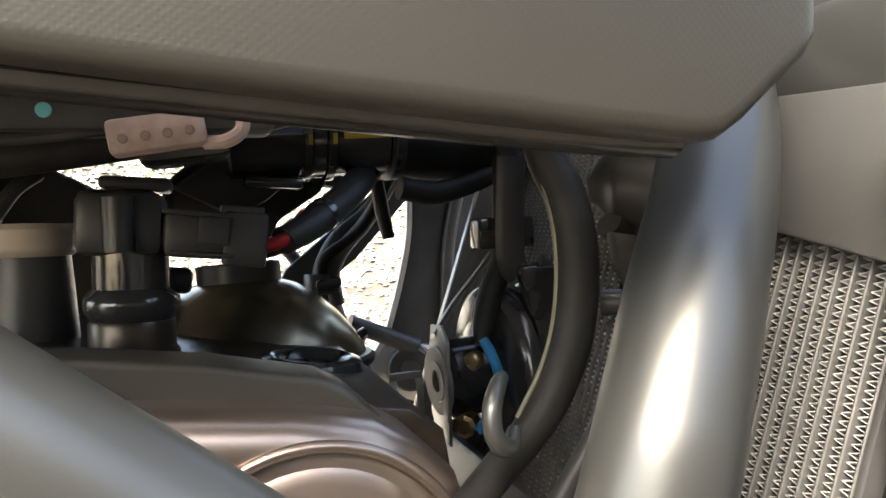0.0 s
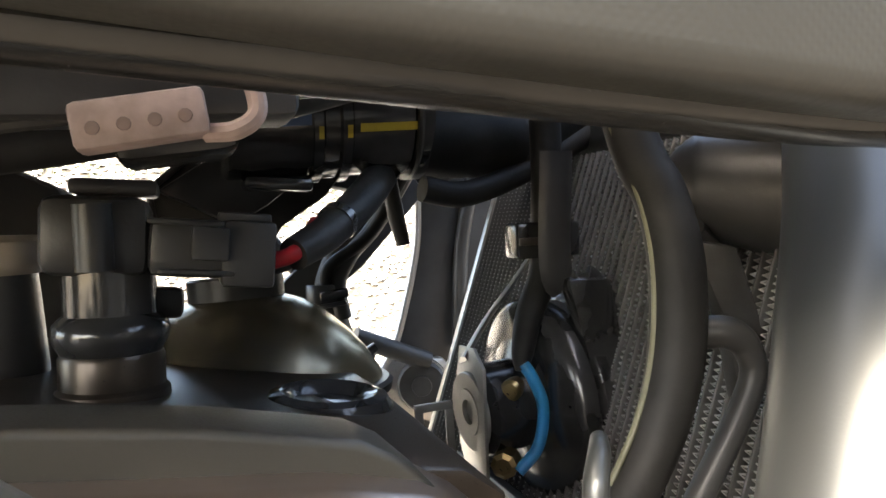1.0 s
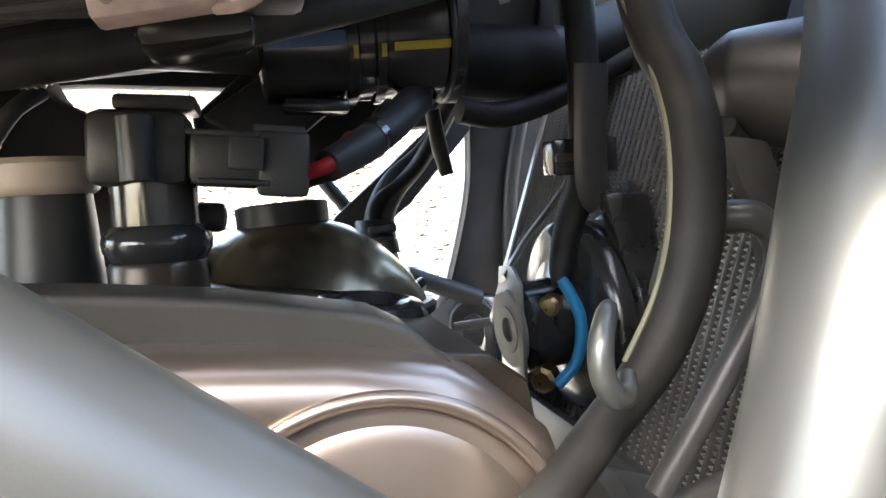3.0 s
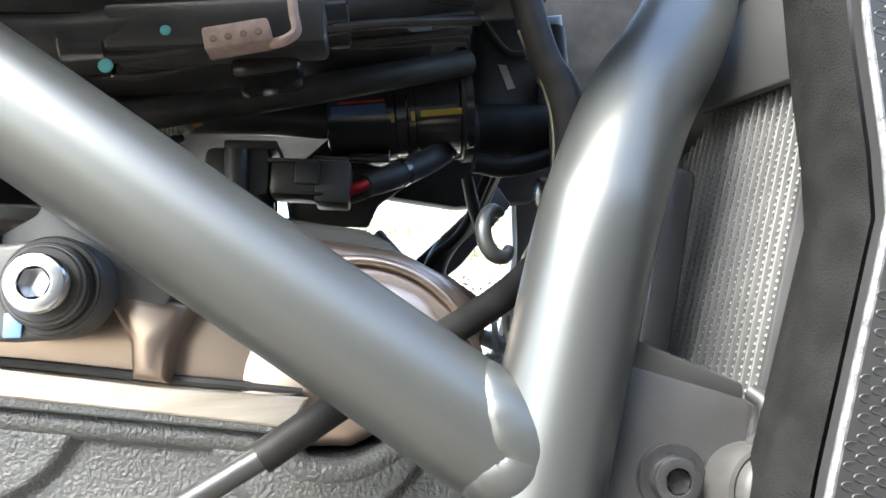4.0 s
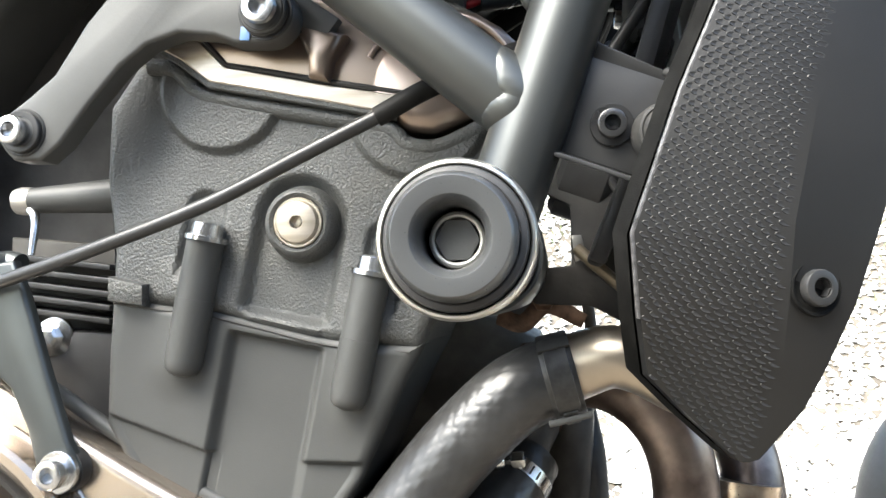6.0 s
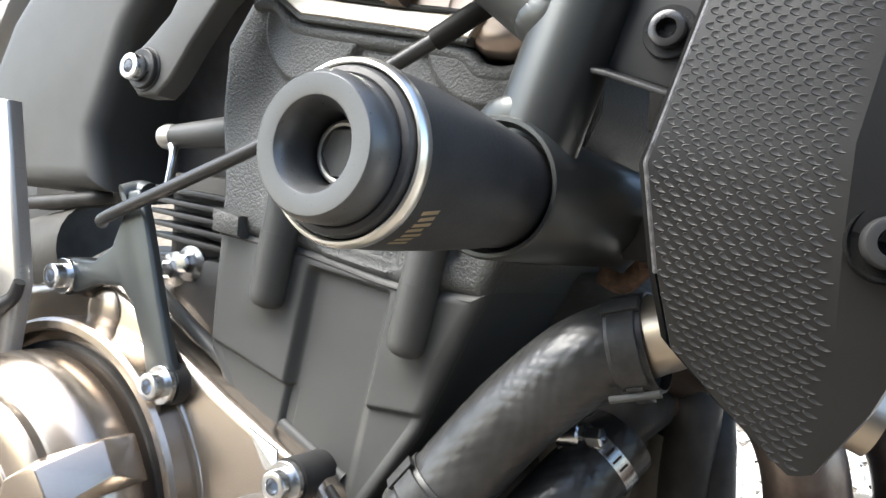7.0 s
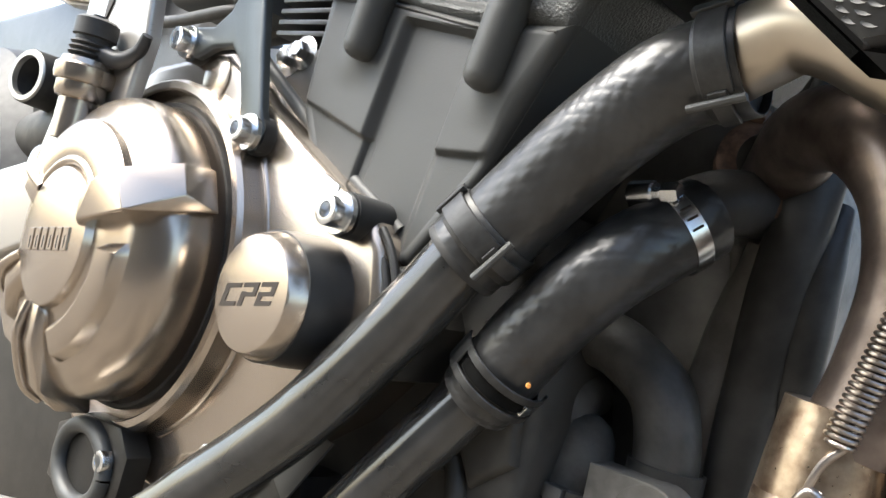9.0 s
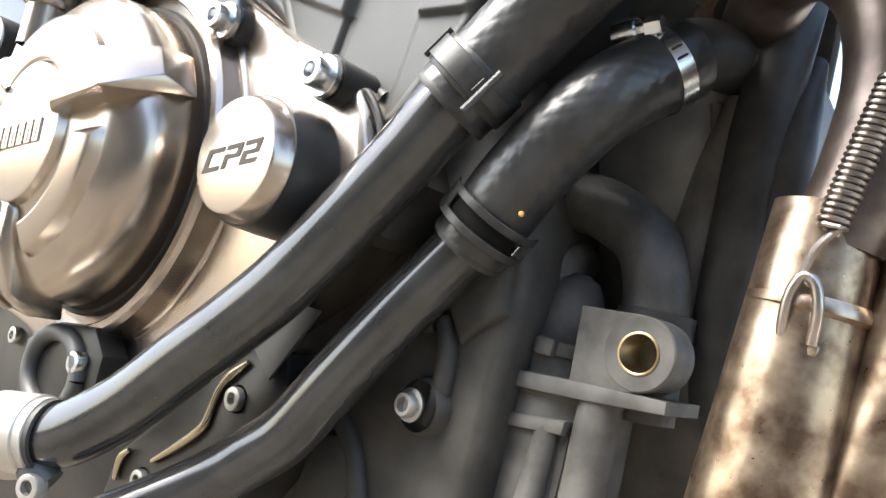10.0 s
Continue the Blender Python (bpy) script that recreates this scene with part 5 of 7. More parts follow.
part("pin", lathe(B(), (0.0875, 0.118, 0.6585), (0.2, -1, 0), [(0, 0.009), (0.0095, 0.009), (0.0102, 0.0075), (0.009, 0.005), (0.009, 0)], 40), ZINC, grommet, "bright zinc pin")

# ---- radiator side guard ----
guard = thing("radiator_guard", "black plastic radiator side guard with a scale-like texture", "radiator guard", (0.12, 0.09, 0.6))
# rear edge, crease and front edge of the shell, from the top down
LE = [(0.128, 0.0835, 0.835), (0.1225, 0.081, 0.785), (0.1198, 0.079, 0.752), (0.1172, 0.078, 0.734), (0.0889, 0.0765, 0.67), (0.0665, 0.08, 0.6075), (0.0691, 0.09, 0.57), (0.0726, 0.1005, 0.5435), (0.0903, 0.102, 0.525), (0.1125, 0.104, 0.5045)]
RI = [(0.204, 0.087, 0.84), (0.191, 0.084, 0.8), (0.184, 0.082, 0.777), (0.1635, 0.075, 0.728), (0.1465, 0.0705, 0.67), (0.1322, 0.067, 0.61), (0.1298, 0.0705, 0.58), (0.1283, 0.081, 0.55), (0.1268, 0.09, 0.53), (0.118, 0.101, 0.505)]
FE = [(0.238, 0.088, 0.825), (0.226, 0.085, 0.788), (0.219, 0.083, 0.767), (0.2055, 0.085, 0.722), (0.19, 0.0835, 0.665), (0.1695, 0.081, 0.604), (0.16, 0.082, 0.575), (0.1485, 0.085, 0.549), (0.1395, 0.089, 0.53), (0.1235, 0.1025, 0.506)]


bm = B()
strips = []
for (a, b, c) in zip(LE, RI, FE):
    a, b, c = V(*a), V(*b), V(*c)
    row = [a + V(0.006, 0.009, 0), a + V(0.0005, 0.006, 0), a + V(0.0022, 0, 0), a * 0.55 + b * 0.45 - V(0, 0.0012, 0), b, c - V(0.001, 0.0005, 0), c + V(0, 0.004, 0), V(c.x - 0.004, 0.13, c.z)]
    strips.append([bm.verts.new(p) for p in row])
for r0, r1 in zip(strips, strips[1:]):
    for i in range(7):
        bm.faces.new((r0[i], r0[i + 1], r1[i + 1], r1[i]))
under = [bm.verts.new(v.co + V(0, 0.035, 0.004)) for v in strips[-1]]
for i in range(7):
    bm.faces.new((strips[-1][i], strips[-1][i + 1], under[i + 1], under[i]))
bmesh.ops.recalc_face_normals(bm, faces=bm.faces)
skin = BVHTree.FromBMesh(bm)
part("shell", bm, GUARD, guard, angle=25)
# felt-lined inner return along the rear edge
bm = B()
rows = []
for a in LE:
    rows.append([bm.verts.new(V(*a) + V(*o)) for o in ((-0.0005, 0.0065, 0), (-0.006, 0.018, 0.002), (-0.004, 0.034, 0.002), (0.008, 0.034, 0))])
for r0, r1 in zip(rows, rows[1:]):
    for i in range(3):
        bm.faces.new((r0[i], r0[i + 1], r1[i + 1], r1[i]))
part("felt_edge", bm, FOAM, guard, "black felt edging")
# relief of the face
bm = B()


def lerp_edge(E, z):
    for (x0, _, z0), (x1, _, z1) in zip(E, E[1:]):
        if z1 <= z <= z0:
            return x0 + (x1 - x0) * (z - z0) / (z1 - z0)
    return None


def inside(x, z):
    x0, x1 = lerp_edge(LE, z), lerp_edge(RI, z)
    return x0 is not None and x1 is not None and x0 + 0.0042 < x < x1 - 0.0026


# slanted rows of oval dimples, each with a raised rim that is strongest at its lower side
ALONG, DOWN = V(math.cos(radians(-16)), 0, math.sin(radians(-16))), V(math.sin(radians(-16)), 0, -math.cos(radians(-16)))
for row in range(-30, 150):
    for col in range(-36, 48):
        c = V(0.1, 0, 0.76) + ALONG * (0.0055 * (col + 0.5 * (row % 2))) + DOWN * (0.0025 * row)
        if not inside(c.x, c.z):
            continue
        hit = skin.ray_cast(V(c.x, -0.3, c.z), V(0, 1, 0))[0]
        if hit is None:
            continue
        rings = []
        for wide, tall, low, high in ((0.0027, 0.0014, -0.0001, -0.0001), (0.0024, 0.00115, 0.00019, 0.00009), (0.0019, 0.0008, 0.00003, 0.00002)):
            ring = []
            for k in range(12):
                q = 2 * math.pi * k / 12
                p = c + ALONG * (wide * math.cos(q)) + DOWN * (tall * math.sin(q))
                ring.append(bm.verts.new((p.x, hit.y - (high + (low - high) * (0.5 + 0.5 * math.sin(q))), p.z)))
            rings.append(ring)
        for r0, r1 in zip(rings, rings[1:]):
            for k in range(12):
                bm.faces.new((r0[k], r0[(k + 1) % 12], r1[(k + 1) % 12], r1[k]))
        bm.faces.new(rings[-1])
bmesh.ops.recalc_face_normals(bm, faces=bm.faces)
scales = part("scale_relief", bm, GUARD, guard, angle=50)
scales["kind"] = "stuff"
part("edge_bead", tube(B(), [(x + 0.0016, y + 0.0012, z) for x, y, z in LE[:7]], 0.0013, 10, smooth=False), WORN, guard, "pale worn edge")
for x, z in ((0.141, 0.582), (0.1855, 0.7125)):
    xr, xf = lerp_edge(RI, z), lerp_edge(FE, z)
    y = skin.ray_cast(V(x, -0.3, z), V(0, 1, 0))[0].y
    aim = V(0.013 / (xf - xr), -1, 0)
    # Proud rim round a flush disc; black colour paints the recess's shade.
    cup = lathe(B(), (x, y + 0.0002, z), aim, [(0, 0.0122), (0.0009, 0.0119), (0.0012, 0.0114), (0.0009, 0.0109), (0.0002, 0.0102), (0.0002, 0)], 40)
    part("recess_disc", cup, FOAM, guard, "raised rim and flush black disc drawn as a recess")
    socket_bolt("button_bolt", "black button-head bolt in the guard's round recess", (x, y, z), aim, 0.0078, 0.0045, 0, None, BLACKMETAL)
DUSTGREY = material("dusty_brown_grey_plastic", (0.062, 0.057, 0.048), 0.48, 0.0, 300, 0.1, 0.25, 12)
fork = thing("front_mudguard", "dusty brown-grey front mudguard beyond the guard", "mudguard", (0.45, 0.6, 0.45))
part("shell", tube(B(), [(0.619, 0.6, 0.714), (0.509, 0.6, 0.545), (0.44, 0.6, 0.435), (0.399, 0.6, 0.346), (0.384, 0.6, 0.1)], 0.066, 40), DUSTGREY, fork)
# Black tube added to make the mudguard's inside read darker.
part("inner_dark_tube", tube(B(), [(0.69, 0.575, 0.69), (0.585, 0.575, 0.53), (0.515, 0.575, 0.42), (0.475, 0.575, 0.33), (0.46, 0.575, 0.1)], 0.06, 32), RUBBER, fork, "black tube added for the mudguard's darker inside")

# ---- upper body panel over the first view ----
panel = thing("tank_side_panel", "matt olive-grey tank side panel with a fine weave texture", "body panel", (-0.05, 0.09, 0.87))
PANEL = weave(material("woven_olive_plastic", (0.022, 0.0216, 0.0186), 0.46, 0.0, 900, 0.0, 0.06, 12), 0.0014, 0.00003)
edge = [(-0.4, 0.895), (-0.25, 0.868), (-0.087, 0.8445), (-0.031, 0.8355), (0.02, 0.828), (0.046, 0.8245), (0.054, 0.8245), (0.06, 0.828), (0.0775, 0.842), (0.081, 0.847), (0.083, 0.9), (0.1, 1.0), (-0.4, 1.05)]
part("skin", prism(B(), edge, 0.093, 0.118, 0.005, 3), PANEL, panel)
part("lower_lip", tube(B(), [(-0.4, 0.114, 0.894), (-0.25, 0.113, 0.867), (-0.087, 0.112, 0.8437), (0.02, 0.11, 0.8288), (0.05, 0.108, 0.8255)], 0.0066, 16, flat=0.62, side=(0, 1, 0)), LIP, panel, "matt black lower lip")

# ---- clutch cover side ----
clutch = thing("clutch_cover", "bronze metallic clutch cover with a stepped round dome", "engine cover", (-0.33, 0.17, 0.38))
plate = [(-0.35, 0.543), (-0.325, 0.543), (-0.27, 0.507), (-0.215, 0.477), (-0.165, 0.452), (-0.142, 0.444), (-0.127, 0.425), (-0.118, 0.39), (-0.12, 0.36), (-0.15, 0.325), (-0.2, 0.29), (-0.262, 0.262), (-0.275, 0.235), (-0.33, 0.232),
         (-0.4, 0.236), (-0.46, 0.25), (-0.6, 0.27), (-0.64, 0.3), (-0.63, 0.42), (-0.5, 0.5), (-0.43, 0.535)]
part("base_plate", prism(B(), plate, 0.175, 0.26, 0.008, 4), BRONZE, clutch)
CX, CZ = -0.36, 0.387
part("dome", lathe(B(), (CX, 0, CZ), (0, 1, 0), [(0.0985, 0), (0.0985, 0.0455), (0.0992, 0.0472), (0.1045, 0.049), (0.1062, 0.052), (0.108, 0.06), (0.1095, 0.074), (0.111, 0.082), (0.1135, 0.0865), (0.1175, 0.0945), (0.1225, 0.101), (0.128, 0.1045),
                                                        (0.134, 0.1064), (0.14, 0.107), (0.165, 0.1075), (0.165, 0.1195), (0.157, 0.12), (0.1555, 0.1215), (0.1558, 0.1265), (0.159, 0.129), (0.18, 0.13)], 120), BRONZE, clutch, "stepped round dome", angle=28)


def polar(a, r):
    return CX + r * math.cos(radians(a)), CZ + r * math.sin(radians(a))


def swept_sector(name, a0, a1, section, fade, floor):
    """A raised band round the dome's middle: section rows (radius, depth), sunk to the floor over fade degrees at both ends."""
    bm = B()
    n = int(abs(a1 - a0) / 2)
    rings = []
    for i in range(n + 1):
        a = a0 + (a1 - a0) * i / n
        k = min(1.0, abs(a - a0) / fade, abs(a1 - a) / fade)
        rings.append([bm.verts.new((polar(a, r)[0], floor + (y - floor) * k if y < floor else y, polar(a, r)[1])) for r, y in section])
    for p, q in zip(rings, rings[1:]):
        for k in range(len(section) - 1):
            bm.faces.new((p[k], p[k + 1], q[k + 1], q[k]))
    bmesh.ops.recalc_face_normals(bm, faces=bm.faces)
    part(name, bm, BRONZE, clutch, angle=26)


def hull_lug(pts, bev=0.0016):
    """A faceted cast lug: the hull of its corners, with softened edges."""
    bm = B()
    for p in pts:
        bm.verts.new(p)
    bmesh.ops.convex_hull(bm, input=bm.verts)
    loose = [v for v in bm.verts if not v.link_faces]
    bmesh.ops.delete(bm, geom=loose, context="VERTS")
    bmesh.ops.dissolve_limit(bm, angle_limit=radians(3), verts=bm.verts, edges=bm.edges)
    bmesh.ops.bevel(bm, geom=list(bm.edges), offset=bev, segments=2, profile=0.5, affect="EDGES", clamp_overlap=True)
    part("lug", bm, BRONZE, clutch, angle=30)


# upper shell from the round face to the step, and the lower raised sector with its chamfered inner wall
swept_sector("upper_shell", 14, 150, [(0.0525, 0.115), (0.0528, 0.104), (0.0545, 0.1012), (0.06, 0.1), (0.07, 0.1012), (0.0795, 0.1042), (0.0825, 0.1062), (0.0835, 0.115)], 3, 0.112)
swept_sector("raised_sector", -74, 6, [(0.054, 0.112), (0.0555, 0.1085), (0.0635, 0.1005), (0.0655, 0.1), (0.0785, 0.1032), (0.0808, 0.1046), (0.0845, 0.113), (0.085, 0.116)], 6, 0.1115)
# the large lug beside the round face
hull_lug([(-0.313, 0.0905, 0.415), (-0.304, 0.091, 0.428), (-0.311, 0.0905, 0.402), (-0.286, 0.0935, 0.438), (-0.266, 0.096, 0.414), (-0.281, 0.094, 0.437), (-0.267, 0.129, 0.451), (-0.254, 0.1275, 0.432), (-0.319, 0.0965, 0.398), (-0.255, 0.131, 0.429), (-0.3, 0.135, 0.4), (-0.25, 0.15, 0.425), (-0.265, 0.15, 0.452), (-0.31, 0.13, 0.44)], 0.0009)
# two double-ridged lugs low and behind
for a in (266, 152, 212):
    u, v = V(math.cos(radians(a)), 0, math.sin(radians(a))), V(-math.sin(radians(a)), 0, math.cos(radians(a)))
    o = V(CX, 0, CZ)
    pts = [o + u * r + v * w + V(0, y, 0) for r, w, y in ((0.046, -0.008, 0.1), (0.046, 0.008, 0.1), (0.05, -0.011, 0.104), (0.05, 0.011, 0.104), (0.075, -0.014, 0.1005), (0.075, 0.01, 0.1005),
                                                         (0.105, -0.016, 0.112), (0.105, 0.016, 0.112), (0.117, -0.016, 0.127), (0.117, 0.016, 0.127), (0.117, -0.019, 0.15), (0.117, 0.019, 0.15), (0.048, -0.014, 0.14), (0.048, 0.014, 0.14))]
    hull_lug(pts, 0.002)
    part("lug_ridge", tube(B(), [o + u * r - v * 0.008 + V(0, y, 0) for r, y in ((0.048, 0.1005), (0.06, 0.0985), (0.075, 0.099), (0.105, 0.111), (0.116, 0.125))], 0.0036, 12, 5), BRONZE, clutch)
part("arch", tube(B(), [(x, 0.1035, z) for x, z in arc(CX, CZ, 0.0525, 20, 140, 14)], 0.0042, 14, 3), BRONZE, clutch)
# Groove fillet; its shade is in the darker bronze.
part("groove_ring", lathe(B(), (CX, 0, CZ), (0, 1, 0), [(0.1515, 0.1072), (0.158, 0.1078), (0.164, 0.1092), (0.169, 0.1115), (0.1725, 0.115), (0.1742, 0.12), (0.1745, 0.1225)], 110), RINGBRONZE, clutch, "bronze groove round the dome, dark reflections in its colour")
# Black seam ring that also paints the shade deep in the groove.
part("groove_shade_seam", lathe(B(), (CX, 0, CZ), (0, 1, 0), [(0.16, 0.1085), (0.1595, 0.1115), (0.163, 0.1128), (0.168, 0.1125)], 110), RUBBER, clutch, "thin black seam ring drawing the groove's shade")
part("plate_fold", tube(B(), [(x, 0.1765, z) for x, z in arc(CX, CZ, 0.131, -62, 62, 24)], 0.0042, 12, 2), BRONZE, clutch)
part("corner_boss", lathe(B(), (-0.335, 0.178, 0.522), (0, -1, 0), [(0, 0.018), (0.004, 0.017), (0.006, 0.013), (0.006, 0)], 32), BRONZE, clutch)
# maker's mark, six raised blocks with dark notches
for i in range(6):
    x, z = -0.392 + 0.0107 * i, 0.3722 + 0.0014 * i
    bm = prism(B(), [(x, z), (x + 0.0082, z + 0.001), (x + 0.0068, z + 0.0165), (x - 0.0014, z + 0.0155)], 0.0972, 0.0995, 0.0004, 1)
    mk = part("mark_bar", bm, BRONZE, clutch, "raised bar of the maker's mark")
    part("mark_notch", prism(B(), [(x + 0.0034, z + 0.002), (x + 0.0049, z + 0.0022), (x + 0.0041, z + 0.0105), (x + 0.0026, z + 0.0103)], 0.0971, 0.0985), ENGRAVE, mk, smooth=False)

cap = thing("timing_cap", "round bronze-faced cap with a black side on the clutch cover", "cap", (-0.177, 0.15, 0.385))
KX, KZ = -0.177, 0.3855
part("face", lathe(B(), (KX, 0, KZ), (0, 1, 0), [(0.1338, 0), (0.1338, 0.0312), (0.1342, 0.0325), (0.1356, 0.0335), (0.1435, 0.0362), (0.1455, 0.0366), (0.1455, 0.03)], 72), BRONZE, cap, "satin bronze face")
part("skirt", lathe(B(), (KX, 0, KZ), (0, 1, 0), [(0.1445, 0.034), (0.1452, 0.0374), (0.162, 0.0388), (0.176, 0.0392), (0.19, 0.041)], 72), BLACKMETAL, cap, "black skirt")
# engraved letters in the cap's face, cut as angular strokes
GLYPHS = {"C": [(0.0, 0.0, 0.085, 1.0), (0.0, 0.8, 0.31, 1.0), (0.0, 0.0, 0.31, 0.2)],
          "P": [(0.36, 0.0, 0.445, 0.62), (0.36, 0.8, 0.66, 1.0), (0.575, 0.4, 0.66, 1.0), (0.36, 0.4, 0.66, 0.58)],
          "2": [(0.7, 0.8, 1.0, 1.0), (0.915, 0.4, 1.0, 1.0), (0.7, 0.4, 1.0, 0.58), (0.7, 0.0, 0.785, 0.58), (0.7, 0.0, 1.0, 0.2)]}
for glyph, bars in GLYPHS.items():
    bm = B()
    for k, (u0, v0, u1, v1) in enumerate(bars):
        prism(bm, [(-0.2005 + 0.0455 * u + 0.003 * (v - 0.5), 0.3735 + 0.0085 * u + 0.0136 * v) for u, v in ((u0, v0), (u1, v0), (u1, v1), (u0, v1))], 0.1335 - 0.00002 * k, 0.136)
    part("engraved_letter", bm, ENGRAVE, cap, "dark engraved letter " + glyph, smooth=False)

breather = thing("oil_sensor", "black ribbed sensor cap on a bronze oil union", "sensor", (-0.42, 0.118, 0.46))
part("union", lathe(B(), (-0.419, 0.118, 0.455), (0.02, 0, 1), [(0, 0.014), (0.03, 0.0135), (0.031, 0.0165), (0.034, 0.018), (0.042, 0.018), (0.043, 0.0205), (0.047, 0.0215), (0.054, 0.0215), (0.056, 0.019), (0.06, 0.018)], 40), BRONZE, breather)
part("ribbed_boot", lathe(B(), (-0.418, 0.118, 0.513), (0.02, 0, 1), [(0, 0.014), (0.002, 0.016), (0.004, 0.0135), (0.006, 0.016), (0.008, 0.0135), (0.01, 0.016), (0.012, 0.0135), (0.014, 0.0155), (0.016, 0.013), (0.019, 0.013), (0.02, 0.0155), (0.032, 0.0155), (0.034, 0.013), (0.034, 0.005), (0.037, 0.005), (0.037, 0)], 32), RUBBER, breather)
part("side_lug", tube(B(), [(-0.412, 0.12, 0.522), (-0.395, 0.13, 0.52), (-0.38, 0.135, 0.528), (-0.372, 0.135, 0.54)], [0.008, 0.007, 0.005, 0.004], 12), PLASTIC, breather)

stay2 = thing("cable_bracket", "dark forged metal cable bracket with three arms", "bracket", (-0.3, 0.16, 0.53))
arms = [(-0.372, 0.552), (-0.36, 0.558), (-0.335, 0.557), (-0.317, 0.568), (-0.307, 0.59), (-0.312, 0.605), (-0.292, 0.607), (-0.283, 0.585), (-0.268, 0.538), (-0.254, 0.498), (-0.246, 0.484), (-0.251, 0.47), (-0.266, 0.469), (-0.274, 0.48), (-0.281, 0.505),
        (-0.293, 0.53), (-0.306, 0.541), (-0.33, 0.541), (-0.352, 0.534), (-0.368, 0.536)]
TEAL = material("dark_teal_metal", (0.072, 0.08, 0.082), 0.36, 0.7, 900, 0.06, 0.08, 25)
part("plate", prism(B(), arms, 0.163, 0.17, 0.003, 3), TEAL, stay2)
part("cable_clamp", tube(B(), [(-0.31, 0.165, 0.602), (-0.305, 0.175, 0.606), (-0.296, 0.175, 0.604)], 0.008, 16), TEAL, stay2)
for x, y, z, far in ((-0.363, 0.16, 0.545, 0.19), (-0.259, 0.16, 0.481, 0.225), (-0.152, 0.16, 0.439, 0.215)):
    socket_bolt("socket_bolt", "zinc socket bolt with washer beside the clutch cover", (x, y, z), (0, -1, 0), 0.0088, 0.009, 0.0125, ZINC, group="clutch side bolts")
    sp = thing("bolt_spacer", "black spacer sleeve behind a cover bolt", "spacer", (x, 0.19, z), group="bolt spacers")
    part("sleeve", lathe(B(), (x, 0.1655, z), (0, 1, 0), [(0, 0.009), (0, 0.0135), (far - 0.1655, 0.0135), (far - 0.1655, 0.009)], 32), BLACKMETAL, sp)
tab = thing("thin_tab", "thin pale folded metal tab by the cover edge", "tab", (-0.165, 0.165, 0.452))
part("tab", slab(B(), [(-0.188, 0.168, 0.464), (-0.163, 0.166, 0.455), (-0.16, 0.163, 0.444), (-0.17, 0.164, 0.443)], (0.2, 1, 0.2), 0.0015), ZINC, tab, smooth=False)

# dark crankcase surfaces behind the covers
crank = thing("crankcase", "dark cast engine crankcase behind the covers", "crankcase", (-0.2, 0.3, 0.35))
part("upper_case", prism(B(), [(-0.4, 0.57), (-0.33, 0.556), (-0.25, 0.5), (-0.19, 0.462), (-0.13, 0.435), (-0.09, 0.44), (-0.075, 0.47), (-0.06, 0.45), (-0.04, 0.35), (-0.05, 0.2), (-0.2, 0.12), (-0.56, 0.12), (-0.58, 0.5)], 0.226, 0.45, 0.01, 3), DARKENGINE, crank)
part("case_rim", tube(B(), [(-0.345, 0.196, 0.563), (-0.25, 0.196, 0.503), (-0.19, 0.196, 0.466), (-0.135, 0.196, 0.437)], 0.005, 12, smooth=False), BLOCK, crank)
part("case_rim", tube(B(), [(-0.33, 0.19, 0.53), (-0.25, 0.188, 0.482), (-0.19, 0.188, 0.45)], 0.0032, 10, smooth=False), BRONZE, crank)
part("black_cover", prism(B(), [(-0.36, 0.565), (-0.25, 0.56), (-0.245, 0.5), (-0.262, 0.485), (-0.32, 0.48)], 0.222, 0.25, 0.004), PLASTIC, crank)
part("ribbed_flank", prism(B(), [(-0.16, 0.41), (-0.115, 0.42), (-0.098, 0.39), (-0.108, 0.358), (-0.16, 0.345)], 0.182, 0.23, 0.008, 3), DARKENGINE, crank)
for i in range(4):
    part("case_rib", tube(B(), [(x, 0.18, z) for x, z in arc(KX, KZ, 0.045 + 0.007 * i, -40, 50, 10)], 0.0025, 10, 2), BLACKMETAL, crank)
for i in range(5):
    part("cooling_rib", slab(B(), [(-0.36, 0.23, 0.578 + 0.009 * i), (-0.26, 0.215, 0.566 + 0.009 * i), (-0.26, 0.215, 0.57 + 0.009 * i), (-0.36, 0.23, 0.582 + 0.009 * i)], (0, 1, 0), 0.05, 0.0008), BLACKMETAL, crank)
part("rear_flank", prism(B(), [(-0.36, 0.63), (-0.25, 0.62), (-0.25, 0.55), (-0.36, 0.56)], 0.25, 0.3, 0.004), DARKENGINE, crank)
part("flank_rib", tube(B(), [(-0.086, 0.226, 0.322), (-0.078, 0.224, 0.305), (-0.077, 0.224, 0.285), (-0.083, 0.226, 0.265)], [0.005, 0.006, 0.006, 0.005], 12), DARKENGINE, crank)
part("flank_rib", tube(B(), [(-0.14, 0.226, 0.3), (-0.115, 0.225, 0.315), (-0.09, 0.226, 0.318)], 0.005, 12), DARKENGINE, crank)
part("flank_rib", tube(B(), [(-0.155, 0.226, 0.26), (-0.13, 0.224, 0.238), (-0.118, 0.224, 0.21), (-0.11, 0.226, 0.18)], 0.006, 12), DARKENGINE, crank)
part("flank_boss", lathe(B(), (-0.13, 0.228, 0.222), (0, -1, 0), [(0, 0.012), (0.006, 0.011), (0.008, 0.009), (0.008, 0)], 24), DARKENGINE, crank)
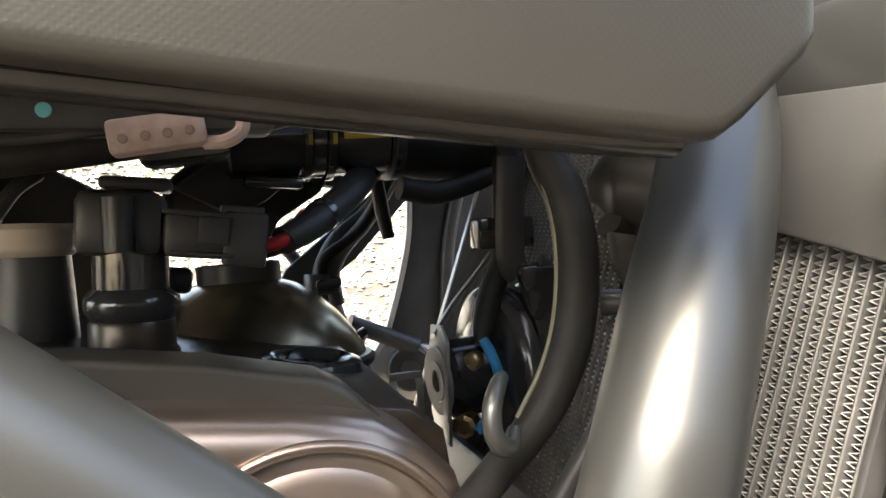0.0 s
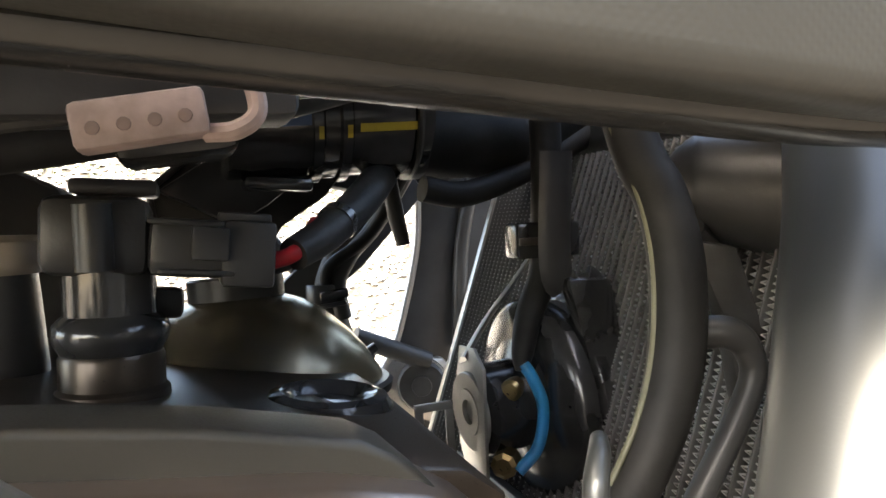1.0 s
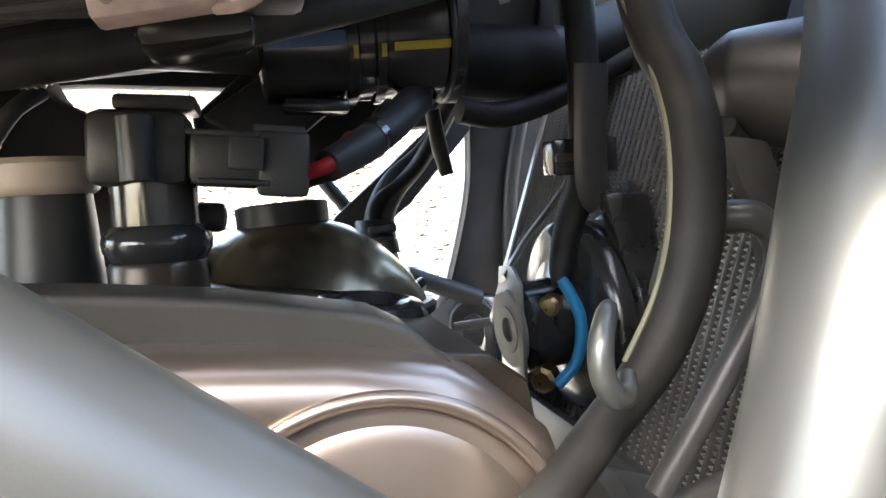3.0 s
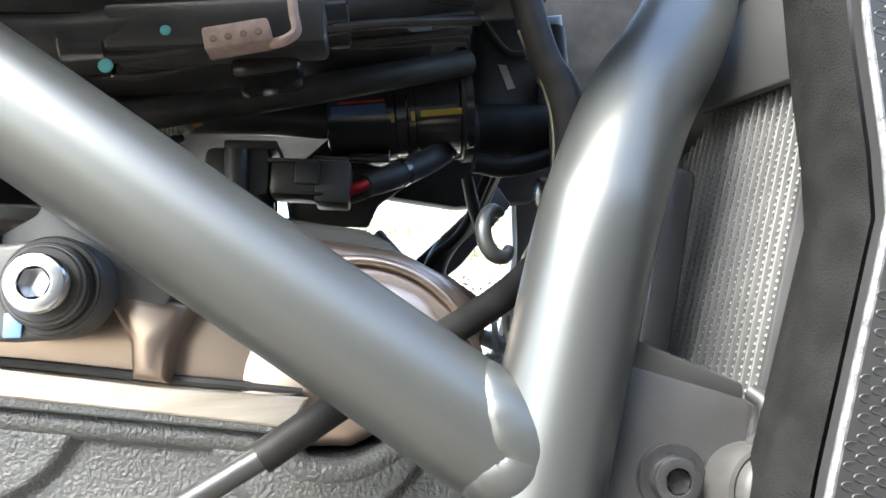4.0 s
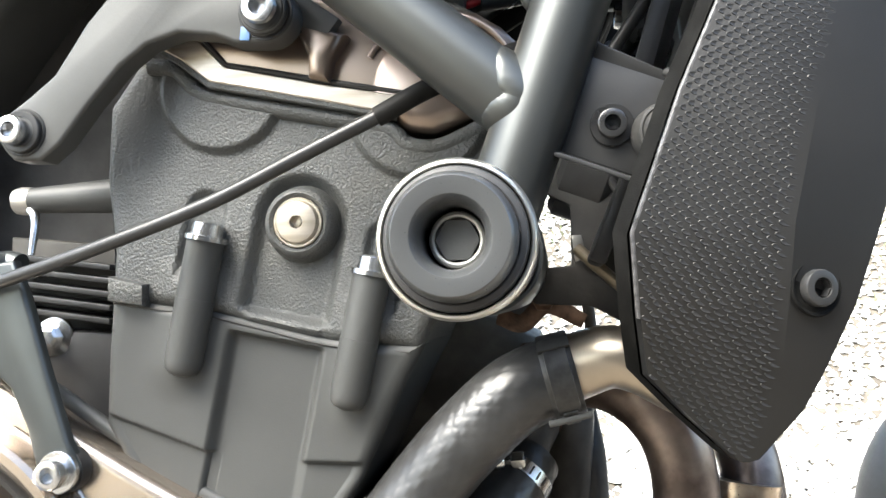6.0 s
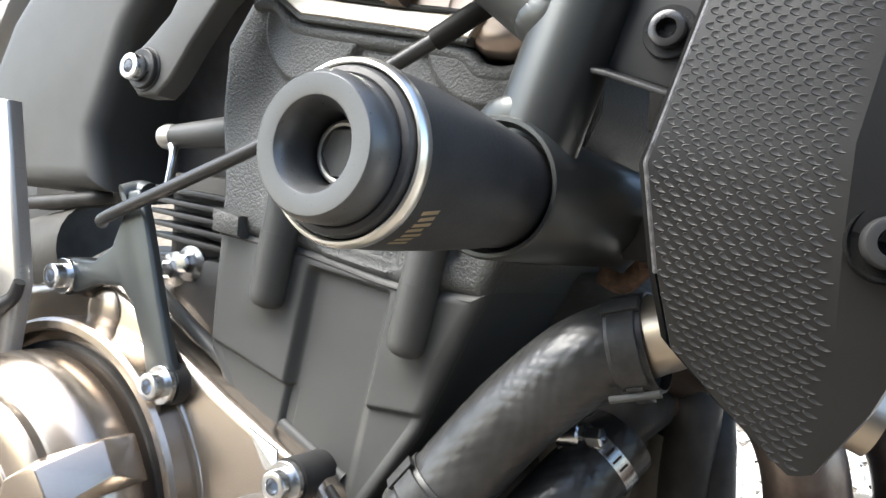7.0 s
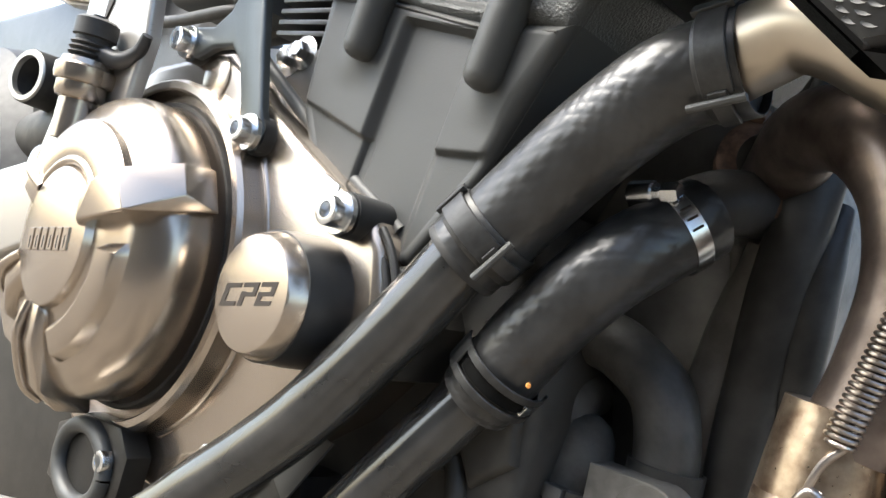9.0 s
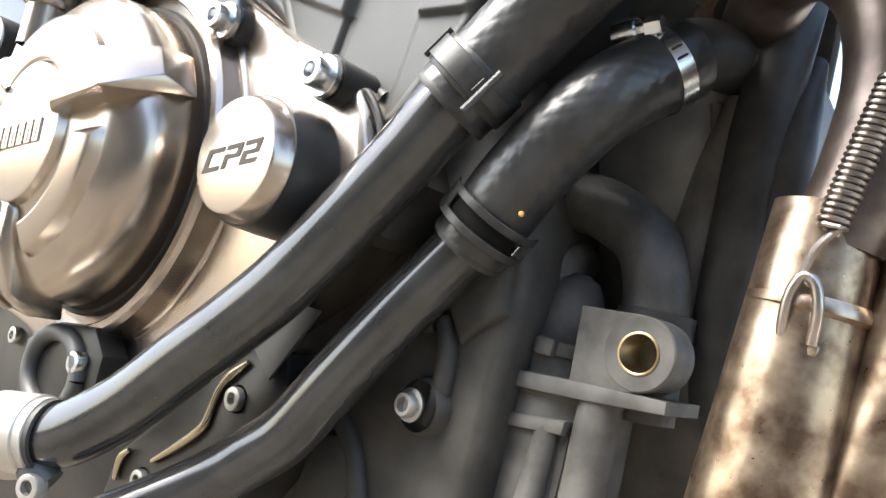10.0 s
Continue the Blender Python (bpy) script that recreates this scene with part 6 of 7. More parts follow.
part("flank_step", prism(B(), [(-0.16, 0.24), (-0.14, 0.245), (-0.125, 0.23), (-0.125, 0.2), (-0.17, 0.19)], 0.219, 0.235, 0.003), DARKENGINE, crank)
part("flank_pad", prism(B(), [(-0.085, 0.4), (-0.05, 0.38), (-0.045, 0.33), (-0.07, 0.31), (-0.09, 0.34)], 0.22, 0.235, 0.006, 3), DARKENGINE, crank)
for x, z in ((-0.304, 0.558), (-0.32, 0.553)):
    nt = thing("flange_nut", "bright zinc flange nut on the crankcase", "nut", (x, 0.215, z), group="flange nuts")
    part("nut", lathe(B(), (x, 0.222, z), (0.1, -1, 0), [(0, 0.0095), (0.002, 0.0095), (0.0024, 0.0075), (0.009, 0.007), (0.0102, 0.005), (0.0102, 0)], 6), ZINC, nt, smooth=False)
    part("flange", lathe(B(), (x, 0.223, z), (0.1, -1, 0), [(0, 0.0135), (0.002, 0.0132), (0.003, 0.008)], 28), ZINC, nt)

stud = thing("zinc_stud", "short slanted zinc stud beside the flange nuts", "stud", (-0.35, 0.2, 0.565))
part("stud", tube(B(), [(-0.362, 0.212, 0.577), (-0.34, 0.205, 0.556)], 0.0045, 14, smooth=False), ZINC, stud)

# ---- rear side: silver plate, grey cover, pale tail ----
heel = thing("footrest_plate", "bright silver painted footrest plate with a slot", "footrest plate", (-0.42, 0.13, 0.55))
part("plate", prism(B(), [(-0.426, 0.671), (-0.461, 0.651), (-0.49, 0.625), (-0.493, 0.516), (-0.52, 0.44), (-0.72, 0.4), (-0.72, 0.3), (-0.40, 0.4), (-0.375, 0.54), (-0.402, 0.667)], 0.135, 0.147, 0.004, 3), SILVERPAINT, heel)
part("slot", prism(B(), [(-0.447, 0.62), (-0.438, 0.622), (-0.44, 0.57), (-0.45, 0.55)], 0.1335, 0.14), ENGRAVE, heel, smooth=False)
part("boss", lathe(B(), (-0.455, 0.138, 0.636), (0, -1, 0), [(0, 0.009), (0.006, 0.008), (0.006, 0)], 20), SILVERPAINT, heel)
greyc = thing("pivot_cover", "satin grey moulded swingarm pivot cover", "cover", (-0.48, 0.25, 0.65))
part("shell", prism(B(), [(-0.44, 0.9), (-0.506, 0.812), (-0.553, 0.765), (-0.586, 0.706), (-0.581, 0.671), (-0.549, 0.618), (-0.416, 0.612), (-0.423, 0.636), (-0.428, 0.663), (-0.392, 0.745), (-0.357, 0.79), (-0.27, 0.9)], 0.222, 0.3, 0.02, 5), HANGER, greyc)
part("lower_edge", tube(B(), [(-0.6, 0.24, 0.607), (-0.54, 0.236, 0.602), (-0.45, 0.236, 0.606), (-0.43, 0.25, 0.61)], 0.006, 12), RUBBER, greyc)
tail = thing("tail_panel", "pale glossy rear body panel in full light", "body panel", (-0.9, 0.3, 0.8))
part("upper_panel", slab(B(), [(-0.66, 0.3, 1.1), (-0.64, 0.3, 0.87), (-0.69, 0.3, 0.845), (-0.83, 0.3, 0.835), (-1.25, 0.3, 0.87), (-1.3, 0.3, 1.1)], (0.1, 1, 0.1), 0.06, 0.015), WHITEPAINT, tail)
part("lower_panel", slab(B(), [(-0.7, 0.31, 0.84), (-0.8, 0.31, 0.822), (-1.25, 0.31, 0.815), (-1.26, 0.31, 0.75), (-1.09, 0.31, 0.7), (-1.03, 0.31, 0.684), (-0.865, 0.31, 0.664), (-0.842, 0.31, 0.711), (-0.832, 0.31, 0.749), (-0.728, 0.31, 0.793)], (0.1, 1, 0.1), 0.06, 0.012), WHITEPAINT, tail)
part("trim_bar", tube(B(), [(-1.25, 0.295, 0.835), (-1.0, 0.295, 0.825), (-0.87, 0.295, 0.826), (-0.78, 0.295, 0.842)], [0.02, 0.019, 0.015, 0.004], 16), RUBBER, tail, "dark rubber trim")
# Pale badge plate on the tail's underside.
badge = thing("tail_badge", "pale rounded plate under the rear panel", "plate", (-0.95, 0.3, 0.69))
part("plate", slab(B(), [(-1.042, 0.302, 0.719), (-0.877, 0.302, 0.697), (-0.866, 0.302, 0.669), (-1.03, 0.302, 0.691)], (0, 1, 0), 0.012, 0.005), TAN, badge)
part("face", slab(B(), [(-1.03, 0.2995, 0.712), (-0.884, 0.2995, 0.6925), (-0.877, 0.2995, 0.676), (-1.022, 0.2995, 0.6955)], (0, 1, 0), 0.006, 0.002), SILVERPAINT, badge)
under = thing("rear_underbody", "dark rear suspension parts behind the plate", "suspension", (-0.8, 0.35, 0.55))
part("swingarm", tube(B(), [(-1.5, 0.33, 0.42), (-0.9, 0.33, 0.5), (-0.55, 0.33, 0.56)], [0.04, 0.05, 0.05], 24), DARKENGINE, under)
part("subframe", slab(B(), [(-0.62, 0.36, 0.72), (-0.95, 0.36, 0.735), (-1.5, 0.36, 0.71), (-1.5, 0.36, 0.5), (-0.9, 0.36, 0.46), (-0.55, 0.36, 0.5)], (0, 1, 0), 0.04, 0.01), PLASTIC, under)
part("footrest_tube", lathe(B(), (-0.928, 0.25, 0.556), (0.25, -0.97, 0), [(-0.1, 0.04), (0, 0.036), (0, 0.028), (-0.03, 0.026), (-0.03, 0)], 40), RUBBER, under, "black rubber tube end")
part("tube_rim", lathe(B(), (-0.928, 0.25, 0.556), (0.25, -0.97, 0), [(-0.004, 0.0262), (-0.004, 0.0345), (0.001, 0.035), (0.003, 0.0335), (0.003, 0.027), (-0.004, 0.0262)], 40), DULLZINC, under, "worn bright rim")
wheel = part("wheel", lathe(B(), (-1.25, 0.29, 0.32), (0, 1, 0), [(0, 0.205), (0.01, 0.2), (0.03, 0.17), (0.1, 0.17), (0.13, 0.2), (0.14, 0.205)], 64), BLACKMETAL, under, "black rim")
part("tyre", lathe(B(), (-1.25, 0.27, 0.32), (0, 1, 0), [(0, 0.2), (0.0, 0.27), (0.03, 0.305), (0.09, 0.318), (0.15, 0.305), (0.18, 0.27), (0.18, 0.2)], 64), RUBBER, wheel)

# ---- coolant hoses and pipes ----
up_hose = thing("upper_coolant_hose", "thick black braided coolant hose", "hose", (-0.01, 0.19, 0.5))
UH = [(0.043, 0.199, 0.5355), (0.034, 0.1985, 0.534), (0.008, 0.196, 0.5225), (-0.022, 0.1935, 0.4955), (-0.046, 0.1915, 0.468), (-0.065, 0.188, 0.4435), (-0.077, 0.184, 0.428)]
part("hose", braided(B(), UH, 0.0234), HOSE, up_hose, angle=70)
part("cut_end", lathe(B(), (-0.0775, 0.1838, 0.4272), (0.6, 0.17, 0.78), [(0, 0.0184), (0, 0.0231), (0.002, 0.0236), (0.004, 0.0233)], 48), RUBBER, up_hose, "cut rubber end")
upper_pipe = thing("upper_coolant_pipe", "glossy black steel coolant pipe", "pipe", (-0.2, 0.19, 0.31))
part("pipe", tube(B(), [(-0.055, 0.19, 0.4575), (-0.0768, 0.1826, 0.4265), (-0.1007, 0.1762, 0.3895), (-0.1406, 0.1632, 0.3315), (-0.1659, 0.155, 0.3016), (-0.1923, 0.1445, 0.2726), (-0.2183, 0.1334, 0.2425), (-0.2443, 0.1202, 0.2195), (-0.262, 0.112, 0.212)], 0.0183, 40, 10), PIPE, upper_pipe)
lo_hose = thing("lower_coolant_hose", "black braided coolant hose under the upper one", "hose", (-0.02, 0.21, 0.42))
part("hose", braided(B(), [(0.0135, 0.252, 0.475), (0.006, 0.24, 0.464), (-0.013, 0.217, 0.438), (-0.041, 0.21, 0.4005), (-0.06, 0.21, 0.371), (-0.068, 0.21, 0.36)], 0.0214), HOSE, lo_hose, angle=70)
part("cut_end", lathe(B(), (-0.068, 0.21, 0.36), (0.57, 0, 0.82), [(0, 0.0168), (0, 0.0211), (0.002, 0.0216), (0.004, 0.0213)], 44), RUBBER, lo_hose, "cut rubber end")
lower_pipe = thing("lower_coolant_pipe", "glossy black lower coolant pipe with a bend", "pipe", (-0.15, 0.21, 0.28))
part("pipe", tube(B(), [(-0.055, 0.216, 0.384), (-0.0688, 0.212, 0.3632), (-0.098, 0.1998, 0.318), (-0.1216, 0.1914, 0.2809), (-0.1434, 0.1842, 0.2455), (-0.1609, 0.1758, 0.2266), (-0.1825, 0.1632, 0.2054), (-0.23, 0.128, 0.165)], 0.0166, 36, 10), PIPE, lower_pipe)
grain = thing("sand_grain", "orange grain of sand stuck to the hose", "grain", (-0.024, 0.19, 0.375))
bm = B()
bmesh.ops.create_icosphere(bm, subdivisions=1, radius=0.0016)
bmesh.ops.translate(bm, verts=bm.verts, vec=(-0.0245, 0.1895, 0.3765))
part("grain", bm, ORANGE, grain)
sil = thing("silver_coolant_pipe", "satin silver coolant pipe bending behind the guard", "pipe", (0.08, 0.18, 0.53))
part("pipe", tube(B(), [(0.03, 0.1975, 0.5325), (0.048, 0.1945, 0.541), (0.066, 0.19, 0.5455), (0.083, 0.189, 0.5405), (0.1, 0.19, 0.531), (0.118, 0.193, 0.522), (0.14, 0.197, 0.512)], [0.0195, 0.0192, 0.018, 0.0172, 0.0168, 0.0165, 0.0165], 40), SILVERPIPE, sil)


def spring_clamp(label, c, axis, r, width, tab_dir, mat=BLACKMETAL, slot=False):
    """A flat spring band round a hose, with a raised strap, a tongue and a cross bar."""
    d = Vector(axis).normalized()
    c = Vector(c)
    ob = thing("hose_clamp", label, "hose clamp", c, "hose clamps")
    t = Vector(tab_dir)
    t = (t - d * t.dot(d)).normalized()
    s = d.cross(t)
    h = width / 2
    k = 0.45 if slot else 1.0
    part("band", lathe(B(), c, d, [(-h * k, r), (-h * k, r + 0.0008), (-h * k + 0.001, r + 0.0014), (h * k - 0.001, r + 0.0014), (h * k, r + 0.0008), (h * k, r)], 56), mat, ob)

    def wrap(w0, w1, q0, q1, r0, th, name, n=14):
        bm = B()
        rings = []
        for i in range(n + 1):
            q = radians(q0 + (q1 - q0) * i / n)
            o = t * math.cos(q) + s * math.sin(q)
            rings.append([bm.verts.new(c + d * a + o * rr) for a, rr in ((w0, r0), (w1, r0), (w1, r0 + th), (w0, r0 + th))])
        for a, b in zip(rings, rings[1:]):
            for k in range(4):
                bm.faces.new((a[k], a[(k + 1) % 4], b[(k + 1) % 4], b[k]))
        bm.faces.new(rings[0])
        bm.faces.new(rings[-1][::-1])
        bmesh.ops.recalc_face_normals(bm, faces=bm.faces)
        bmesh.ops.bevel(bm, geom=list(bm.edges), offset=0.0004, segments=1, affect="EDGES", clamp_overlap=True)
        return part(name, bm, mat, ob)
    if slot:
        wrap(-h * 0.88, -h * 0.42, -64, 84, r + 0.003, 0.0014, "strap_rail")
        wrap(h * 0.42, h * 0.88, -64, 84, r + 0.003, 0.0014, "strap_rail")
        wrap(-h * 0.88, h * 0.88, 76, 86, r + 0.003, 0.00145, "strap_end")
        wrap(-h * 0.88, h * 0.88, -92, -58, r + 0.003, 0.00145, "strap_end")
        # Near-black tongue: the slot's shade is put into its colour.
        wrap(-h * 0.36, h * 0.36, -56, 60, r + 0.0013, 0.0005, "tongue").data.materials[0] = FOAM
        wrap(-h * 0.3, h * 0.3, 46, 62, r + 0.002, 0.0022, "catch").data.materials[0] = ZINC
    else:
        wrap(-h * 0.72, h * 0.72, -85, 5, r + 0.002, 0.0018, "strap")
        wrap(-h, h, -98, -82, r + 0.002, 0.003, "strap_end")
        wrap(-h * 0.45, h * 0.45, 0, 42, r + 0.003, 0.0022, "tongue")
        o = t * math.cos(radians(8)) + s * math.sin(radians(8))
        bar = [c + o * (r + 0.0062) + d * a for a in (-h * 1.45, h * 1.25)]
        part("cross_bar", tube(B(), bar, 0.0019, 10, smooth=False), HANGER, ob)
    return ob


spring_clamp("black spring clamp at the hose's upper end", (0.036, 0.1985, 0.5345), (1, 0, 0.25), 0.0236, 0.0185, (0.45, -0.75, -0.65), mat=WORNBLACK)
spring_clamp("black spring clamp joining hose and pipe", (-0.066, 0.1875, 0.442), (0.6, 0.17, 0.78), 0.0236, 0.0185, (0.5, -0.75, -0.5), mat=WORNBLACK)
spring_clamp("dusty black slotted clamp on the lower hose", (-0.057, 0.21, 0.3755), (0.57, 0, 0.82), 0.0216, 0.0195, (0.5, -0.8, -0.35), mat=WORNBLACK, slot=True)
worm = thing("worm_clamp", "bright steel worm-drive hose clamp", "hose clamp", (0.0, 0.24, 0.465))
wd = V(0.5, 0.6, 0.66).normalized()
wc = V(0.007, 0.2415, 0.465)
part("band", lathe(B(), wc, wd, [(-0.0045, 0.0213), (-0.0045, 0.0224), (0.0045, 0.0224), (0.0045, 0.0213)], 56), ZINC, worm)
a = V(-0.3, -0.5, 0.8)
a = (a - wd * a.dot(wd)).normalized()
b = wd.cross(a)
for i in range(14):
    q = radians(-100 + 14 * i)
    o = a * math.cos(q) + b * math.sin(q)
    part("thread_slot", tube(B(), [wc + o * 0.0224 - wd * 0.0028, wc + o * 0.0224 + wd * 0.0028], 0.0007, 6, smooth=False), ENGRAVE, worm)
wt = V(1, -0.05, 0.1).normalized()
wh = V(-0.0065, 0.224, 0.479)
part("worm_housing", lathe(B(), wh - wt * 0.007, wt, [(0, 0), (0, 0.0055), (0.001, 0.0065), (0.013, 0.0065), (0.014, 0.0055), (0.014, 0)], 20), ZINC, worm)
part("worm_foot", box(B(), wh + V(0.0005, 0.003, -0.006), (0.013, 0.01, 0.005), (0, -6, 0), 0.001), ZINC, worm)
part("worm_screw", lathe(B(), wh + wt * 0.006, wt, [(0, 0.003), (0.004, 0.003), (0.0045, 0.0045), (0.0052, 0.0055), (0.0125, 0.0055), (0.0135, 0.0048), (0.0135, 0)], 6), ZINC, worm, "hexagonal screw head", smooth=False)

# pipe flange at the lower end
fl = thing("pipe_flange", "pale cast flange with a clamp screw on the coolant pipe", "flange", (-0.27, 0.11, 0.2))
part("collar", lathe(B(), (-0.257, 0.1135, 0.2135), (-0.9, -0.35, -0.12), [(0, 0.0195), (0.001, 0.0215), (0.006, 0.0215), (0.007, 0.0225), (0.035, 0.0225), (0.036, 0.02), (0.07, 0.02)], 44), SILVERPAINT, fl, "bright metal collar")
part("seal", lathe(B(), (-0.2535, 0.1145, 0.2142), (-0.9, -0.35, -0.12), [(0, 0.0185), (0.0005, 0.0205), (0.0035, 0.0205), (0.004, 0.019)], 44), RUBBER, fl, "black seal ring")
part("ear", tube(B(), [(-0.262, 0.112, 0.2), (-0.254, 0.11, 0.194), (-0.248, 0.114, 0.189)], [0.011, 0.0105, 0.0095], 20), HANGER, fl)
part("ear", tube(B(), [(-0.278, 0.107, 0.2), (-0.27, 0.106, 0.19)], [0.012, 0.011], 20, smooth=False), SILVERPAINT, fl)
socket_bolt("socket_bolt", "bright socket screw in the pipe flange", (-0.2475, 0.1075, 0.1885), (0.35, -0.93, 0), 0.0075, 0.007, 0, None, SILVERPAINT)
oval = thing("oval_port_cover", "dark grey oval port cover with socket screws", "cover", (-0.35, 0.16, 0.24))
part("ring", tube(B(), [(-0.345 + 0.034 * math.cos(q), 0.15, 0.236 + 0.026 * math.sin(q)) for q in (radians(12 * i) for i in range(31))], 0.0062, 14, 1, cap=False), HANGER, oval)
part("plate", prism(B(), [(-0.40, 0.21), (-0.33, 0.2), (-0.295, 0.22), (-0.292, 0.256), (-0.31, 0.272), (-0.36, 0.268), (-0.4, 0.25)], 0.152, 0.17, 0.004), SUMP, oval)
socket_bolt("socket_bolt", "zinc socket screw on the oval port cover", (-0.313, 0.15, 0.2475), (0, -1, 0), 0.0075, 0.006, 0)
socket_bolt("socket_bolt", "zinc socket screw at the cover's lower corner", (-0.206, 0.158, 0.285), (0.1, -1, 0), 0.0078, 0.008, 0)
sump = thing("sump_cover", "black sump cover with a worn bronze edge", "engine cover", (-0.24, 0.2, 0.22))
part("plate", prism(B(), [(-0.315, 0.19), (-0.2, 0.283), (-0.165, 0.285), (-0.15, 0.24), (-0.2, 0.17), (-0.33, 0.12)], 0.19, 0.25, 0.006), SUMP, sump)
part("bronze_edge", tube(B(), [(-0.267, 0.188, 0.196), (-0.242, 0.188, 0.213), (-0.223, 0.188, 0.229), (-0.219, 0.188, 0.242), (-0.215, 0.188, 0.254), (-0.207, 0.188, 0.264), (-0.194, 0.188, 0.274)], [0.0016, 0.0027, 0.003, 0.0022, 0.0024, 0.003, 0.0016], 12, 6), WELL, sump, "worn bronze edge")
part("bronze_edge", tube(B(), [(-0.295, 0.188, 0.196), (-0.303, 0.188, 0.188), (-0.305, 0.188, 0.174)], [0.0018, 0.003, 0.0016], 12, 6), WELL, sump, "worn bronze edge")
for x, z in ((-0.199, 0.251), (-0.276, 0.181)):
    socket_bolt("socket_bolt", "dull socket screw in the sump cover", (x, 0.19, z), (0, -1, 0), 0.0072, 0.005, 0.009, SUMP, DULLZINC)
rear_sump = thing("rear_sump", "dark cast sump behind the oval port cover", "sump", (-0.5, 0.25, 0.2))
part("casting", prism(B(), [(-0.9, 0.34), (-0.56, 0.31), (-0.46, 0.262), (-0.3, 0.25), (-0.28, 0.12), (-0.4, 0.06), (-0.9, 0.06)], 0.205, 0.32, 0.012, 3), SUMP, rear_sump)
part("rim", tube(B(), [(-0.66, 0.2, 0.3), (-0.54, 0.2, 0.27), (-0.46, 0.2, 0.235), (-0.42, 0.2, 0.19)], 0.007, 14), BROWN, rear_sump)
for x, z in ((-0.53, 0.235), (-0.475, 0.2), (-0.6, 0.25)):
    socket_bolt("socket_bolt", "zinc socket screw in the rear sump rim", (x, 0.204, z), (0, -1, 0), 0.0075, 0.006, 0)
shim = thing("metal_tab_plate", "flat grey sheet-metal tab between the pipes", "plate", (-0.17, 0.2, 0.29))
part("plate", slab(B(), [(-0.166, 0.186, 0.3145), (-0.141, 0.186, 0.3125), (-0.171, 0.186, 0.268), (-0.192, 0.186, 0.285)], (0, 1, 0), 0.002, 0.0003), HANGER, shim, smooth=False)
bd = thing("case_bolt", "zinc flange bolt in a dark casting boss", "bolt", (-0.087, 0.215, 0.2737))
part("boss", lathe(B(), (-0.086, 0.218, 0.2737), (-0.1, -1, 0), [(-0.02, 0.018), (-0.002, 0.0155), (0, 0.014)], 32), DARKENGINE, bd)
hd = part("head", lathe(B(), (-0.087, 0.215, 0.2737), (-0.1, -1, 0), [(0, 0.0088), (0.002, 0.0092), (0.0025, 0.0068), (0.0065, 0.0066), (0.0075, 0.006), (0.0075, 0.004)], 32), DULLZINC, bd)
part("hex_socket", lathe(B(), (-0.087, 0.215, 0.2737), (-0.1, -1, 0), [(0.0075, 0.004), (0.004, 0.0038), (0.004, 0)], 6), DULLZINC, hd, smooth=False)

# ---- thermostat housing with its lug ----
thermo = thing("thermostat_housing", "dusty dark grey thermostat housing with a brass-lined lug", "housing", (-0.02, 0.26, 0.3))
part("body", lathe(B(), (-0.041, 0.287, 0.17), (0.02, 0, 1), [(0, 0.04), (0.1, 0.0395), (0.1225, 0.0395), (0.1235, 0.0405), (0.131, 0.0405), (0.1325, 0.039), (0.133, 0.02)], 48), DUSTY, thermo)
part("flange_plate", prism(B(), [(-0.082, 0.2985), (-0.066, 0.2945), (-0.01, 0.2955), (0.0385, 0.298), (0.0385, 0.3045), (-0.004, 0.3045), (-0.064, 0.303), (-0.083, 0.3085)], 0.2425, 0.285, 0.0012, 2), DUSTY, thermo, "dusty joint flange")
part("shoulder", lathe(B(), (-0.0385, 0.275, 0.301), (0.03, 0.02, 1), [(0, 0.0235), (0.014, 0.0232), (0.02, 0.0215), (0.034, 0.0185), (0.048, 0.0165), (0.056, 0.0125), (0.06, 0.006), (0.061, 0)], 40), DUSTY, thermo)
part("shoulder_band", lathe(B(), (-0.0385, 0.275, 0.314), (0.03, 0.02, 1), [(0, 0.0232), (0.0005, 0.0252), (0.0075, 0.0252), (0.0085, 0.023)], 40), DUSTY, thermo)
part("band_block", box(B(), (-0.034, 0.251, 0.3185), (0.0105, 0.008, 0.0095), (0, 4, 0), 0.0012), DUSTY, thermo)
part("neck", tube(B(), [(-0.047, 0.272, 0.335), (-0.05, 0.273, 0.35), (-0.051, 0.277, 0.361), (-0.052, 0.287, 0.367), (-0.053, 0.3, 0.37)], [0.0145, 0.0145, 0.0145, 0.0142, 0.014], 32, 8), DUSTY, thermo)
for x0, x1, r, y in ((-0.067, -0.074, 0.0105, 0.252), (0.0, -0.004, 0.0115, 0.256)):
    part("pillar", tube(B(), [(x0, y, 0.297), (x1, y, 0.2)], r, 24, smooth=False), DUSTY, thermo)
part("panel_ledge", prism(B(), [(-0.056, 0.281), (-0.012, 0.2835), (-0.013, 0.276), (-0.055, 0.273)], 0.244, 0.262, 0.002, 2), DUSTY, thermo)
part("sunken_panel", prism(B(), [(-0.055, 0.274), (-0.013, 0.2765), (-0.016, 0.215), (-0.056, 0.21)], 0.2535, 0.262, 0.003, 2), INNERCAST, thermo)
part("centre_rib", tube(B(), [(-0.024, 0.25, 0.279), (-0.027, 0.249, 0.245), (-0.031, 0.25, 0.205)], [0.006, 0.0075, 0.008], 16), DUSTY, thermo)
part("lug", prism(B(), [(-0.014, 0.3425), (0.0205, 0.3425), *arc(0.0205, 0.3237, 0.0125, 90, 270, 14), (0.0205, 0.3043), (-0.014, 0.302)], 0.2434, 0.2655, 0.0006, 1), DUSTY, thermo)
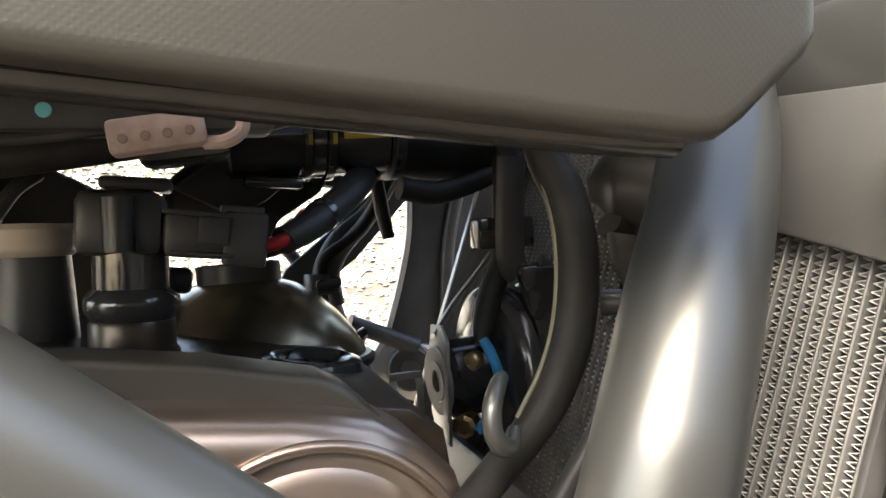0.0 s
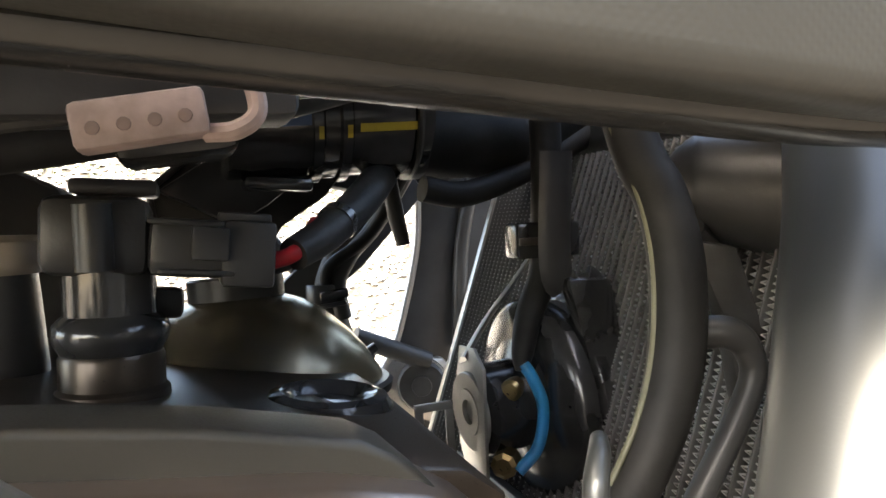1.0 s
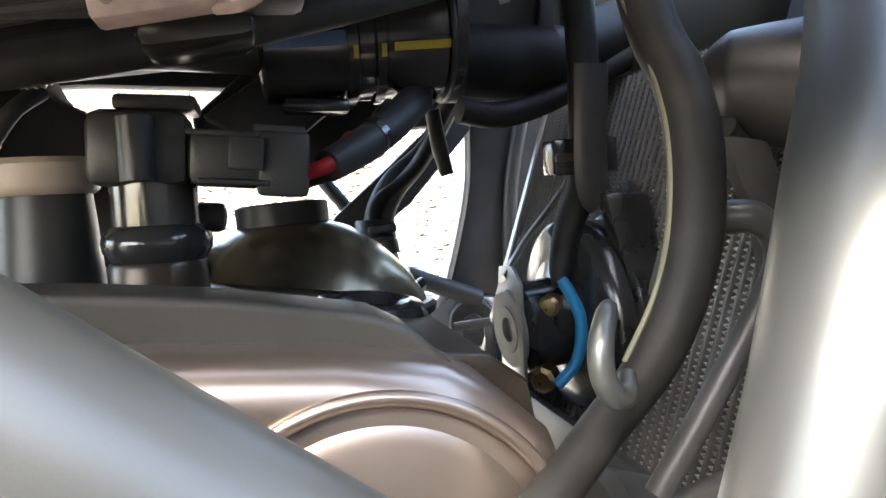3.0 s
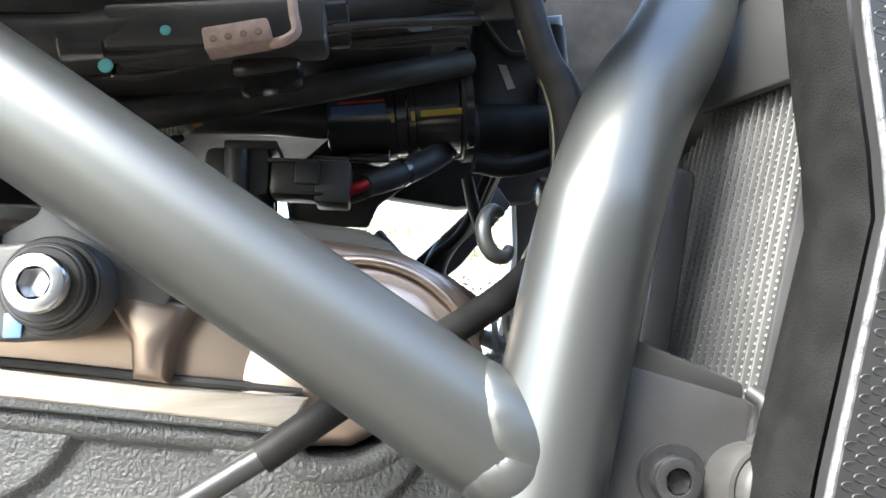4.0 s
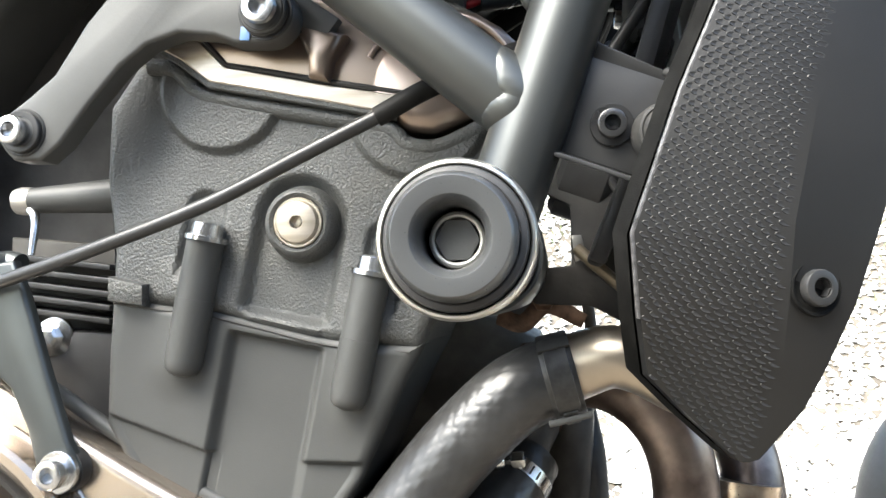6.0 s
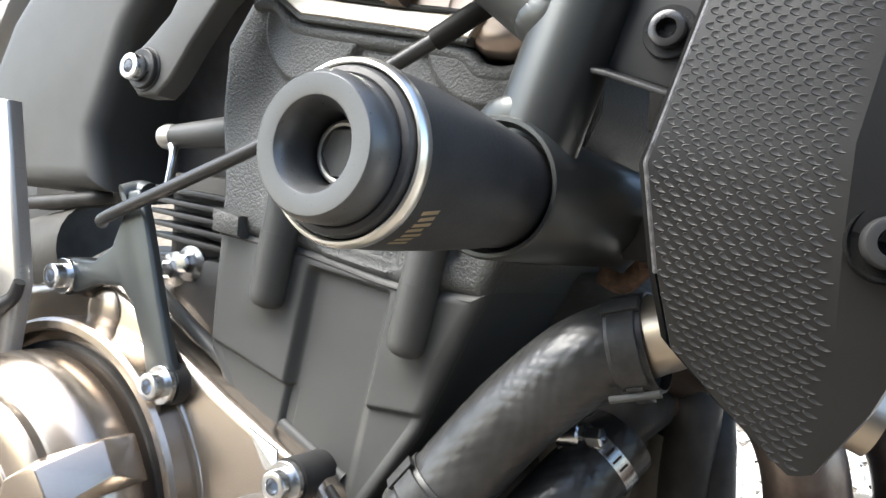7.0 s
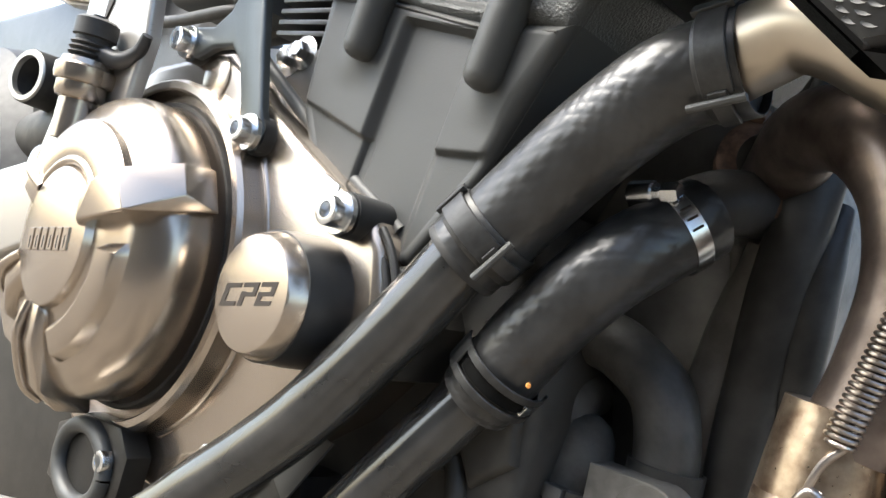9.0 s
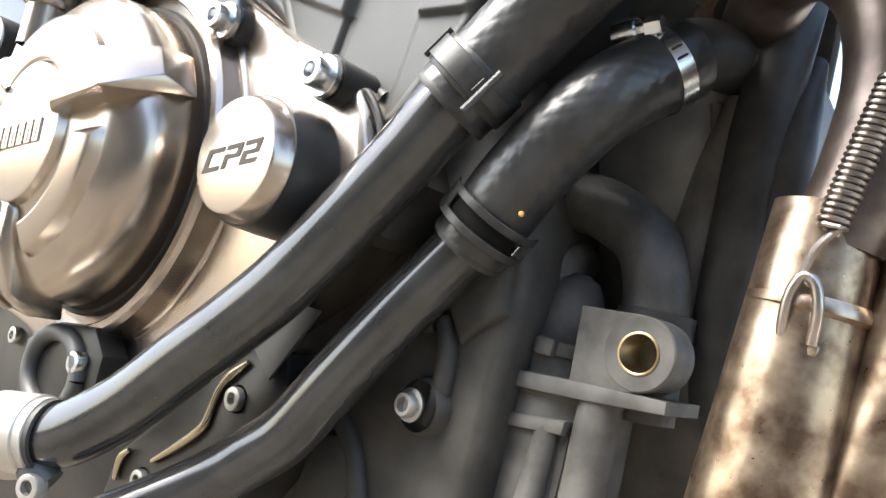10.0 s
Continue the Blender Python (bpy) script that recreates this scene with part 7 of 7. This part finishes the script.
part("lug_eye", lathe(B(), (0.0205, 0.243, 0.3237), (0, 1, 0), [(0.0235, 0.0098), (0.0005, 0.0098), (0, 0.0103), (0, 0.0178), (0.0008, 0.0187), (0.0235, 0.0187)], 48), DUSTY, thermo)
part("bush", lathe(B(), (0.0205, 0.243, 0.3237), (0, -1, 0), [(-0.022, 0.0094), (0.0006, 0.0094), (0.0008, 0.0098), (0.0006, 0.0106), (-0.0005, 0.0108)], 40), BRASS, thermo, "worn brass bush")
part("cable_tie", lathe(B(), (-0.0735, 0.252, 0.213), (0.07, 0, 1), [(0, 0.0102), (0, 0.0116), (0.006, 0.0116), (0.006, 0.0102)], 40), SILVERPAINT, thermo, "pale band")
part("side_rib", tube(B(), [(-0.092, 0.262, 0.318), (-0.086, 0.256, 0.3), (-0.084, 0.256, 0.285)], [0.003, 0.004, 0.0035], 12), DUSTY, thermo)
bend = thing("bypass_hose", "black rubber bypass hose bending downward", "hose", (0, 0.28, 0.37))
part("hose", tube(B(), [(-0.05, 0.285, 0.405), (-0.03, 0.284, 0.4), (-0.005, 0.283, 0.385), (0.006, 0.282, 0.362), (0.009, 0.282, 0.33), (0.01, 0.282, 0.29)], 0.0175, 32), DUSTYHOSE, bend)
part("hose_end", lathe(B(), (0.009, 0.282, 0.335), (0.02, 0, 1), [(0, 0.0195), (0.0005, 0.0205), (0.012, 0.0205), (0.0125, 0.0185)], 36), RUBBER, bend)
inner = thing("front_crankcase", "dark dusty engine front in shade", "engine", (0.0, 0.35, 0.4))
part("front_wall", prism(B(), [(-0.09, 0.56), (-0.02, 0.57), (0.02, 0.55), (0.045, 0.5), (0.035, 0.4), (0.05, 0.3), (0.05, 0.15), (-0.1, 0.15)], 0.31, 0.45, 0.012, 3), INNERCAST, inner)
part("hose_union", tube(B(), [(0.002, 0.25, 0.473), (0.012, 0.27, 0.486), (0.02, 0.31, 0.495)], 0.018, 28), RUBBER, inner)
part("flank_fold", tube(B(), [(0.03, 0.31, 0.47), (0.018, 0.308, 0.42), (0.012, 0.306, 0.36), (0.02, 0.306, 0.3)], 0.014, 18), INNERCAST, inner)
part("lower_wall", prism(B(), [(-0.14, 0.31), (-0.06, 0.33), (-0.02, 0.3), (-0.02, 0.15), (-0.2, 0.12)], 0.325, 0.36, 0.01, 3), INNERCAST, inner)
part("bracket", tube(B(), [(-0.105, 0.236, 0.31), (-0.098, 0.232, 0.28), (-0.1, 0.232, 0.255)], 0.005, 12), BLACKMETAL, inner)
filt = thing("oil_cooler", "dark dusty oil cooler housing in deep shade", "oil cooler", (0.03, 0.34, 0.43))
part("housing", tube(B(), [(0.016, 0.335, 0.505), (0.024, 0.335, 0.46), (0.036, 0.335, 0.41), (0.046, 0.335, 0.36)], [0.03, 0.026, 0.023, 0.02], 36), INNERCAST, filt)
part("fold", tube(B(), [(0.012, 0.306, 0.47), (0.022, 0.305, 0.43), (0.034, 0.306, 0.38)], [0.004, 0.005, 0.004], 12), INNERCAST, filt)
part("fold", tube(B(), [(0.034, 0.304, 0.485), (0.045, 0.306, 0.43), (0.052, 0.311, 0.38)], [0.004, 0.005, 0.004], 12), INNERCAST, filt)
part("lower_flank", slab(B(), [(0.0, 0.38, 0.53), (0.02, 0.38, 0.525), (0.028, 0.38, 0.49), (0.03, 0.38, 0.46), (0.032, 0.38, 0.3), (0.0, 0.38, 0.3)], (0, 1, 0), 0.05, 0.01), INNERCAST, filt)

conduit = thing("black_conduit", "two dull black rubber conduits beside the exhaust port", "conduit", (0.045, 0.3, 0.43))
part("conduit", tube(B(), [(0.047, 0.312, 0.53), (0.043, 0.306, 0.49), (0.04, 0.304, 0.45), (0.038, 0.304, 0.405), (0.034, 0.306, 0.355), (0.03, 0.31, 0.3)], [0.014, 0.016, 0.017, 0.0165, 0.015, 0.014], 28), DUCT, conduit)
part("conduit", tube(B(), [(0.054, 0.33, 0.5), (0.0555, 0.312, 0.468), (0.056, 0.307, 0.432), (0.0555, 0.308, 0.4), (0.053, 0.315, 0.37)], [0.007, 0.0115, 0.0125, 0.012, 0.009], 28), DUCT, conduit)

# ---- exhaust headers ----
ex = thing("exhaust_headers", "heat-stained steel exhaust header pipes", "exhaust", (0.09, 0.25, 0.35))
part("collector_sleeve", tube(B(), [(0.076, 0.246, 0.2), (0.0835, 0.246, 0.275), (0.0905, 0.246, 0.36), (0.0935, 0.246, 0.4)], [0.0295, 0.0285, 0.0245, 0.0225], 48), EXHAUST, ex)
part("sleeve_seam", lathe(B(), (0.0912, 0.246, 0.357), (0.09, 0, 1), [(-0.004, 0.0243), (-0.002, 0.0258), (0.001, 0.0256), (0.004, 0.024)], 48), EXHAUST, ex)
part("second_sleeve", tube(B(), [(0.104, 0.264, 0.2), (0.12, 0.264, 0.29), (0.134, 0.264, 0.36), (0.144, 0.264, 0.42), (0.149, 0.268, 0.46)], 0.0255, 44), EXHAUST, ex)
part("bent_header", tube(B(), [(0.022, 0.315, 0.508), (0.05, 0.272, 0.526), (0.08, 0.25, 0.52), (0.103, 0.243, 0.495), (0.1115, 0.243, 0.458), (0.107, 0.245, 0.418), (0.0985, 0.246, 0.385)], 0.0205, 40, 12), EXHAUSTDARK, ex, "dark brown bent header pipe")
part("second_header", tube(B(), [(0.09, 0.36, 0.52), (0.13, 0.32, 0.515), (0.155, 0.285, 0.48), (0.158, 0.265, 0.43), (0.152, 0.262, 0.39)], 0.0195, 36, 10), EXHAUSTDARK, ex)
part("port_flange", lathe(B(), (0.022, 0.302, 0.512), (0.5, -0.75, 0.3), [(-0.004, 0.029), (0, 0.03), (0.007, 0.03), (0.009, 0.0265), (0.009, 0.02)], 36), RUST, ex, "rusty port flange")
for dx, dz in ((-0.012, 0.03), (0.012, 0.024)):
    part("flange_stud", lathe(B(), (0.024 + dx, 0.295, 0.512 + dz), (0.5, -0.75, 0.3), [(0, 0.006), (0.005, 0.0058), (0.006, 0.004), (0.014, 0.0038), (0.014, 0)], 6), RUST, ex, "rusty stud nut", smooth=False)
spring = thing("exhaust_spring", "steel coil spring hooked over the exhaust joint", "spring", (0.1, 0.222, 0.4))
s0, s1 = V(0.1005, 0.221, 0.386), V(0.1165, 0.222, 0.452)
d, a, b = basis(s1 - s0)
n = 25 * 12
part("coil", tube(B(), [s0 + (s1 - s0) * (i / n) + (a * math.cos(2 * math.pi * i / 12) + b * math.sin(2 * math.pi * i / 12)) * (0.0056 if 8 < i < n - 8 else 0.0042) for i in range(n + 1)], 0.0011, 8, smooth=False), SPRINGSTEEL, spring)
part("end_hook", tube(B(), [s0 + V(0.0035, 0, 0.001), V(0.0985, 0.219, 0.38), V(0.0955, 0.2185, 0.373), V(0.094, 0.219, 0.3665), V(0.0965, 0.2205, 0.364), V(0.099, 0.2215, 0.367)], 0.0017, 10, 6), SPRINGSTEEL, spring)
tabs = thing("exhaust_stay", "rusty exhaust stay with a bolt above the port", "stay", (0.025, 0.26, 0.57))
part("strip", tube(B(), [(-0.004, 0.255, 0.568), (0.012, 0.25, 0.563), (0.028, 0.25, 0.575), (0.052, 0.25, 0.564)], [0.006, 0.006, 0.006, 0.005], 12, 6, flat=0.4, side=(0, 0, 1)), RUST, tabs)
part("bolt", lathe(B(), (0.026, 0.246, 0.578), (0, -1, 0.2), [(0, 0.008), (0.003, 0.0075), (0.0035, 0.005), (0.008, 0.0048), (0.008, 0)], 6), RUST, tabs, smooth=False)
part("wire", tube(B(), [(0.06, 0.25, 0.625), (0.052, 0.25, 0.595), (0.056, 0.255, 0.56), (0.05, 0.26, 0.53)], 0.004, 12), RUBBER, tabs)
loop = thing("spring_loop", "bent steel wire loop welded to the header", "loop", (0.095, 0.221, 0.35))
part("wire", tube(B(), [(0.0882, 0.2235, 0.339), (0.0888, 0.2205, 0.35), (0.0905, 0.219, 0.36), (0.0945, 0.2185, 0.3665), (0.0992, 0.219, 0.3635), (0.1012, 0.2205, 0.353), (0.1, 0.2235, 0.34)], 0.0023, 12, 8), SPRINGSTEEL, loop)
for x in (0.0882, 0.1):
    part("weld_dot", lathe(B(), (x, 0.2235, 0.3385), (0, -1, 0), [(0, 0.0032), (0.0008, 0.0026), (0.001, 0)], 14), EXHAUST, loop)

# ---- far shell: what closes the machine above and behind ----
tank = thing("fuel_tank_underside", "black underside of the fuel tank closing the top", "fuel tank", (-0.1, 0.35, 0.98))
part("underside", slab(B(), [(-0.62, 0.13, 0.98), (0.1, 0.15, 0.965), (0.14, 0.25, 0.955), (0.12, 0.6, 0.955), (-0.62, 0.6, 0.98)], (0, 0, 1), 0.12, 0.01), MATTBLACK, tank)
part("rear_wall", slab(B(), [(-0.62, 0.3, 0.98), (-0.235, 0.3, 0.98), (-0.235, 0.3, 0.62), (-0.42, 0.3, 0.61), (-0.62, 0.3, 0.6)], (0, 1, 0), 0.02, 0.004), MATTBLACK, tank)
# Black panel added where open sky would show past the engine.
far_cover = thing("far_filler_panel", "black panel added to close the far side of the engine", "cover", (0.0, 0.5, 0.58))
part("cover", slab(B(), [(-0.3, 0.52, 0.7), (0.01, 0.52, 0.69), (0.012, 0.52, 0.6), (0.01, 0.52, 0.55), (0.0, 0.52, 0.535), (0.0, 0.52, 0.3), (-0.3, 0.52, 0.3)], (0, 1, 0), 0.02, 0.006), MATTBLACK, far_cover)
part("ridge", tube(B(), [(-0.01, 0.518, 0.69), (-0.02, 0.516, 0.6), (-0.02, 0.518, 0.5)], 0.006, 12), PLASTIC, far_cover)
# Black box added to block the sky left of the coil.
bb = thing("filler_box", "black box added to close the far side of the engine bay", "box", (-0.2, 0.47, 0.8))
part("box", slab(B(), [(-0.4, 0.47, 0.9), (-0.165, 0.47, 0.9), (-0.15, 0.47, 0.862), (-0.12, 0.47, 0.845), (-0.108, 0.47, 0.834), (-0.1, 0.47, 0.80), (-0.1, 0.47, 0.74), (-0.4, 0.47, 0.74)], (0, 1, 0), 0.06, 0.006), MATTBLACK, bb)
RESIN = material("tan_resin", (0.5, 0.42, 0.34), 0.4, 0.0, 400, 0.03, 0.06, 40)
copper = thing("second_coil_cap", "pale bronze cap of the far ignition coil", "cap", (-0.13, 0.36, 0.815))
part("cap", lathe(B(), (-0.137, 0.37, 0.808), (0.05, 0, 1), [(-0.002, 0.021), (0, 0.0235), (0.002, 0.0242), (0.011, 0.0242), (0.0135, 0.022), (0.014, 0)], 40), RESIN, copper)
part("stem", lathe(B(), (-0.138, 0.37, 0.765), (0.05, 0, 1), [(0, 0.022), (0.03, 0.02), (0.042, 0.019)], 32), PLASTIC, copper)
